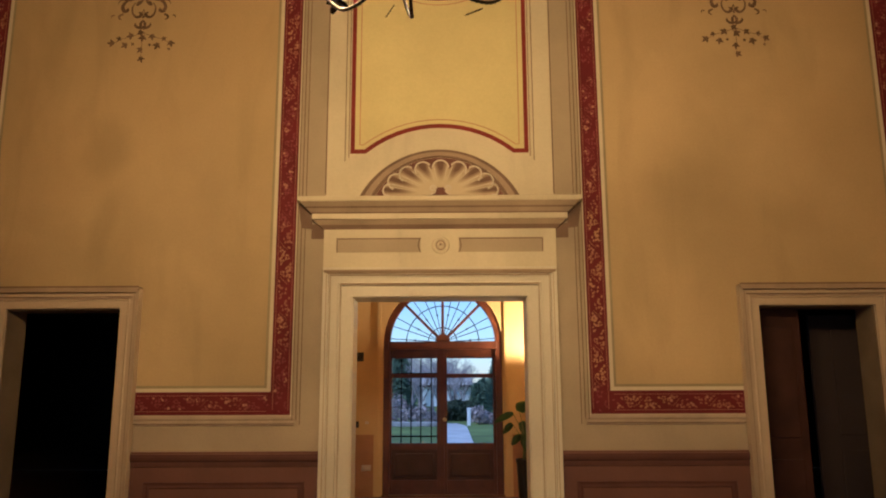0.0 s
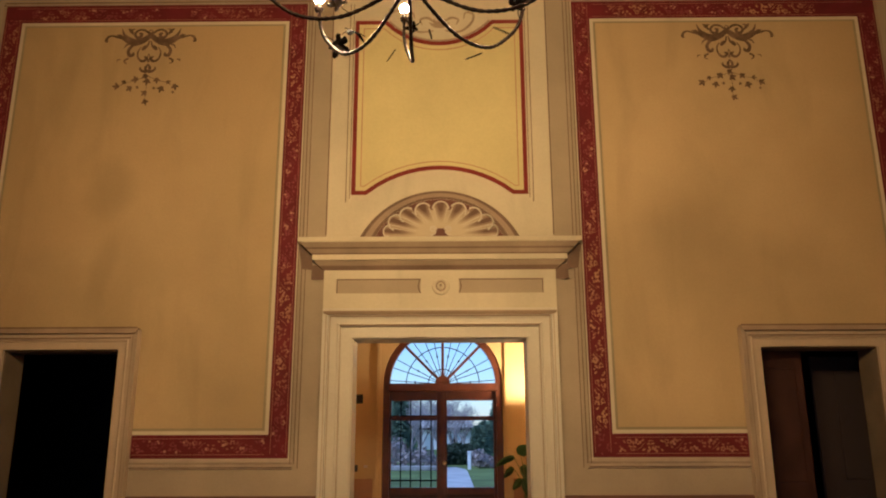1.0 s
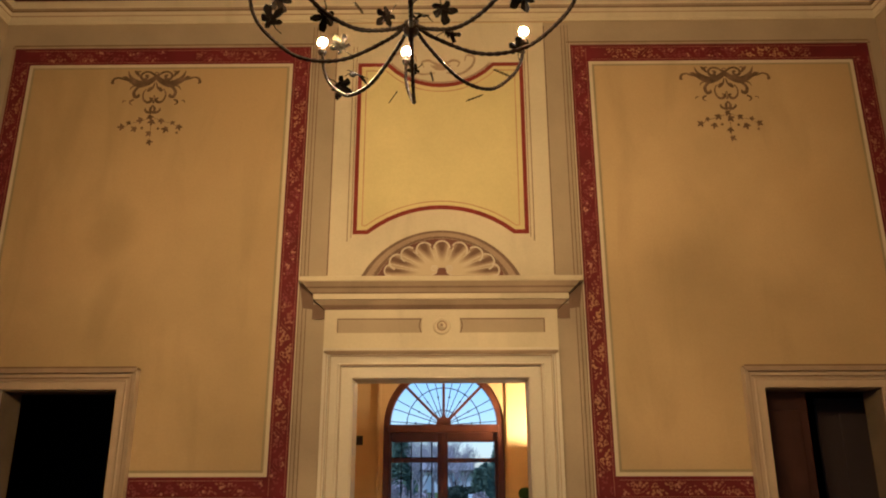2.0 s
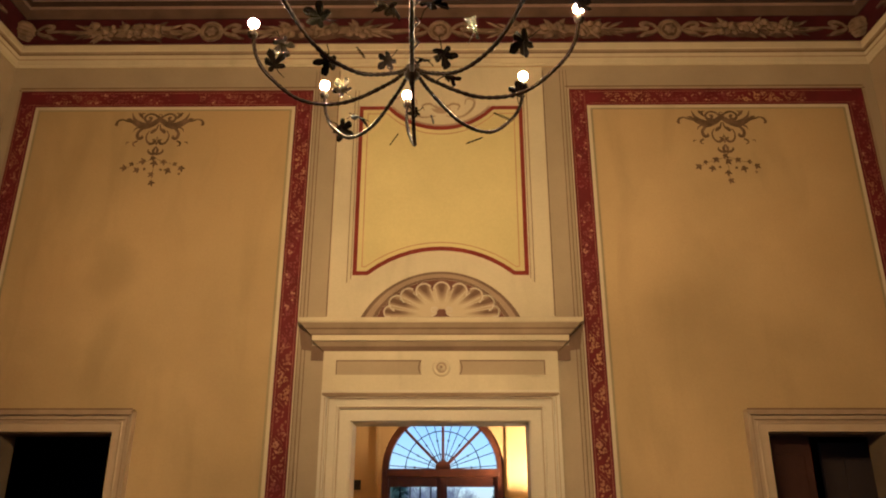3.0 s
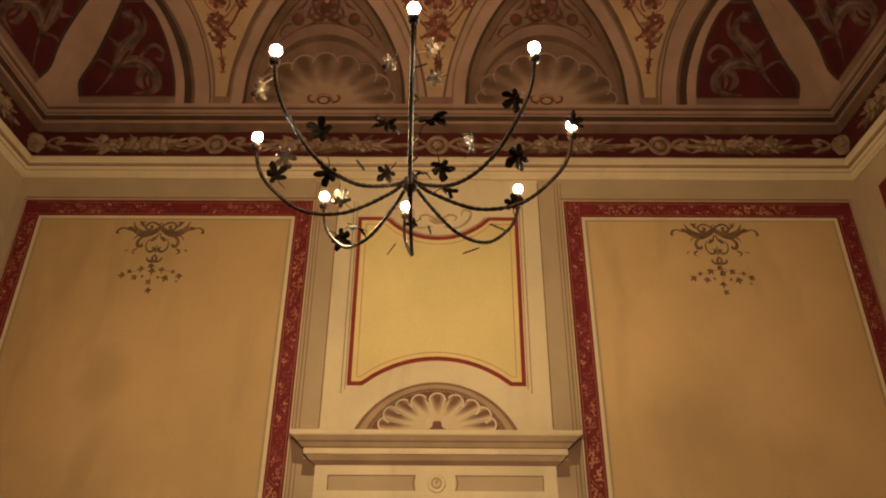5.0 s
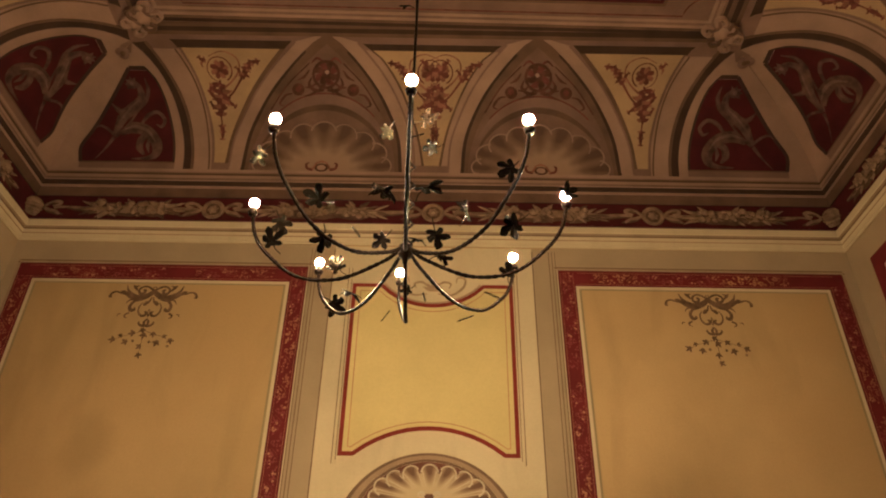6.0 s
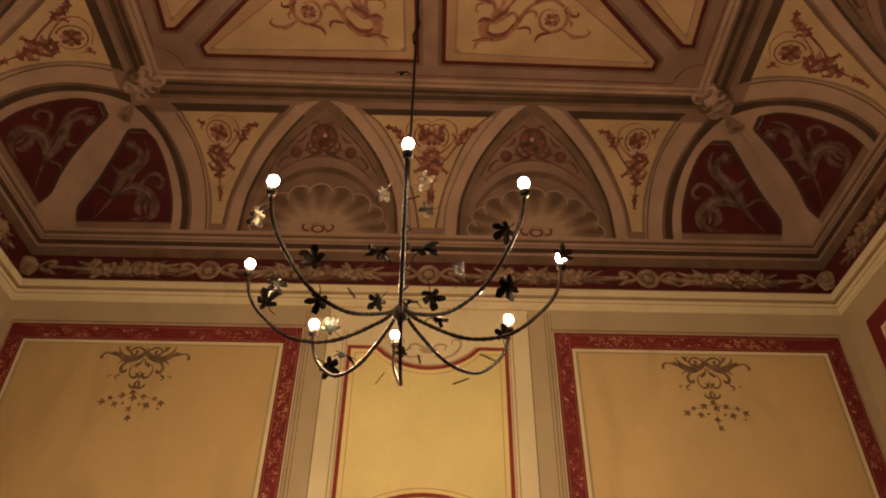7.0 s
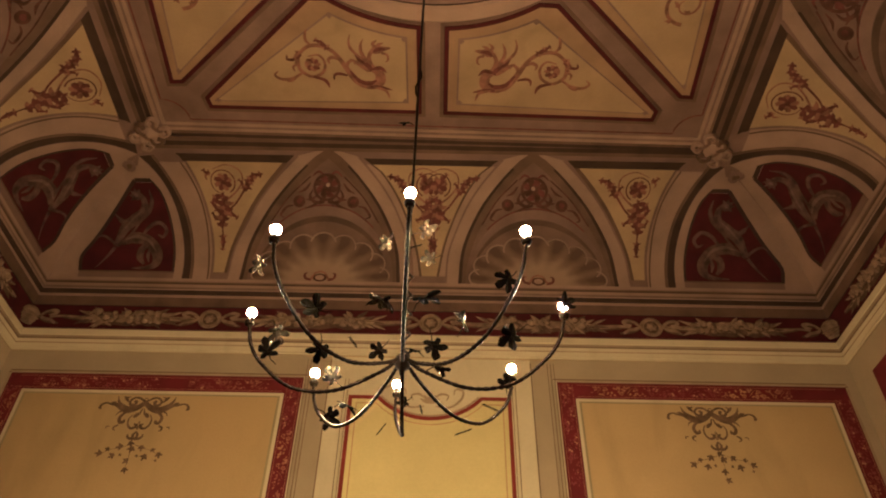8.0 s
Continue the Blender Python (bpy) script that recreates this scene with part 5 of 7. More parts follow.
# scrolled cartouche in the dip at the head of the overdoor panel
cart = Art(far_wall)
cart.loft([(x, 5.765 - arc_height(x, 0.50, 0.25)) for x in [-0.5 + i / 20 for i in range(21)]], [(-0.5 + i / 20, 6.02) for i in range(21)], 0.012, CREAM, 1)
dip = [(x, 5.75 - arc_height(x, 0.53, 0.235)) for x in [-0.53 + 1.06 * i / 24 for i in range(25)]]
cart.stroke(dip, 0.02, 0.016, T_MID)
for sg in (1, -1):
    for pts in ([(0.06, 5.63), (0.22, 5.62), (0.34, 5.72), (0.36, 5.82), (0.28, 5.84), (0.26, 5.77)], [(0.04, 5.72), (0.12, 5.78), (0.20, 5.76), (0.18, 5.70)], [(0.30, 5.86), (0.42, 5.88), (0.50, 5.84)]):
        cart.stroke([(sg * x, y) for x, y in smooth_path(pts, 5)], [0.015, 0.03, 0.022, 0.01], 0.017, T_MID)
for k in range(5):
    cart.leaf((0, 5.66), 30 + 30 * k, 0.13, 0.05, 0.018 + 0.0008 * k, T_MID)
cart.build("painted_cartouche", wall_far)

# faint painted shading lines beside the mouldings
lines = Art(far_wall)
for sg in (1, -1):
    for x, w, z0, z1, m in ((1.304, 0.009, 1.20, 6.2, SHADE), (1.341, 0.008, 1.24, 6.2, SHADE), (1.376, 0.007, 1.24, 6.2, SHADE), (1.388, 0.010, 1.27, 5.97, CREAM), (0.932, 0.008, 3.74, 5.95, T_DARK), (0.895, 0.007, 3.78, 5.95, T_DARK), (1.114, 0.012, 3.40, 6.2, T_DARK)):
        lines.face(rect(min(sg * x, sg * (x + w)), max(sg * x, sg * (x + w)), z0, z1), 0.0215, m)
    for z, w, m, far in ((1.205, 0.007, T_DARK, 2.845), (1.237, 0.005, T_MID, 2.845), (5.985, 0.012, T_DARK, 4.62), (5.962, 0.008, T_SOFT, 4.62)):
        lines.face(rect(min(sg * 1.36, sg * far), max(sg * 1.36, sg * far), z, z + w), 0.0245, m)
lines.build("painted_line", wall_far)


# fruit garland with rosettes on the frieze
GARLAND = mat("garland_grisaille_paint", (0.215, 0.143, 0.08), 0.75, 0.3, 10, 60, 0.1)
GARLAND_DARK = mat("garland_shadow_paint", (0.0936, 0.054, 0.0288), 0.75, 0.25, 10, 60, 0.1)


def bow(art, x, z, sg):
    """A loose ribbon: a folded loop above and a fluttering tail below."""
    for pts, w, h, m in (([(0.0, -0.01), (0.08, -0.055), (0.16, -0.075), (0.25, -0.10)], [0.03, 0.05, 0.055, 0.02], 0.012, GARLAND_DARK),
                         ([(0.0, 0.0), (0.07, -0.035), (0.15, -0.055), (0.21, -0.10)], [0.03, 0.045, 0.04, 0.03], 0.016, GARLAND),
                         ([(0.0, 0.01), (0.06, 0.055), (0.13, 0.085), (0.19, 0.07), (0.17, 0.035), (0.10, 0.02)], [0.03, 0.05, 0.045, 0.045, 0.04, 0.02], 0.018, GARLAND),
                         ([(0.05, 0.03), (0.11, 0.05), (0.16, 0.05)], [0.01, 0.025, 0.01], 0.023, GARLAND_DARK),
                         ([(0.12, 0.0), (0.26, 0.01), (0.40, 0.012)], [0.045, 0.03, 0.014], 0.014, GARLAND)):
        art.stroke([(x + sg * p[0], z + p[1]) for p in smooth_path(pts, 4)], w, h, m)


def garland(surf, u0, u1):
    """A run of the frieze's fruit garland: rosettes with bows, and swags with three bunches of fruit each."""
    run = tagged(new("frieze_garland"), "grisaille fruit garland with rosettes along the red frieze", "garland")
    rnd = random.Random(11)
    z = 6.735
    k0, k1 = math.ceil((u0 - 0.001) / 2.6), math.floor((u1 + 0.001) / 2.6)
    spots = [2.6 * k for k in range(k0, k1 + 1)]
    for u in spots:
        art = Art(surf)
        art.disc((u, z), 0.135, 0.012, GARLAND, 20)
        art.moulding([(u + 0.115 * math.cos(t * 0.3142), z + 0.115 * math.sin(t * 0.3142)) for t in range(20)], [(-0.02, 0.012), (-0.012, 0.03), (0.012, 0.03), (0.02, 0.012)], GARLAND, closed=True)
        art.disc((u, z), 0.085, 0.015, GARLAND_DARK, 16)
        rosette(art, (u, z), 0.07, 0.02, GARLAND, GARLAND, 6)
        art.disc((u, z), 0.035, 0.03, GARLAND, 10, dome=0.02)
        for sg in (1, -1):
            bow(art, u + sg * 0.13, z, sg)
        art.build("rosette", run)
    # swags between the rosettes: a cord that swells into three bunches of fruit and leaves
    ends = [u0 + 0.12] * (spots[0] - u0 > 0.8) + spots + [u1 - 0.12] * (u1 - spots[-1] > 0.8)
    for a, b in zip(ends, ends[1:]):
        art = Art(surf)
        mid, reach = (a + b) / 2, (b - a) / 2
        for sg in (1, -1):
            cord = [(mid + sg * reach * t, z + 0.012 * math.sin(9 * t)) for t in (0.82, 0.72, 0.62, 0.52, 0.42)]
            # dark copy set low behind the cord is its painted shadow
            art.stroke([(x, y - 0.016) for x, y in cord], [0.02, 0.045, 0.06, 0.08, 0.10], 0.012, GARLAND_DARK)
            art.stroke(cord, [0.014, 0.038, 0.045, 0.065, 0.085], 0.015, GARLAND)
            for t, l in ((0.58, 0.20), (0.50, 0.17), (0.44, 0.14)):
                for g in (-24, 20, -6):
                    art.leaf((mid + sg * reach * (t - 0.12), z + g * 0.0012), (g if sg > 0 else 180 - g) + rnd.uniform(-6, 6), l, 0.05, 0.019 + rnd.uniform(0, 0.004), rnd.choice((GARLAND, GARLAND_DARK, GARLAND)), raise_=0.014)
        body = [(mid + reach * t, z + 0.01 * math.sin(14 * t)) for t in (-0.46, -0.36, -0.26, -0.14, 0.0, 0.14, 0.26, 0.36, 0.46)]
        art.stroke([(x, y - 0.018) for x, y in body], [0.07, 0.17, 0.20, 0.16, 0.21, 0.16, 0.20, 0.17, 0.07], 0.012, GARLAND_DARK)
        art.stroke(body, [0.06, 0.10, 0.12, 0.09, 0.13, 0.09, 0.12, 0.10, 0.06], 0.016, GARLAND)
        art.build("swag", run)
        for c in (-0.30, 0.0, 0.30):
            art = Art(surf)
            x = mid + c * reach
            for k in range(12):
                g = rnd.uniform(-58, 58) + 180 * (k % 2)
                art.leaf((x + rnd.uniform(-0.03, 0.03), z + rnd.uniform(-0.045, 0.045)), g, rnd.uniform(0.12, 0.19), 0.07, 0.020 + 0.001 * k, GARLAND_DARK if k % 4 == 0 else GARLAND, raise_=0.012)
            bunch = tagged(art.build("foliage", run), kind="stuff")
            for k in range(8):
                fruit, r = Art(surf), rnd.uniform(0.028, 0.050)
                q = (x + rnd.uniform(-0.14, 0.14), z + rnd.uniform(-0.075, 0.075))
                # dark disc low behind the fruit paints its shadow
                fruit.disc((q[0] + 0.006, q[1] - 0.010), r * 1.12, 0.0335, GARLAND_DARK, 10)
                fruit.disc(q, r, 0.036 + 0.001 * k, GARLAND, 10, dome=r * 0.9)
                fruit.build("fruit", bunch)


garland(lambda u, v, h: (u, Y1 - 0.006 - h, v), -4.62, 4.62)
garland(lambda u, v, h: (W - 0.006 - h, YC + u, v), -4.3, 4.3)
garland(lambda u, v, h: (-W + 0.006 + h, YC + u, v), -4.3, 4.3)
for sg in (1, -1):
    # a fat acanthus bud sits across each corner of the frieze
    bud, bm = tagged(new("frieze_bud"), "grisaille acanthus bud across a corner of the red frieze", "garland"), bmesh.new()
    bud.location = (sg * (W - 0.035), Y1 - 0.035, 6.735)
    for k in range(7):
        lon0 = radians(-78 + 26 * k - 13)
        rows_ = []
        for i in range(9):
            la = radians(-80 + 20 * i)
            ring = []
            for j in range(5):
                lo = lon0 + radians(26) * j / 4
                r = 0.115 + 0.026 * math.sin(math.pi * j / 4) - 0.03 * (la / 1.4) ** 2 * (k % 2)
                ring.append(bm.verts.new((r * 0.95 * math.cos(la) * math.sin(lo), -r * 0.75 * math.cos(la) * math.cos(lo), r * 0.95 * math.sin(la))))
            rows_.append(ring)
        for q, r_ in zip(rows_, rows_[1:]):
            for j in range(4):
                bm.faces.new((q[j], q[j + 1], r_[j + 1], r_[j]))
    bmesh.ops.rotate(bm, verts=bm.verts, cent=(0, 0, 0), matrix=Euler((0, radians(90), 0)).to_matrix())
    bmesh.ops.rotate(bm, verts=bm.verts, cent=(0, 0, 0), matrix=Euler((0, 0, radians(-45 * sg))).to_matrix())
    part("petals", bm, GARLAND, bud, smooth=True)
corner = Art(lambda u, v, h: (u, Y1 - 0.006 - h, v))
for sg in (1, -1):
    bow(corner, sg * 4.60, 6.735, -sg)
tagged(corner.build("frieze_corner_ribbon"), "grisaille ribbons beside the frieze corners", "garland", kind="stuff")

# dado
for sg in (1, -1):
    dado = Art(far_wall)
    xs = (sg * 1.12, sg * 2.85)
    x0, x1 = min(xs), max(xs)
    dado.face(rect(x0, x1, 0.0, 0.96), 0.006, DADO)
    # rail's underside takes the darker dado colour in place of its shade
    dado.moulding([(x0, 0.90), (x1, 0.90)], [(-0.08, 0.006), (-0.075, 0.014), (-0.03, 0.014), (-0.02, 0.028), (0.01, 0.034), (0.035, 0.03), (0.045, 0.02), (0.055, 0.02), (0.06, 0.005)], [DADO_DARK, DADO_DARK, DADO_DARK, DADO_DARK, DADO_DARK, DADO, DADO, DADO])
    dado.moulding([(x0 + 0.16, 0.12), (x1 - 0.16, 0.12), (x1 - 0.16, 0.66), (x0 + 0.16, 0.66)], [(-0.03, 0.006), (-0.025, 0.015), (0.0, 0.008), (0.02, 0.014), (0.03, 0.006)], DADO_DARK, closed=True)
    dado.build("dado", wall_far)


# ---------- doorways ----------
def casing(x0, x1, top, width, paint, name, label):
    """A moulded surround on three sides of an opening, with its lining."""
    a = Art(far_wall)
    w = width
    prof = [(0.0, -0.02), (0.0, 0.05), (w * 0.36, 0.05), (w * 0.38, 0.062), (w * 0.46, 0.066), (w * 0.5, 0.056), (w * 0.8, 0.056), (w * 0.82, 0.075), (w, 0.085), (w, -0.02)]
    a.moulding([(x1, 0.0), (x1, top), (x0, top), (x0, 0.0)], [(-o, h) for o, h in prof], paint)
    ob = a.build(name)
    return tagged(ob, label, "door casing", "door casings")


for sg in (1, -1):
    c = casing(min(sg * DOOR_X0, sg * DOOR_X1), max(sg * DOOR_X0, sg * DOOR_X1), DOOR_TOP, 0.185, SIDE_CASING, "door_casing", "cream moulded casing round a side doorway")
    cap = Art(far_wall)
    xa, xb = sorted((sg * (DOOR_X0 - 0.185), sg * (DOOR_X1 + 0.185)))
    cap.moulding([(xa, DOOR_TOP + 0.185), (xb, DOOR_TOP + 0.185)], [(-0.02, 0.0), (-0.02, 0.087), (-0.006, 0.1), (0.006, 0.1), (0.012, 0.09), (0.014, 0.0)], T_MID)
    cap.build("cap_moulding", c)
c = casing(-MID_X, MID_X, MID_TOP, 0.28, CASING, "door_casing", "broad cream moulded casing round the central doorway")

# entablature over the central doorway
entab = new("door_entablature")
tagged(entab, "cream moulded entablature with a projecting cornice over the central doorway", "entablature")
block = Art(far_wall)
block.moulding([(-1.12, 2.66), (-1.12, 3.05)], [(0, 0), (0, 0.05)], CREAM)
block.moulding([(1.12, 3.05), (1.12, 2.66)], [(0, 0), (0, 0.05)], CREAM)
block.face(rect(-1.12, 1.12, 2.66, 3.05), 0.05, CREAM)
block.build("frieze_block", entab)
# undersides of the shelf are browned: their shade is in the paint
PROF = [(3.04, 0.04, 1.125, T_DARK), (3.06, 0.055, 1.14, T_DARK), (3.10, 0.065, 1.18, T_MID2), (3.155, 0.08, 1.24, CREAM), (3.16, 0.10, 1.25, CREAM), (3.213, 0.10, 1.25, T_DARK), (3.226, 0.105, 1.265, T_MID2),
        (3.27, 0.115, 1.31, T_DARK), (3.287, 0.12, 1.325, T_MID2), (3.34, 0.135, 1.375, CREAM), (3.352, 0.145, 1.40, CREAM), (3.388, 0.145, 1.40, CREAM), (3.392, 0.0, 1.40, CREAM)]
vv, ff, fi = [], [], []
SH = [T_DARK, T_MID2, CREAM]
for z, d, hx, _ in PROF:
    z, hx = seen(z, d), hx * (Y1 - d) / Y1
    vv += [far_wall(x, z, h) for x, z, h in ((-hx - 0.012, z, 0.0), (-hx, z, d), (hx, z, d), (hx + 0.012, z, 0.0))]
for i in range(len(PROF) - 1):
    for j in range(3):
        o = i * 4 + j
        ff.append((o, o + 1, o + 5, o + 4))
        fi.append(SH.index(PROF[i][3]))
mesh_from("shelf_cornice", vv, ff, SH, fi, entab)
# painted panels, boss and shading of the entablature; sunk edges are dark paint
def ent_piece(name, fn):
    a = Art(far_wall)
    fn(a)
    a.build(name, entab)


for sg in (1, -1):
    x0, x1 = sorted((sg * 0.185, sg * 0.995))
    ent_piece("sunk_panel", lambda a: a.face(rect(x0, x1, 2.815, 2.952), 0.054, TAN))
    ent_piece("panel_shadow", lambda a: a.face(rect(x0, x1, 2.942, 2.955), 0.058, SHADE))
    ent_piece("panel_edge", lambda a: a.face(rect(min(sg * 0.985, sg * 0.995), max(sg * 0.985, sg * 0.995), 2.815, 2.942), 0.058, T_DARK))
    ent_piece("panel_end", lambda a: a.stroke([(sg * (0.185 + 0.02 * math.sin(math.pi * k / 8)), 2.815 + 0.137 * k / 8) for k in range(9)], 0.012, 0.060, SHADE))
    # steps of the casing are shaded by painted lines
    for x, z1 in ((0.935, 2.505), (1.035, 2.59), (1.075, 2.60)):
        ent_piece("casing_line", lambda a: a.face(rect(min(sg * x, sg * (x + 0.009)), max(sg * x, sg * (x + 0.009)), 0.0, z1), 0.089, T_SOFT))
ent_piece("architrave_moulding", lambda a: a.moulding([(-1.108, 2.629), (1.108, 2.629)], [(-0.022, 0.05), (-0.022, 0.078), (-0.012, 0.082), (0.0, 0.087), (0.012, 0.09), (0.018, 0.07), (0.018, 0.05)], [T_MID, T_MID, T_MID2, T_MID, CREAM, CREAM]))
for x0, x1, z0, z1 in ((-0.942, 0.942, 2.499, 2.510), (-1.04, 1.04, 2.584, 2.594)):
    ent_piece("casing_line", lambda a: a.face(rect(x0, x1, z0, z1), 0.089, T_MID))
boss = Art(far_wall)
boss.moulding([(0.01 + 0.066 * math.cos(t * 0.2618), 2.880 + 0.066 * math.sin(t * 0.2618)) for t in range(24)], [(-0.02, 0.05), (-0.01, 0.072), (0.01, 0.072), (0.02, 0.05)], CREAM, closed=True)
boss.disc((0.01, 2.880), 0.05, 0.058, T_MID, 18)
boss.disc((0.01, 2.880), 0.036, 0.062, CREAM, 16, dome=0.03)
boss.disc((0.01, 2.884), 0.014, 0.094, T_MID, 10, dome=0.008)
boss.build("round_boss", entab)
# shadow under and beside the shelf's ends, painted as flat umber patches
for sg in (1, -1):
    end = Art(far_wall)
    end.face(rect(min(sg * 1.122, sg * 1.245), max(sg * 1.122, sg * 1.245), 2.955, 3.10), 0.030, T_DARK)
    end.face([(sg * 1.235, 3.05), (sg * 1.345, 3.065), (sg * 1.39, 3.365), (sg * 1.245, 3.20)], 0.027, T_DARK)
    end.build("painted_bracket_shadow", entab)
# boards added in a dark colour to give the side reveals their shade
LINING = mat("reveal_shade_paint", (0.144, 0.1044, 0.0612), 0.7, 0.12, 3.0, 50, 0.1)
for sg in (1, -1):
    lining = tagged(new("door_lining"), "added boards that darken the reveal of a side doorway", "door lining", "door linings")
    xi, xo = sg * DOOR_X0, sg * DOOR_X1
    box("jamb_board", min(xi, xi + sg * 0.014), max(xi, xi + sg * 0.014), Y1 - 0.015, Y1 + WALL, 0.0, DOOR_TOP - 0.015, LINING, lining, 0.002)
    box("jamb_board", min(xo, xo - sg * 0.014), max(xo, xo - sg * 0.014), Y1 - 0.015, Y1 + WALL, 0.0, DOOR_TOP - 0.015, LINING, lining, 0.002)
    box("head_board", min(xi, xo), max(xi, xo), Y1 - 0.015, Y1 + WALL, DOOR_TOP - 0.014, DOOR_TOP, LINING, lining, 0.002)
mid_lining = tagged(new("door_lining"), "ivory painted lining inside the central doorway", "door lining", "door linings")
xl, xr = off_axis(-MID_X), off_axis(MID_X)
box("jamb_board", xl, xl + 0.012, Y1 - 0.015, Y1 + WALL + 0.004, 0.0, MID_TOP - 0.013, CASING, mid_lining, 0.002)
box("jamb_board", xr - 0.012, xr, Y1 - 0.015, Y1 + WALL + 0.004, 0.0, MID_TOP - 0.013, CASING, mid_lining, 0.002)
box("head_board", xl, xr, Y1 - 0.015, Y1 + WALL + 0.004, MID_TOP - 0.012, MID_TOP, CASING, mid_lining, 0.002)
# shadow lines of the side casings and their caps, put on as brown paint
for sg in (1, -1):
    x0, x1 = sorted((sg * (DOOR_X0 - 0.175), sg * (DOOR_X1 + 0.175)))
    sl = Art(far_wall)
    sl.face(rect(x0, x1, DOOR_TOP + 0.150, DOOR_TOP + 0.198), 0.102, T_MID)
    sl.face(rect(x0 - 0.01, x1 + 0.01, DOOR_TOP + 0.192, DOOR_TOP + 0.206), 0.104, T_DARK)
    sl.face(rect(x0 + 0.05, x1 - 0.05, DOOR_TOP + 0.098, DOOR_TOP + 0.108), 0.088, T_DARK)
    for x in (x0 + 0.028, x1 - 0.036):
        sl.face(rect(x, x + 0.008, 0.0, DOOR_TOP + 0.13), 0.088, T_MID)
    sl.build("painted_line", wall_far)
# side doors: a closed dark leaf stands in half of the opening to the right-hand room
leaf_door = tagged(new("door_leaf"), "closed dark brown wooden leaf of a double side door", "door")
box("panel", 3.045, 3.53, Y1 + WALL - 0.06, Y1 + WALL - 0.02, 0.01, DOOR_TOP - 0.01, DARK_WOOD, leaf_door, 0.004)
for z0, z1 in ((0.2, 0.85), (1.05, 2.1)):
    box("raised_field", 3.12, 3.455, Y1 + WALL - 0.075, Y1 + WALL - 0.055, z0, z1, DARK_WOOD, leaf_door, 0.008)

# this leaf takes the unlit room's near-black so that it looks dim
inner_leaf = tagged(new("door_leaf"), "door leaf in the side room, dimmed with the room's dark colour", "door")
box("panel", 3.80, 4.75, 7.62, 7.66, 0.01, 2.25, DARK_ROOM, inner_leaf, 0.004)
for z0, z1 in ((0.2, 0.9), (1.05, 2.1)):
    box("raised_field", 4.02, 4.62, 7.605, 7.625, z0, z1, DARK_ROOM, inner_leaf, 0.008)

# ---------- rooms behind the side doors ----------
# kept deep and near-black so that the doorways stay dark
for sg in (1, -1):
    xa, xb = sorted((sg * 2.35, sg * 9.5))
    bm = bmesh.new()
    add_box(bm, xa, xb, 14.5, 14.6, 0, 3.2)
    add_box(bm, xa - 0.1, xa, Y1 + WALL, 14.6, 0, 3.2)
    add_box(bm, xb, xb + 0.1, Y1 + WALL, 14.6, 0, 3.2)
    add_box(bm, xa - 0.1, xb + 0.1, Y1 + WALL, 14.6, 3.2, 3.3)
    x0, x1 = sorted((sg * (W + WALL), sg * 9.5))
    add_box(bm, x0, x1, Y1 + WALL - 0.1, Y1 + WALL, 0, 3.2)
    tagged(part("wall_side_room", bm, DARK_ROOM, None), "walls of an unlit side room, darkness put into their colour", "wall", kind="structure")
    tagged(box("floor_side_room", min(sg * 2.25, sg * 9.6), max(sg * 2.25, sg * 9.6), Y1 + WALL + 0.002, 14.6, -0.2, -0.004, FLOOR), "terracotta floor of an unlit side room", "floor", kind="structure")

# ---------- entrance hall ----------
HALL_Y = 10.9
bm = bmesh.new()
add_box(bm, -2.2, -2.05, Y1 + WALL, HALL_Y, 0, 3.6)
add_box(bm, 2.05, 2.2, Y1 + WALL, HALL_Y, 0, 3.6)
add_box(bm, -2.2, 2.2, Y1 + WALL, HALL_Y + 0.4, 3.6, 3.75)
tagged(part("wall_hall", bm, OCHRE, None), "ochre walls and ceiling of the entrance hall", "wall", kind="structure")
def arch_wall(name, x0, x1, z1, half, spring, y0, y1, material):
    """A wall with a round-headed opening standing on the floor."""
    bm = bmesh.new()
    arc = [(half * math.cos(math.pi * i / 24), spring + half * math.sin(math.pi * i / 24)) for i in range(25)]
    inner = [(half, 0)] + arc + [(-half, 0)]
    outer = [(x1, 0)] + [(x1, spring)] + [(x1 + (x0 - x1) * i / 22, z1) for i in range(23)] + [(x0, spring)] + [(x0, 0)]
    rings = []
    for y in (y0, y1):
        rings.append(([bm.verts.new((x, y, z)) for x, z in inner], [bm.verts.new((x, y, z)) for x, z in outer]))
    n = len(inner)
    for a, b in rings:
        for i in range(n - 1):
            bm.faces.new((a[i], a[i + 1], b[i + 1], b[i]))
    for k in (0, 1):
        for i in range(n - 1):
            bm.faces.new((rings[0][k][i], rings[0][k][i + 1], rings[1][k][i + 1], rings[1][k][i]))
    return tagged(part(name, bm, material, None), kind="structure")


hall_end = arch_wall("wall_hall_end", -2.2, 2.2, 3.6, 0.872, 2.19, HALL_Y, HALL_Y + 0.4, OCHRE)
tagged(hall_end, "ochre end wall of the entrance hall round the arched front door", "wall")
GLASS = bpy.data.materials.new("window_glass")
GLASS.use_nodes = True
gb = GLASS.node_tree.nodes["Principled BSDF"]
gb.inputs["Base Color"].default_value = (0.95, 0.97, 1.0, 1)
gb.inputs["Roughness"].default_value, gb.inputs["Transmission Weight"].default_value, gb.inputs["IOR"].default_value = 0.02, 1.0, 1.02
DY = HALL_Y + 0.06
front_door = tagged(new("front_door"), "red-brown varnished double front door with glazed leaves and iron fanlight", "door")


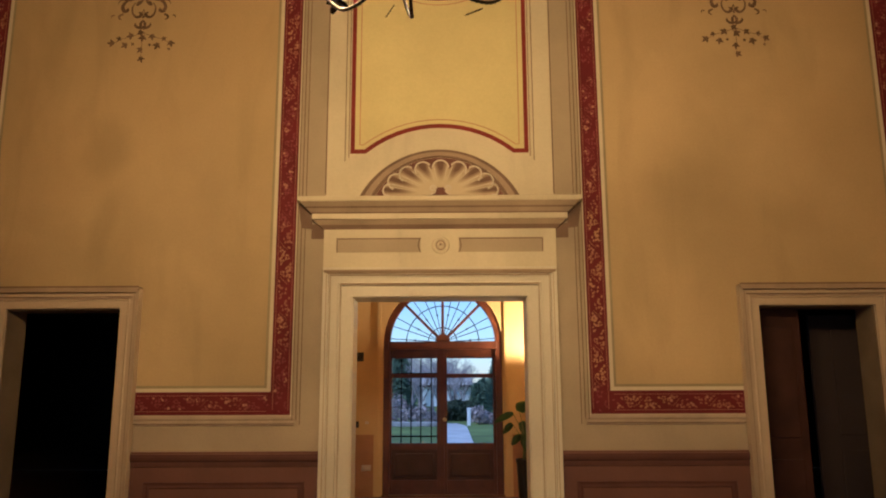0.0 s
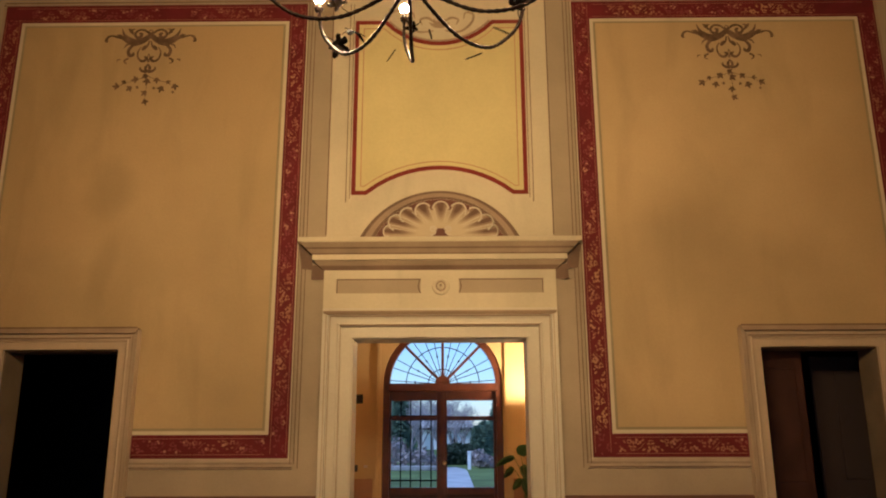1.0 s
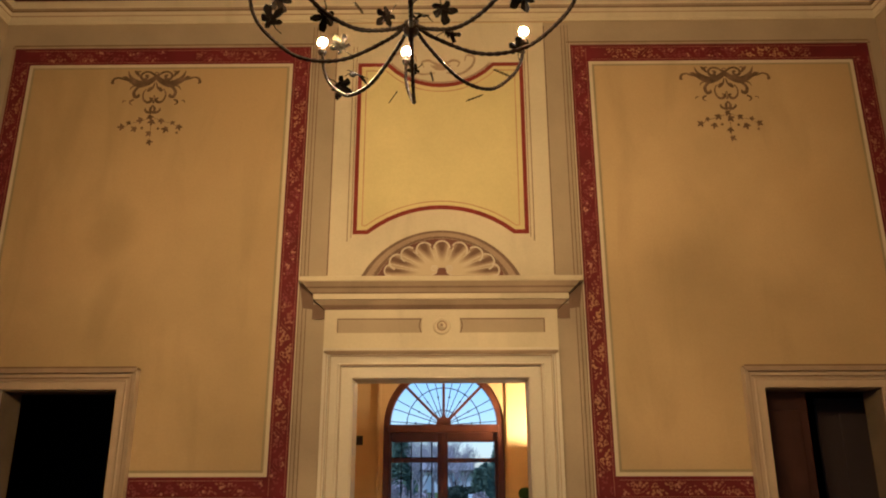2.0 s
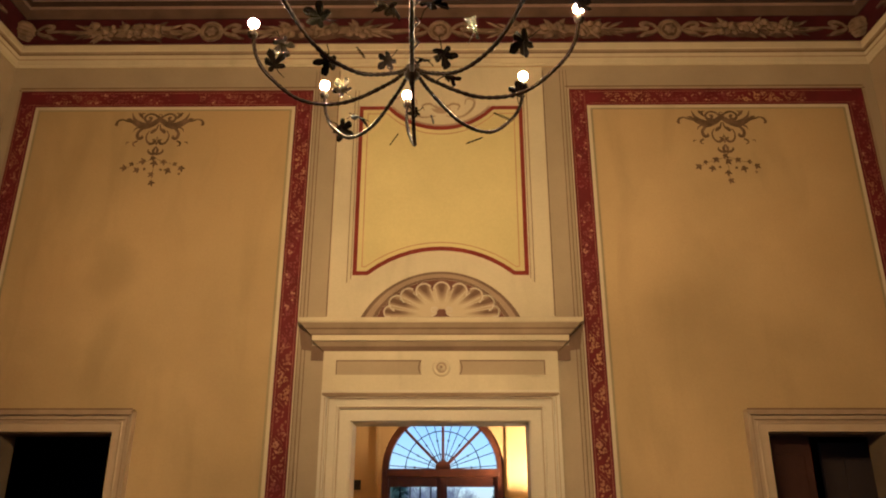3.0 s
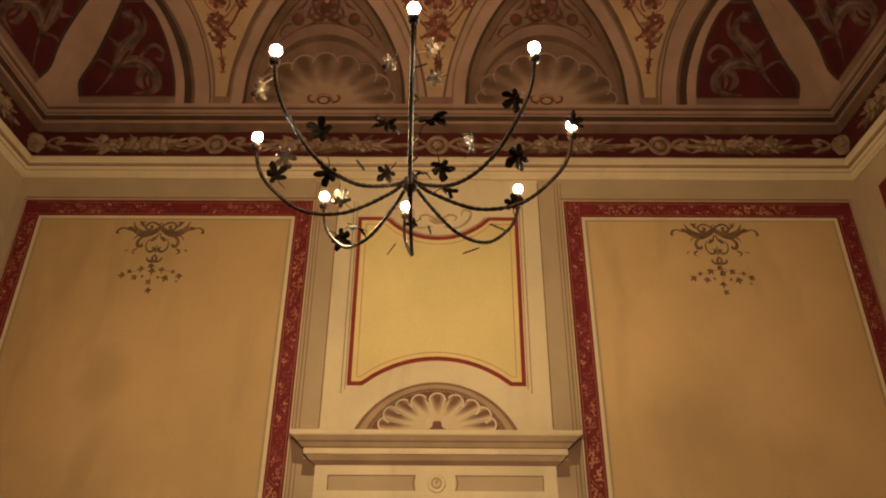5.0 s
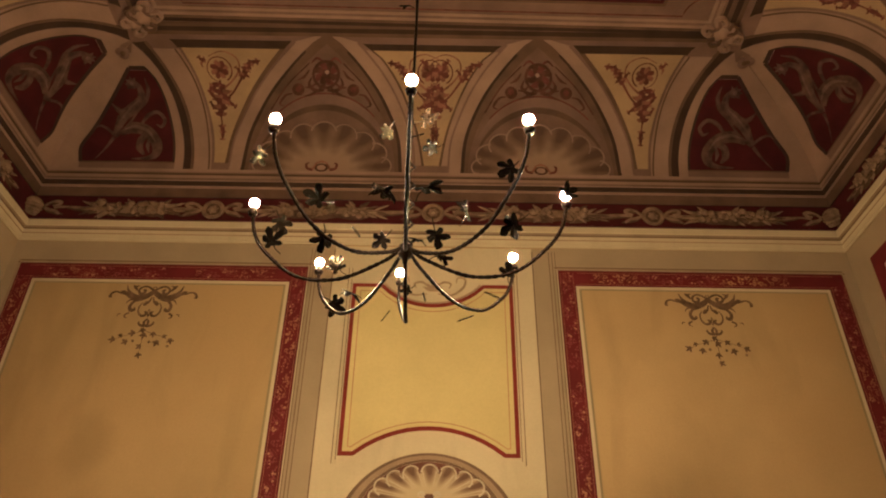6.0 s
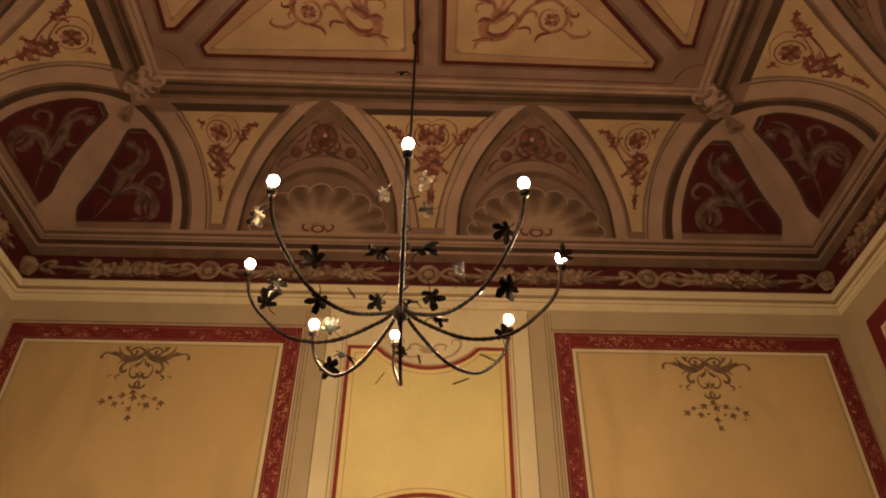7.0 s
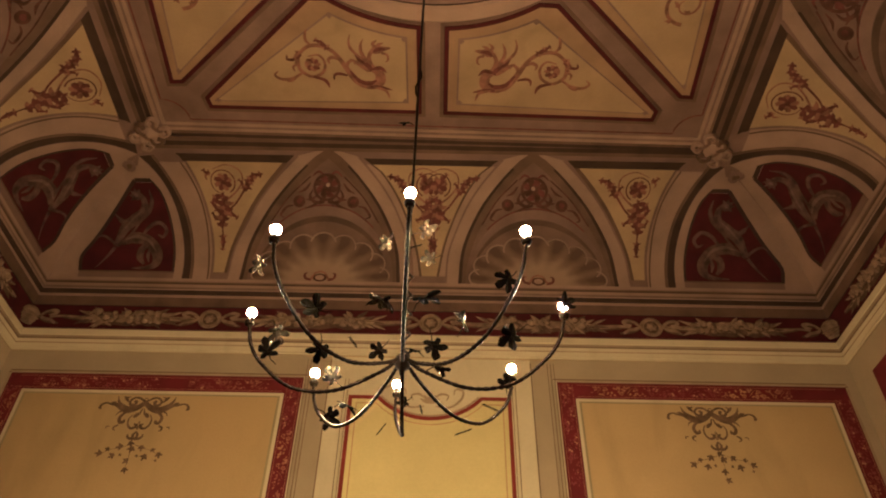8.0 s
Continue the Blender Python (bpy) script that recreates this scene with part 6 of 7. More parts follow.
def arch_band(r0, r1, spring, y0, y1, foot, material, name, parent):
    bm = bmesh.new()
    pr = []
    for r in (r0, r1):
        pr.append([(r, foot)] + [(r * math.cos(math.pi * i / 28), spring + r * math.sin(math.pi * i / 28)) for i in range(29)] + [(-r, foot)])
    vs = [[[bm.verts.new((x, y, z)) for x, z in p] for y in (y0, y1)] for p in pr]
    n = len(pr[0])
    for i in range(n - 1):
        bm.faces.new((vs[0][0][i], vs[0][0][i + 1], vs[1][0][i + 1], vs[1][0][i]))
        bm.faces.new((vs[0][1][i], vs[0][1][i + 1], vs[1][1][i + 1], vs[1][1][i]))
        for k in (0, 1):
            bm.faces.new((vs[k][0][i], vs[k][0][i + 1], vs[k][1][i + 1], vs[k][1][i]))
    bm.faces.new((vs[0][0][0], vs[1][0][0], vs[1][1][0], vs[0][1][0]))
    bm.faces.new((vs[0][0][-1], vs[1][0][-1], vs[1][1][-1], vs[0][1][-1]))
    return part(name, bm, material, parent)


arch_band(0.775, 0.868, 2.19, DY - 0.04, DY + 0.10, 0.0, WOOD, "frame", front_door)
box("transom", -0.80, 0.80, DY - 0.06, DY + 0.10, 2.08, 2.195, WOOD, front_door, 0.012)
for k, (x0, x1) in enumerate(((-0.775, -0.015), (-0.010, 0.775))):
    leaf = tagged(new("leaf"), "")
    leaf.parent = front_door
    xa, xb = (x0 + 0.025, x1 - 0.075) if k == 0 else (x0 + 0.07, x1 - 0.045)
    box("stile", x0, xa, DY, DY + 0.05, 0.02, 2.08, WOOD, leaf, 0.006)
    box("stile", xb, x1, DY, DY + 0.05, 0.02, 2.08, WOOD, leaf, 0.006)
    box("rail", xa, xb, DY + 0.002, DY + 0.048, 1.948, 2.08, WOOD, leaf, 0.004)
    box("rail", xa, xb, DY + 0.002, DY + 0.048, 0.64, 0.735, WOOD, leaf, 0.004)
    box("rail", xa, xb, DY + 0.002, DY + 0.048, 0.02, 0.22, WOOD, leaf, 0.004)
    box("glazing_bar", xa, xb, DY + 0.005, DY + 0.045, 1.665, 1.725, WOOD, leaf, 0.004)
    box("lower_panel", xa, xb, DY + 0.018, DY + 0.035, 0.22, 0.64, DARK_WOOD, leaf)
    box("raised_field", xa + 0.05, xb - 0.05, DY + 0.004, DY + 0.03, 0.27, 0.59, DARK_WOOD, leaf, 0.012)
    for z0, z1 in ((0.735, 1.665), (1.725, 1.948)):
        g = box("pane", xa, xb, DY + 0.022, DY + 0.028, z0, z1, GLASS, leaf)
        g.visible_shadow = False
BRASS = mat("brass", (0.55, 0.36, 0.12), 0.3, 0.1, 8, 60, 0.05, metal=1.0)
bm = bmesh.new()
lathe(bm, [(0.012, 0), (0.014, 0.03), (0.028, 0.045), (0.03, 0.06), (0.018, 0.075)], seg=14)
bmesh.ops.transform(bm, matrix=pose(0.025, DY, 1.07, 90, 0, 0), verts=bm.verts)
part("knob", bm, BRASS, front_door, "small brass door knob")
box("astragal", -0.045, 0.02, DY - 0.02, DY + 0.001, 0.02, 2.08, WOOD, front_door, 0.006)
box("threshold", -0.88, 0.88, HALL_Y - 0.02, HALL_Y + 0.42, -0.02, 0.025, FLOOR, front_door, 0.004)
# fanlight
for a in (45, 90, 135):
    bm = bmesh.new()
    add_box(bm, 0.06, 0.78, -0.022, 0.022, -0.02, 0.02, 0.004)
    bmesh.ops.transform(bm, matrix=pose(0, DY + 0.02, 2.19, 0, -a, 0), verts=bm.verts)
    part("spoke", bm, WOOD, front_door)
bm = bmesh.new()
lathe(bm, [(0.11, -0.03), (0.11, 0.03)], seg=20)
bmesh.ops.transform(bm, matrix=pose(0, DY + 0.02, 2.20, 90, 0, 0), verts=bm.verts)
part("hub", bm, WOOD, front_door)
for r in (0.215, 0.54):
    bm = bmesh.new()
    tube(bm, [(r * math.cos(math.pi * i / 24), DY + 0.07, 2.19 + r * math.sin(math.pi * i / 24)) for i in range(25)], 0.007, 6)
    part("iron_ring", bm, BLACK_IRON, front_door)
for a in (4, 18, 28, 54.5, 67, 78.5, 101.5, 113, 125.5, 152, 162, 176):
    bm = bmesh.new()
    c, s = math.cos(radians(a)), math.sin(radians(a))
    tube(bm, [(r * c, DY + 0.07, 2.19 + r * s) for r in (0.10, 0.4, 0.77)], 0.006, 6)
    if a not in (18, 67, 113, 162):
        bmesh.ops.create_icosphere(bm, subdivisions=1, radius=0.018, matrix=Matrix.Translation((0.41 * c, DY + 0.07, 2.19 + 0.41 * s)))
    part("iron_spoke", bm, BLACK_IRON, front_door)
bm = bmesh.new()
pts = [(0.775 * math.cos(math.pi * i / 28), 2.19 + 0.775 * math.sin(math.pi * i / 28)) for i in range(29)]
for y in (DY + 0.035, DY + 0.041):
    bm.faces.new([bm.verts.new((x, y, z)) for x, z in pts])
fan = part("fan_pane", bm, GLASS, front_door)
fan.visible_shadow = False
# iron grille behind the left leaf
grille = tagged(new("iron_grille"), "black iron security grille behind a glazed door leaf", "grille")
for x in (-0.62, -0.475, -0.33, -0.175, -0.06):
    box("bar", x - 0.009, x + 0.009, DY + 0.16, DY + 0.178, 0.1, 2.05, BLACK_IRON, grille, 0.003)
for z in (0.82, 1.73, 0.14):
    box("rail", -0.78, -0.05, DY + 0.158, DY + 0.18, z - 0.012, z + 0.012, BLACK_IRON, grille, 0.003)

# hall wall dressing
HALL_DADO = mat("hall_dado_paint", (0.30, 0.16, 0.08), 0.75, 0.1, 2, 40, 0.08)
for sg in (1, -1):
    x0, x1 = sorted((sg * 1.0, sg * 2.05))
    tagged(box("trim_hall_dado", x0, x1, HALL_Y - 0.012, HALL_Y - 0.002, 0.0, 0.86, HALL_DADO), "brown painted dado of the hall", "dado", kind="structure")
    x0, x1 = sorted((sg * 0.905, sg * 0.955))
    tagged(box("trim_hall_strip", x0, x1, HALL_Y - 0.03, HALL_Y - 0.014, 0.0, 3.2, OCHRE, bevel=0.005), "ochre strip beside the arched door", "trim", kind="structure")
BLACK_PLASTIC = mat("black_plastic", (0.02, 0.02, 0.02), 0.4, 0.1, 10, 60, 0.05)
WHITE_PLASTIC = mat("white_plastic", (0.6, 0.55, 0.45), 0.4, 0.05, 10, 60, 0.03)
for x, z, w, h, nm, lb, m in ((-1.235, 1.972, 0.15, 0.13, "alarm_sensor", "small black sensor box on the hall wall", BLACK_PLASTIC), (-1.265, 1.005, 0.10, 0.09, "intercom", "small black intercom on the hall wall", BLACK_PLASTIC),
                              (-1.10, 1.03, 0.05, 0.035, "light_switch", "pale light switch on the hall wall", WHITE_PLASTIC), (-1.10, 0.40, 0.13, 0.08, "wall_socket", "pale wall socket above the skirting", WHITE_PLASTIC)):
    dev = tagged(new(nm), lb, nm.replace("_", " "))
    box("plate", x - w / 2, x + w / 2, HALL_Y - 0.03, HALL_Y - 0.013, z - h / 2, z + h / 2, m, dev, 0.004)
    box("cover", x - w * 0.36, x + w * 0.36, HALL_Y - 0.042, HALL_Y - 0.029, z - h * 0.36, z + h * 0.36, m, dev, 0.005)
# uplighter that washes the hall's right wall
sconce = tagged(new("wall_lamp"), "opaque bowl uplighter on the hall wall", "lamp")
sconce.location = (1.90, 10.2, 1.72)
bm = bmesh.new()
lathe(bm, [(0.02, -0.10), (0.07, -0.07), (0.11, 0.0), (0.12, 0.07), (0.112, 0.07), (0.10, 0.0), (0.06, -0.06), (0.015, -0.085)], seg=20)
part("bowl", bm, BRASS, sconce, smooth=True)
bm = bmesh.new()
bmesh.ops.create_icosphere(bm, subdivisions=2, radius=0.014, matrix=Matrix.Translation((0, 0, 0.05)))
part("lamp_bulb", bm, emitter("lit_hall_bulb", (1.0, 0.60, 0.24), 110000.0), sconce, "lit bulb")

# potted plant beside the door
pot = tagged(new("potted_plant"), "tall black pot with a large-leaved green houseplant", "plant")
pot.location = (1.11, 10.35, 0)
bm = bmesh.new()
lathe(bm, [(0.075, 0.0), (0.08, 0.02), (0.105, 0.50), (0.115, 0.53), (0.115, 0.57), (0.10, 0.57), (0.095, 0.54), (0.09, 0.53)], seg=24)
part("pot", bm, BLACK_PLASTIC, pot, smooth=False)
LEAF = mat("plant_leaf", (0.035, 0.085, 0.022), 0.4, 0.25, 12, 60, 0.1)
STEM = mat("plant_stem", (0.10, 0.12, 0.04), 0.6, 0.2, 12, 60, 0.1)
# leaves: foot of the blade (aside, depth, height above the floor), bearing of the tip, length, breadth
for k, (dx, dy, z, way, L, B) in enumerate(((-0.05, -0.02, 1.19, 68, 0.21, 0.19), (-0.14, -0.04, 1.17, 192, 0.27, 0.10), (-0.15, 0.03, 1.03, 214, 0.16, 0.10), (-0.03, 0.04, 1.06, -62, 0.17, 0.14),
                                            (-0.05, -0.06, 0.88, 214, 0.15, 0.11), (-0.01, -0.02, 0.91, -74, 0.22, 0.14), (0.06, 0.05, 1.00, -35, 0.16, 0.12), (0.08, -0.03, 1.16, 40, 0.15, 0.13), (0.03, 0.06, 0.84, 30, 0.14, 0.11))):
    bm = bmesh.new()
    tube(bm, [tuple(p) for p in smooth_path([(dx * 0.1, dy * 0.1, 0.53), (dx * 0.2 + 0.012, dy * 0.4, 0.53 + (z - 0.53) * 0.55), (dx, dy, z)], 5)], [0.008 - 0.0004 * i for i in range(11)], 6)
    part("stem", bm, STEM, pot)
    bm = bmesh.new()
    a = radians(way)
    rows2 = []
    for i in range(9):
        t = i / 8
        w = B * math.sin(math.pi * min(1, t * 0.88 + 0.10)) ** 0.7 * (1 - t * 0.2) / 2 + 0.002
        rise = -0.10 * t * t * L / 0.2
        row = []
        for side in (-1, -0.5, 0, 0.5, 1):
            x, zz = L * t * math.cos(a) - side * w * math.sin(a), L * t * math.sin(a) + side * w * math.cos(a)
            row.append(bm.verts.new((dx + x, dy - 0.03 * t + 0.25 * w * side + 0.02 * abs(side), z + zz + rise * 0.5)))
        rows2.append(row)
    for q, r in zip(rows2, rows2[1:]):
        for j in range(4):
            bm.faces.new((q[j], q[j + 1], r[j + 1], r[j]))
    bmesh.ops.solidify(bm, geom=list(bm.faces), thickness=0.002)
    part("leaf", bm, LEAF, pot, smooth=True)

# ---------- chandelier ----------
CX, CY, HUB = -0.045, 2.60, 3.27
chandelier = tagged(new("chandelier"), "black wrought-iron eight-arm chandelier with vine leaves and lit globe bulbs", "chandelier")
chandelier.location = (CX, CY, HUB)
ARM = smooth_path([(0.015, 0.02), (0.10, -0.045), (0.28, -0.122), (0.46, -0.10), (0.60, 0.015), (0.67, 0.12), (0.70, 0.245)], 30)
BEARING = (-87.2, -46, -2.5, 43, 91, 131, 175, -136)
LIFT = (0, 0, 0, 0, 2.2, -1.1, 0, 0)
bm = bmesh.new()
twisted_bar(bm, [(p[0], 0, p[1]) for p in ARM], 0.0083, 18, 10)
arm0 = part("arm", bm, BLACK_IRON, chandelier, smooth=True)
bm = bmesh.new()
lathe(bm, [(0.006, 0.225), (0.018, 0.23), (0.023, 0.245), (0.016, 0.25), (0.0125, 0.268), (0.0105, 0.281)], (0.70, 0, 0), 14)
socket0 = part("socket", bm, BLACK_IRON, arm0, smooth=False)
bm = bmesh.new()
bmesh.ops.create_icosphere(bm, subdivisions=3, radius=0.0205, matrix=Matrix.Translation((0.70, 0, 0.2975)))
bulb0 = part("bulb", bm, BULB, arm0, "lit warm-white globe bulb", smooth=True)
for i in range(1, 8):
    a = arm0.copy()
    scene.collection.objects.link(a)
    for ch in (socket0, bulb0):
        c2 = ch.copy()
        scene.collection.objects.link(c2)
        c2.parent = a
        if i == 4:
            c2.location.y = 0.052
    if i == 4:
        # this arm is bent sideways towards its end
        a.data = arm0.data.copy()
        for v in a.data.vertices:
            v.co.y += 0.052 * min(1.0, max(0.0, (v.co.x - 0.44) / 0.24)) ** 1.4
    a.rotation_euler = (0, -radians(LIFT[i]), radians(BEARING[i]))
arm0.rotation_euler = (0, 0, radians(BEARING[0]))
bm = bmesh.new()
lathe(bm, [(0.004, -0.062), (0.010, -0.055), (0.014, -0.03), (0.03, -0.02), (0.034, 0.0), (0.03, 0.03), (0.014, 0.04)], seg=12)
part("hub", bm, BLACK_IRON, chandelier, smooth=True)
bm = bmesh.new()
tube(bm, [(0, 0, 0.03), (0, 0, 1.0), (0, 0, CEIL - HUB - 0.02)], 0.008, 8)
part("rod", bm, BLACK_IRON, chandelier, smooth=True)
bm = bmesh.new()
lathe(bm, [(0.06, CEIL - HUB), (0.06, CEIL - HUB - 0.02), (0.03, CEIL - HUB - 0.07), (0.01, CEIL - HUB - 0.09)], seg=16)
part("ceiling_rose", bm, BLACK_IRON, chandelier)
# vine leaves, tendrils and rod fittings
LEAF_IRON = mat("blackened_leaf_metal", (0.0010, 0.0008, 0.0006), 0.42, 0.3, 30, 150, 0.6, spec=0.009)
# brighter copy of the leaf metal, for leaves that catch a bulb's light
LIT_LEAF = mat("lit_leaf_metal", (0.0058, 0.0041, 0.0027), 0.26, 0.5, 60, 150, 1.4, spec=0.17)
for m in (LEAF_IRON, LIT_LEAF):
    m.node_tree.nodes["Principled BSDF"].inputs["Specular Tint"].default_value = (1.0, 0.78, 0.55, 1)



def vine_leaf(size, seed, crumple=0.05):
    """A five-lobed vine leaf of beaten sheet metal, folded along its veins."""
    rn = random.Random(seed)
    bm = bmesh.new()
    lobes = [(0, 1.0), (58, 0.85), (118, 0.62), (-118, 0.62), (-58, 0.85)]
    ring = []
    for a, r in sorted(lobes):
        for da, f in ((-29, 0.44), (-22, 0.76), (-11, 0.93), (0, 1.0), (11, 0.93), (22, 0.74)):
            t = radians(a + da)
            rr = size * r * f * rn.uniform(0.92, 1.08)
            ring.append((rr * math.cos(t), rr * math.sin(t), size * (0.16 * math.cos(3 * t) * f + rn.uniform(-crumple, crumple) - 0.22 * f * f)))
    top = [bm.verts.new(p) for p in ring]
    low = [bm.verts.new((x, y, z - 0.002)) for x, y, z in ring]
    ct, cb = bm.verts.new((0, 0, 0.0)), bm.verts.new((0, 0, -0.002))
    n = len(ring)
    for i in range(n):
        j = (i + 1) % n
        bm.faces.new((ct, top[i], top[j]))
        bm.faces.new((cb, low[j], low[i]))
        bm.faces.new((top[i], low[i], low[j], top[j]))
    # stalk
    tube(bm, [(-size * 0.05, 0, -0.001), (-size * 0.5, 0, -size * 0.15), (-size * 0.9, 0.1 * size, -size * 0.45)], [0.003, 0.0025, 0.002], 5)
    return bm


rl = random.Random(21)
LEAVES = [(-0.567, -0.4, 0.195, 0.045), (-0.332, -0.3, 0.05, 0.055), (-0.319, -0.17, -0.048, 0.05), (-0.567, 0.05, 0.189, 0.05), (-0.592, 0.07, 0.093, 0.055),
          (-0.090, -0.1, 0.0, 0.044), (-0.058, -0.55, 0.187, 0.035), (0.089, -0.5, 0.289, 0.045), (0.117, -0.45, 0.192, 0.035), (-0.087, -0.25, 0.149, 0.066),
          (0.086, -0.25, 0.156, 0.064), (0.257, -0.15, 0.107, 0.055), (0.126, -0.1, 0.026, 0.055), (0.426, -0.35, 0.184, 0.052), (0.453, -0.1, 0.085, 0.062),
          (0.681, -0.13, 0.232, 0.045), (0.483, 0.48, 0.203, 0.05), (-0.371, 0.55, 0.269, 0.055), (-0.281, 0.45, 0.067, 0.06), (-0.361, 0.5, 0.028, 0.06),
          (-0.014, 0.6, 0.173, 0.035), (0.153, -0.1, -0.08, 0.042), (0.055, -0.05, 0.035, 0.035)]
EDGE_ON = {0: (-20, -50, 0), 9: (14, 18, 0), 10: (12, -14, 0), 11: (-8, 62, 0), 18: (22, 25, 0), 21: (10, 20, 0), 22: (22, 10, 0), 5: (-62, 12, 20)}
for k, (x, y, z, s) in enumerate(LEAVES):
    # leaves near a bulb: their light is put in by the brighter metal
    worn_or_lit = k in (0, 3, 5, 6, 7, 8, 9, 11, 17, 21)
    bm = vine_leaf(s * 1.28, 60 + k, 0.16 if worn_or_lit else 0.05)
    turn = (-55 + rl.uniform(-30, 30), rl.uniform(-30, 30), rl.uniform(-25, 25))
    bmesh.ops.transform(bm, matrix=pose(x, y, z, *EDGE_ON.get(k, turn)) @ pose(0, 0, 0, 0, 0, rl.uniform(0, 360)), verts=bm.verts)
    part("vine_leaf", bm, LIT_LEAF if worn_or_lit else LEAF_IRON, chandelier)
# twisted wire tendrils: place, run aside, rise
for x, y, z, dx, dz in ((-0.101, 0.40, -0.089, 0.035, 0.055), (0.269, 0.40, -0.096, 0.075, 0.03), (0.395, 0.40, 0.031, 0.07, -0.035), (0.074, 0.40, 0.016, 0.012, -0.045), (-0.20, -0.12, 0.02, 0.035, -0.05), (0.05, -0.40, 0.30, 0.05, 0.02)):
    bm = bmesh.new()
    for turn in (0.0, math.pi):
        pts = []
        for i in range(25):
            t = i / 24
            w = t * 2.3 * 2 * math.pi + turn
            pts.append((x + (t - 0.5) * dx + 0.003 * math.cos(w), y + 0.004 * math.sin(w), z + (t - 0.5) * dz + 0.003 * math.cos(w)))
        tube(bm, pts, 0.0021, 5)
    part("tendril", bm, LEAF_IRON, chandelier)
bm = bmesh.new()
tube(bm, [(0.0, 0, 1.86), (-0.014, 0, 1.90), (-0.018, 0, 1.97), (0.0, 0, 2.03), (0.014, 0, 2.06), (0.012, 0, 2.12), (0, 0, 2.14)], 0.006, 8)
part("hook", bm, BLACK_IRON, chandelier, smooth=True)
bm = vine_leaf(0.042, 99)
bmesh.ops.transform(bm, matrix=pose(-0.055, -0.02, 1.60, -40, 6, 180), verts=bm.verts)
part("vine_leaf", bm, LEAF_IRON, chandelier)
bm = bmesh.new()
tube(bm, [(0.012 + 0.014 * math.cos(i * 0.7), 0.014 * math.sin(i * 0.7), 0.04 + 0.012 * i) for i in range(42)], 0.006, 6)
part("twisted_stem", bm, BLACK_IRON, chandelier, smooth=True)
# ---------- garden seen through the front door ----------
GRASS = mat("lawn", (0.15, 0.19, 0.05), 0.9, 0.3, 0.5, 12, 0.4)
GRAVEL = mat("pale_gravel", (0.52, 0.51, 0.50), 0.9, 0.12, 1.0, 30, 0.4)
BARK = mat("bark", (0.32, 0.28, 0.27), 0.9, 0.3, 6, 40, 0.5)
TWIG = mat("bare_twigs", (0.42, 0.36, 0.35), 0.9, 0.3, 6, 40, 0.2)
FIR = mat("dark_evergreen", (0.115, 0.155, 0.095), 0.85, 0.35, 6, 40, 0.3)
HEDGE = mat("hedge", (0.40, 0.33, 0.31), 0.9, 0.35, 6, 40, 0.4)
LOW_STONE = mat("weathered_edging_stone", (0.42, 0.39, 0.38), 0.9, 0.25, 3.0, 30, 0.4)
LAUREL = mat("dark_laurel", (0.05, 0.065, 0.035), 0.7, 0.3, 6, 40, 0.3)
PALE_WALL = mat("pale_render", (0.90, 0.88, 0.86), 0.85, 0.08, 1.0, 20, 0.1)
PALE_ROOF = mat("faded_roof_sheet", (0.62, 0.56, 0.52), 0.9, 0.2, 3, 30, 0.3)
bm = bmesh.new()
bmesh.ops.create_grid(bm, x_segments=40, y_segments=40, size=1.0)
for v in bm.verts:
    v.co = Vector((v.co.x * 900, 12 + v.co.y * 900, -0.06))
tagged(part("ground", bm, GRASS, None), "green lawn reaching to the horizon", "ground", kind="structure")
bm = bmesh.new()
prev = None
for i in range(25):
    t = i / 24
    y = 11.6 + 21 * t
    c = 0.33 - 4.0 * max(0.0, t - 0.9)
    w = 0.43
    cur = (bm.verts.new((c - w, y, -0.045)), bm.verts.new((c + w, y, -0.045)))
    if prev:
        bm.faces.new((prev[0], prev[1], cur[1], cur[0]))
    prev = cur
tagged(part("road_drive", bm, GRAVEL, None), "pale gravel drive curving from the door", "drive", kind="structure")


def bare_tree(x, y, height, seed, spread=0.5):
    """A leafless tree: tapered trunk, forking limbs and a haze of twigs."""
    rn = random.Random(seed)
    tree = tagged(new("bare_tree"), "leafless winter tree standing on the lawn", "tree", "trees beyond the lawn")
    tree.location = (x, y, -0.06)
    trunk, twigs = bmesh.new(), bmesh.new()

    def grow(p, d, length, r, depth):
        q = p + d * length
        m = (p + q) / 2 + Vector((rn.uniform(-1, 1), rn.uniform(-1, 1), 0)) * length * 0.06
        tube(trunk if depth < 3 else twigs, [p, m, q], [r, r * 0.82, r * 0.62], 6 if depth < 3 else 3)
        if depth == 5:
            return
        for _ in range(3 if depth else 5):
            nd = (d + Vector((rn.uniform(-1, 1), rn.uniform(-1, 1), rn.uniform(-0.2, 0.6))) * (spread + 0.25)).normalized()
            grow(p.lerp(q, rn.uniform(0.55, 1.0)), nd, length * rn.uniform(0.55, 0.8), r * 0.52, depth + 1)

    grow(Vector((0, 0, 0)), Vector((0, 0, 1)), height * 0.34, height * 0.022, 0)
    part("trunk", trunk, BARK, tree)
    part("crown", twigs, TWIG, tree)
    return tree


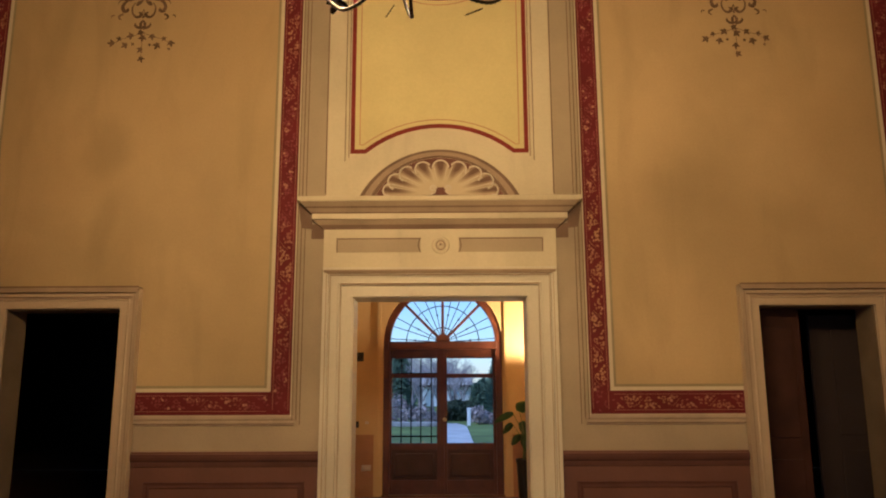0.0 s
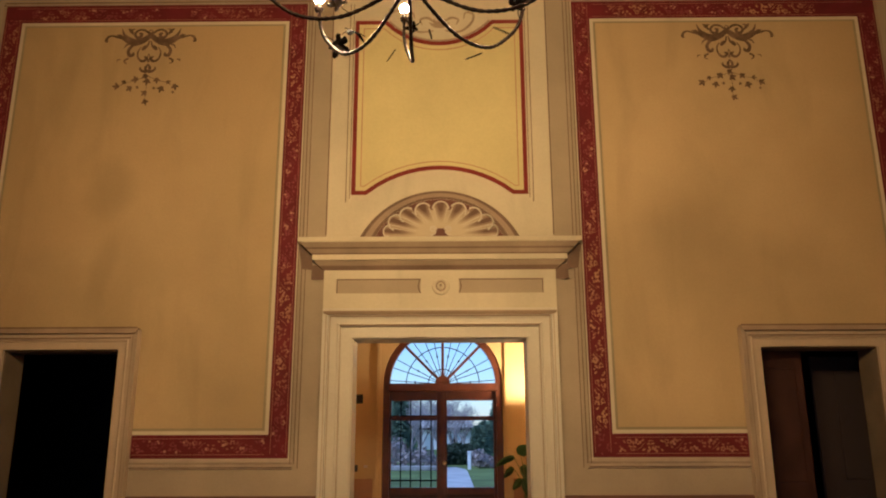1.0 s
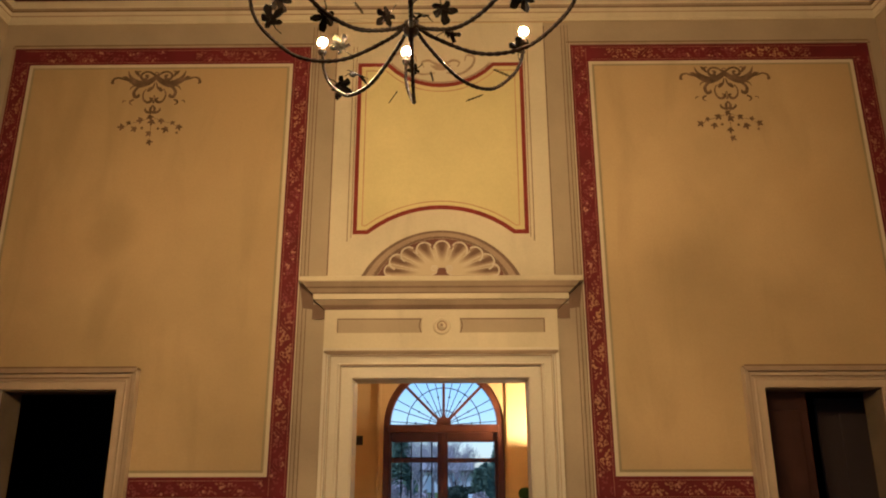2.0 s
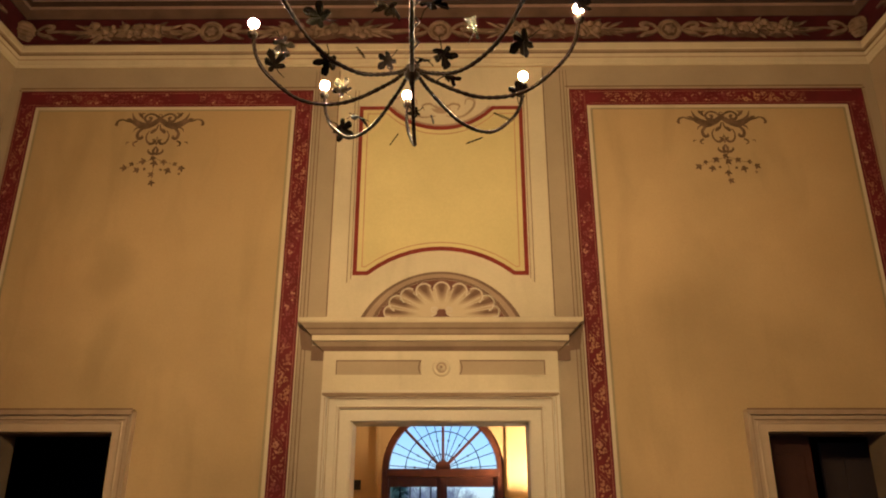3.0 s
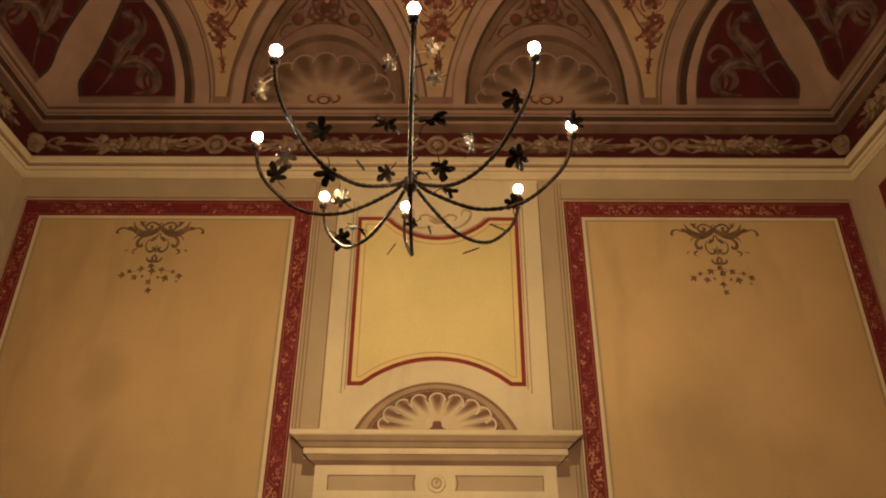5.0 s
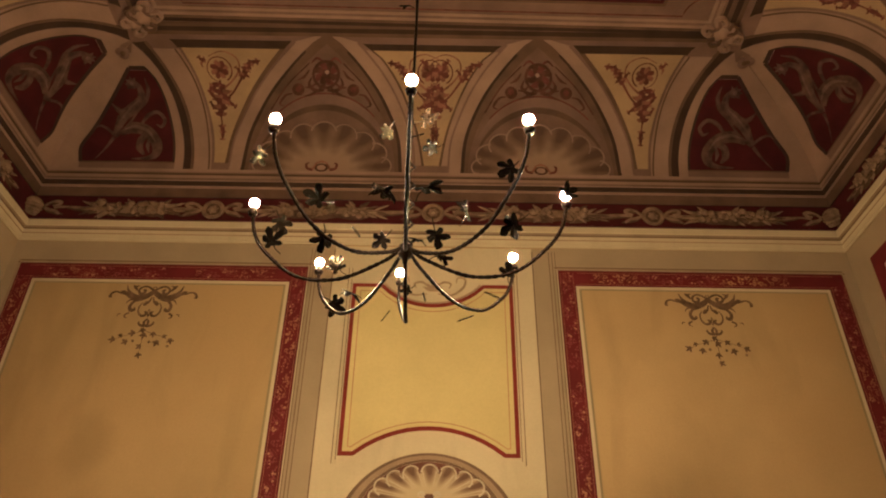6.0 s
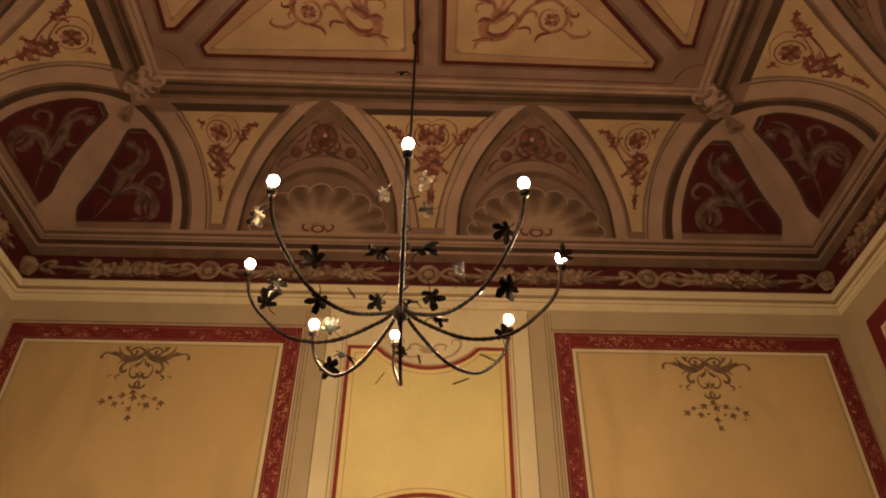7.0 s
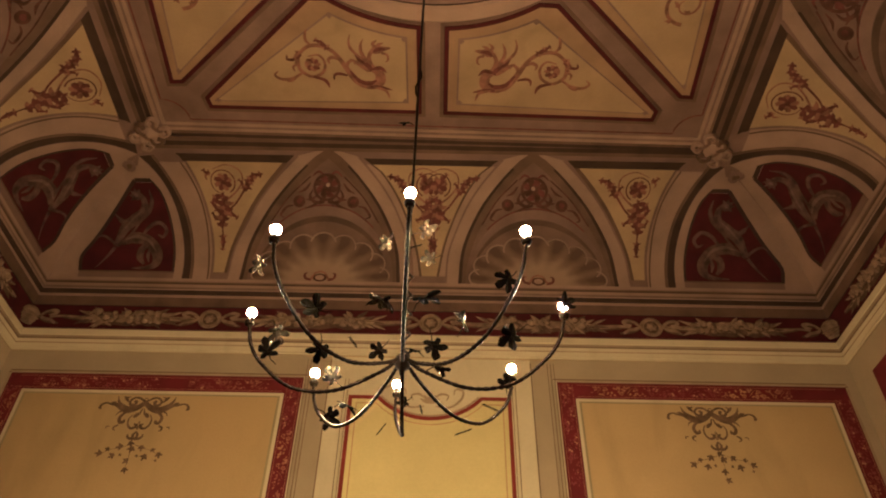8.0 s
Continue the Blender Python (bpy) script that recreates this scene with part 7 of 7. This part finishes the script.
def evergreen(x, y, height, seed):
    rn = random.Random(seed)
    tree = tagged(new("evergreen_tree"), "dark evergreen conifer with drooping sprays", "tree", "trees beyond the lawn")
    tree.location = (x, y, -0.06)
    bm = bmesh.new()
    tube(bm, [(0, 0, 0), (0.05, 0, height * 0.5), (0, 0, height * 0.97)], [height * 0.025, height * 0.015, 0.02], 8)
    part("trunk", bm, BARK, tree)
    v, f = [], []
    for k in range(1500):
        t = rn.random() ** 0.8
        z = height * (0.1 + 0.9 * t)
        r = height * 0.24 * (1 - t) ** 0.85 * rn.uniform(0.35, 1.1) + 0.05
        a = rn.uniform(0, 6.283)
        c = Vector((r * math.cos(a), r * math.sin(a), z - r * 0.25))
        l, w = rn.uniform(0.2, 0.45), rn.uniform(0.06, 0.14)
        o = Vector((math.cos(a + rn.uniform(-0.6, 0.6)), math.sin(a + rn.uniform(-0.6, 0.6)), rn.uniform(-0.6, 0.2)))
        s = o.cross(Vector((0, 0, 1))).normalized() * w
        b = len(v)
        v += [c - o * l * 0.4, c + s, c + o * l, c - s, c + Vector((0, 0, w))]
        f += [(b, b + 1, b + 4), (b + 1, b + 2, b + 4), (b + 2, b + 3, b + 4), (b + 3, b, b + 4)]
    mesh_from("crown", v, f, [FIR], parent=tree)
    return tree


tr = random.Random(17)
for k in range(26):
    y = 46 + 1.7 * k
    bare_tree(y * (-0.10 + 0.128 * ((k * 0.618) % 1.0)), y, (1.7 + 0.034 * y) * tr.uniform(0.95, 1.4), 20 + k, 0.4)
for k, (x, y, h) in enumerate(((0.15, 37, 3.4), (0.75, 44, 3.0), (-1.3, 37, 3.3), (-1.9, 40, 3.4), (-0.5, 36, 3.2))):
    bare_tree(x, y, h, 70 + k, 0.35)
for k, (x, y, h) in enumerate(((-2.9, 45, 3.9), (1.78, 44, 1.75), (2.2, 46, 2.0), (3.1, 50, 2.6), (-4.9, 62, 4.0), (3.9, 60, 3.9), (-2.6, 74, 2.6))):
    evergreen(x, y, h, 40 + k)
hb = random.Random(8)
kerb = tagged(new("garden_wall"), "low weathered stone edging wall along the lawn", "wall")
box("wall_run", -14, -0.15, 30.2, 30.5, -0.06, 0.12, LOW_STONE, kerb, 0.03)


def thicket(name, count, runs, material, label, category):
    """Loose clumps of small leaves and twig ends; runs are (x0, x1, y0, y1, height, roughness of the top)."""
    v, f = [], []
    for k in range(count):
        x0, x1, y0, y1, high, wild = runs[k % len(runs)]
        x, y = hb.uniform(x0, x1), hb.uniform(y0, y1)
        top = high * (1 + wild * (0.35 * math.sin(x * 2.1) + 0.3 * math.sin(x * 5.3 + 1))) * (0.6 + 0.4 * (y - y0) / (y1 - y0))
        c = Vector((x, y, -0.06 + max(0.05, top) * hb.random() ** 0.7))
        size = hb.uniform(0.04, 0.12)
        b = len(v)
        v += [c + Vector((hb.uniform(-1, 1), hb.uniform(-1, 1), hb.uniform(-0.6, 1.4))) * size for _ in range(4)]
        f += [(b, b + 1, b + 2), (b, b + 2, b + 3), (b, b + 1, b + 3)]
    tagged(mesh_from(name, v, f, [material]), label, category, kind="stuff")


thicket("shrubbery", 9000, ((-9, -0.2, 30.7, 34.5, 0.85, 1.0), (1.0, 8, 31.6, 34.0, 0.55, 0.6)), HEDGE, "brown winter shrubs behind the low edging wall", "shrubs")
thicket("laurel_hedge", 4500, ((-0.3, 1.1, 34.6, 35.6, 0.86, 0.12),), LAUREL, "dark evergreen hedge where the drive turns", "hedge")
lodge = tagged(new("garden_house"), "low pale garden house with a broad pale roof among bare trees", "house")
lodge.location = (-0.2, 60, -0.06)
bm = bmesh.new()
add_box(bm, -2.0, 2.0, 0, 2.6, 0.0, 1.62, 0.02)
part("wall", bm, PALE_WALL, lodge)
bm = bmesh.new()
rf = [bm.verts.new(q) for q in ((-2.15, -0.3, 1.70), (2.15, -0.3, 1.70), (1.95, 1.3, 2.36), (-1.95, 1.3, 2.36), (-2.15, 2.9, 1.70), (2.15, 2.9, 1.70))]
for q in ((0, 1, 2, 3), (3, 2, 5, 4), (0, 3, 4), (1, 5, 2), (0, 4, 5, 1)):
    bm.faces.new([rf[k] for k in q])
part("roof", bm, PALE_ROOF, lodge)
box("eaves_board", -2.17, 2.17, -0.34, -0.30, 1.50, 1.70, DARK_WOOD, lodge, 0.01)
for x in (-2.1, 1.95, 0.55):
    box("post", x, x + 0.14, -0.30, -0.16, 0.0, 1.62, DARK_WOOD, lodge, 0.01)
post = tagged(new("gate_post"), "pale rendered gate post beside the drive", "post")
post.location = (0.87, 31, -0.06)
box("shaft", -0.07, 0.07, -0.07, 0.07, 0, 0.66, PALE_WALL, post, 0.02)
box("cap", -0.095, 0.095, -0.095, 0.095, 0.66, 0.71, PALE_WALL, post, 0.03)
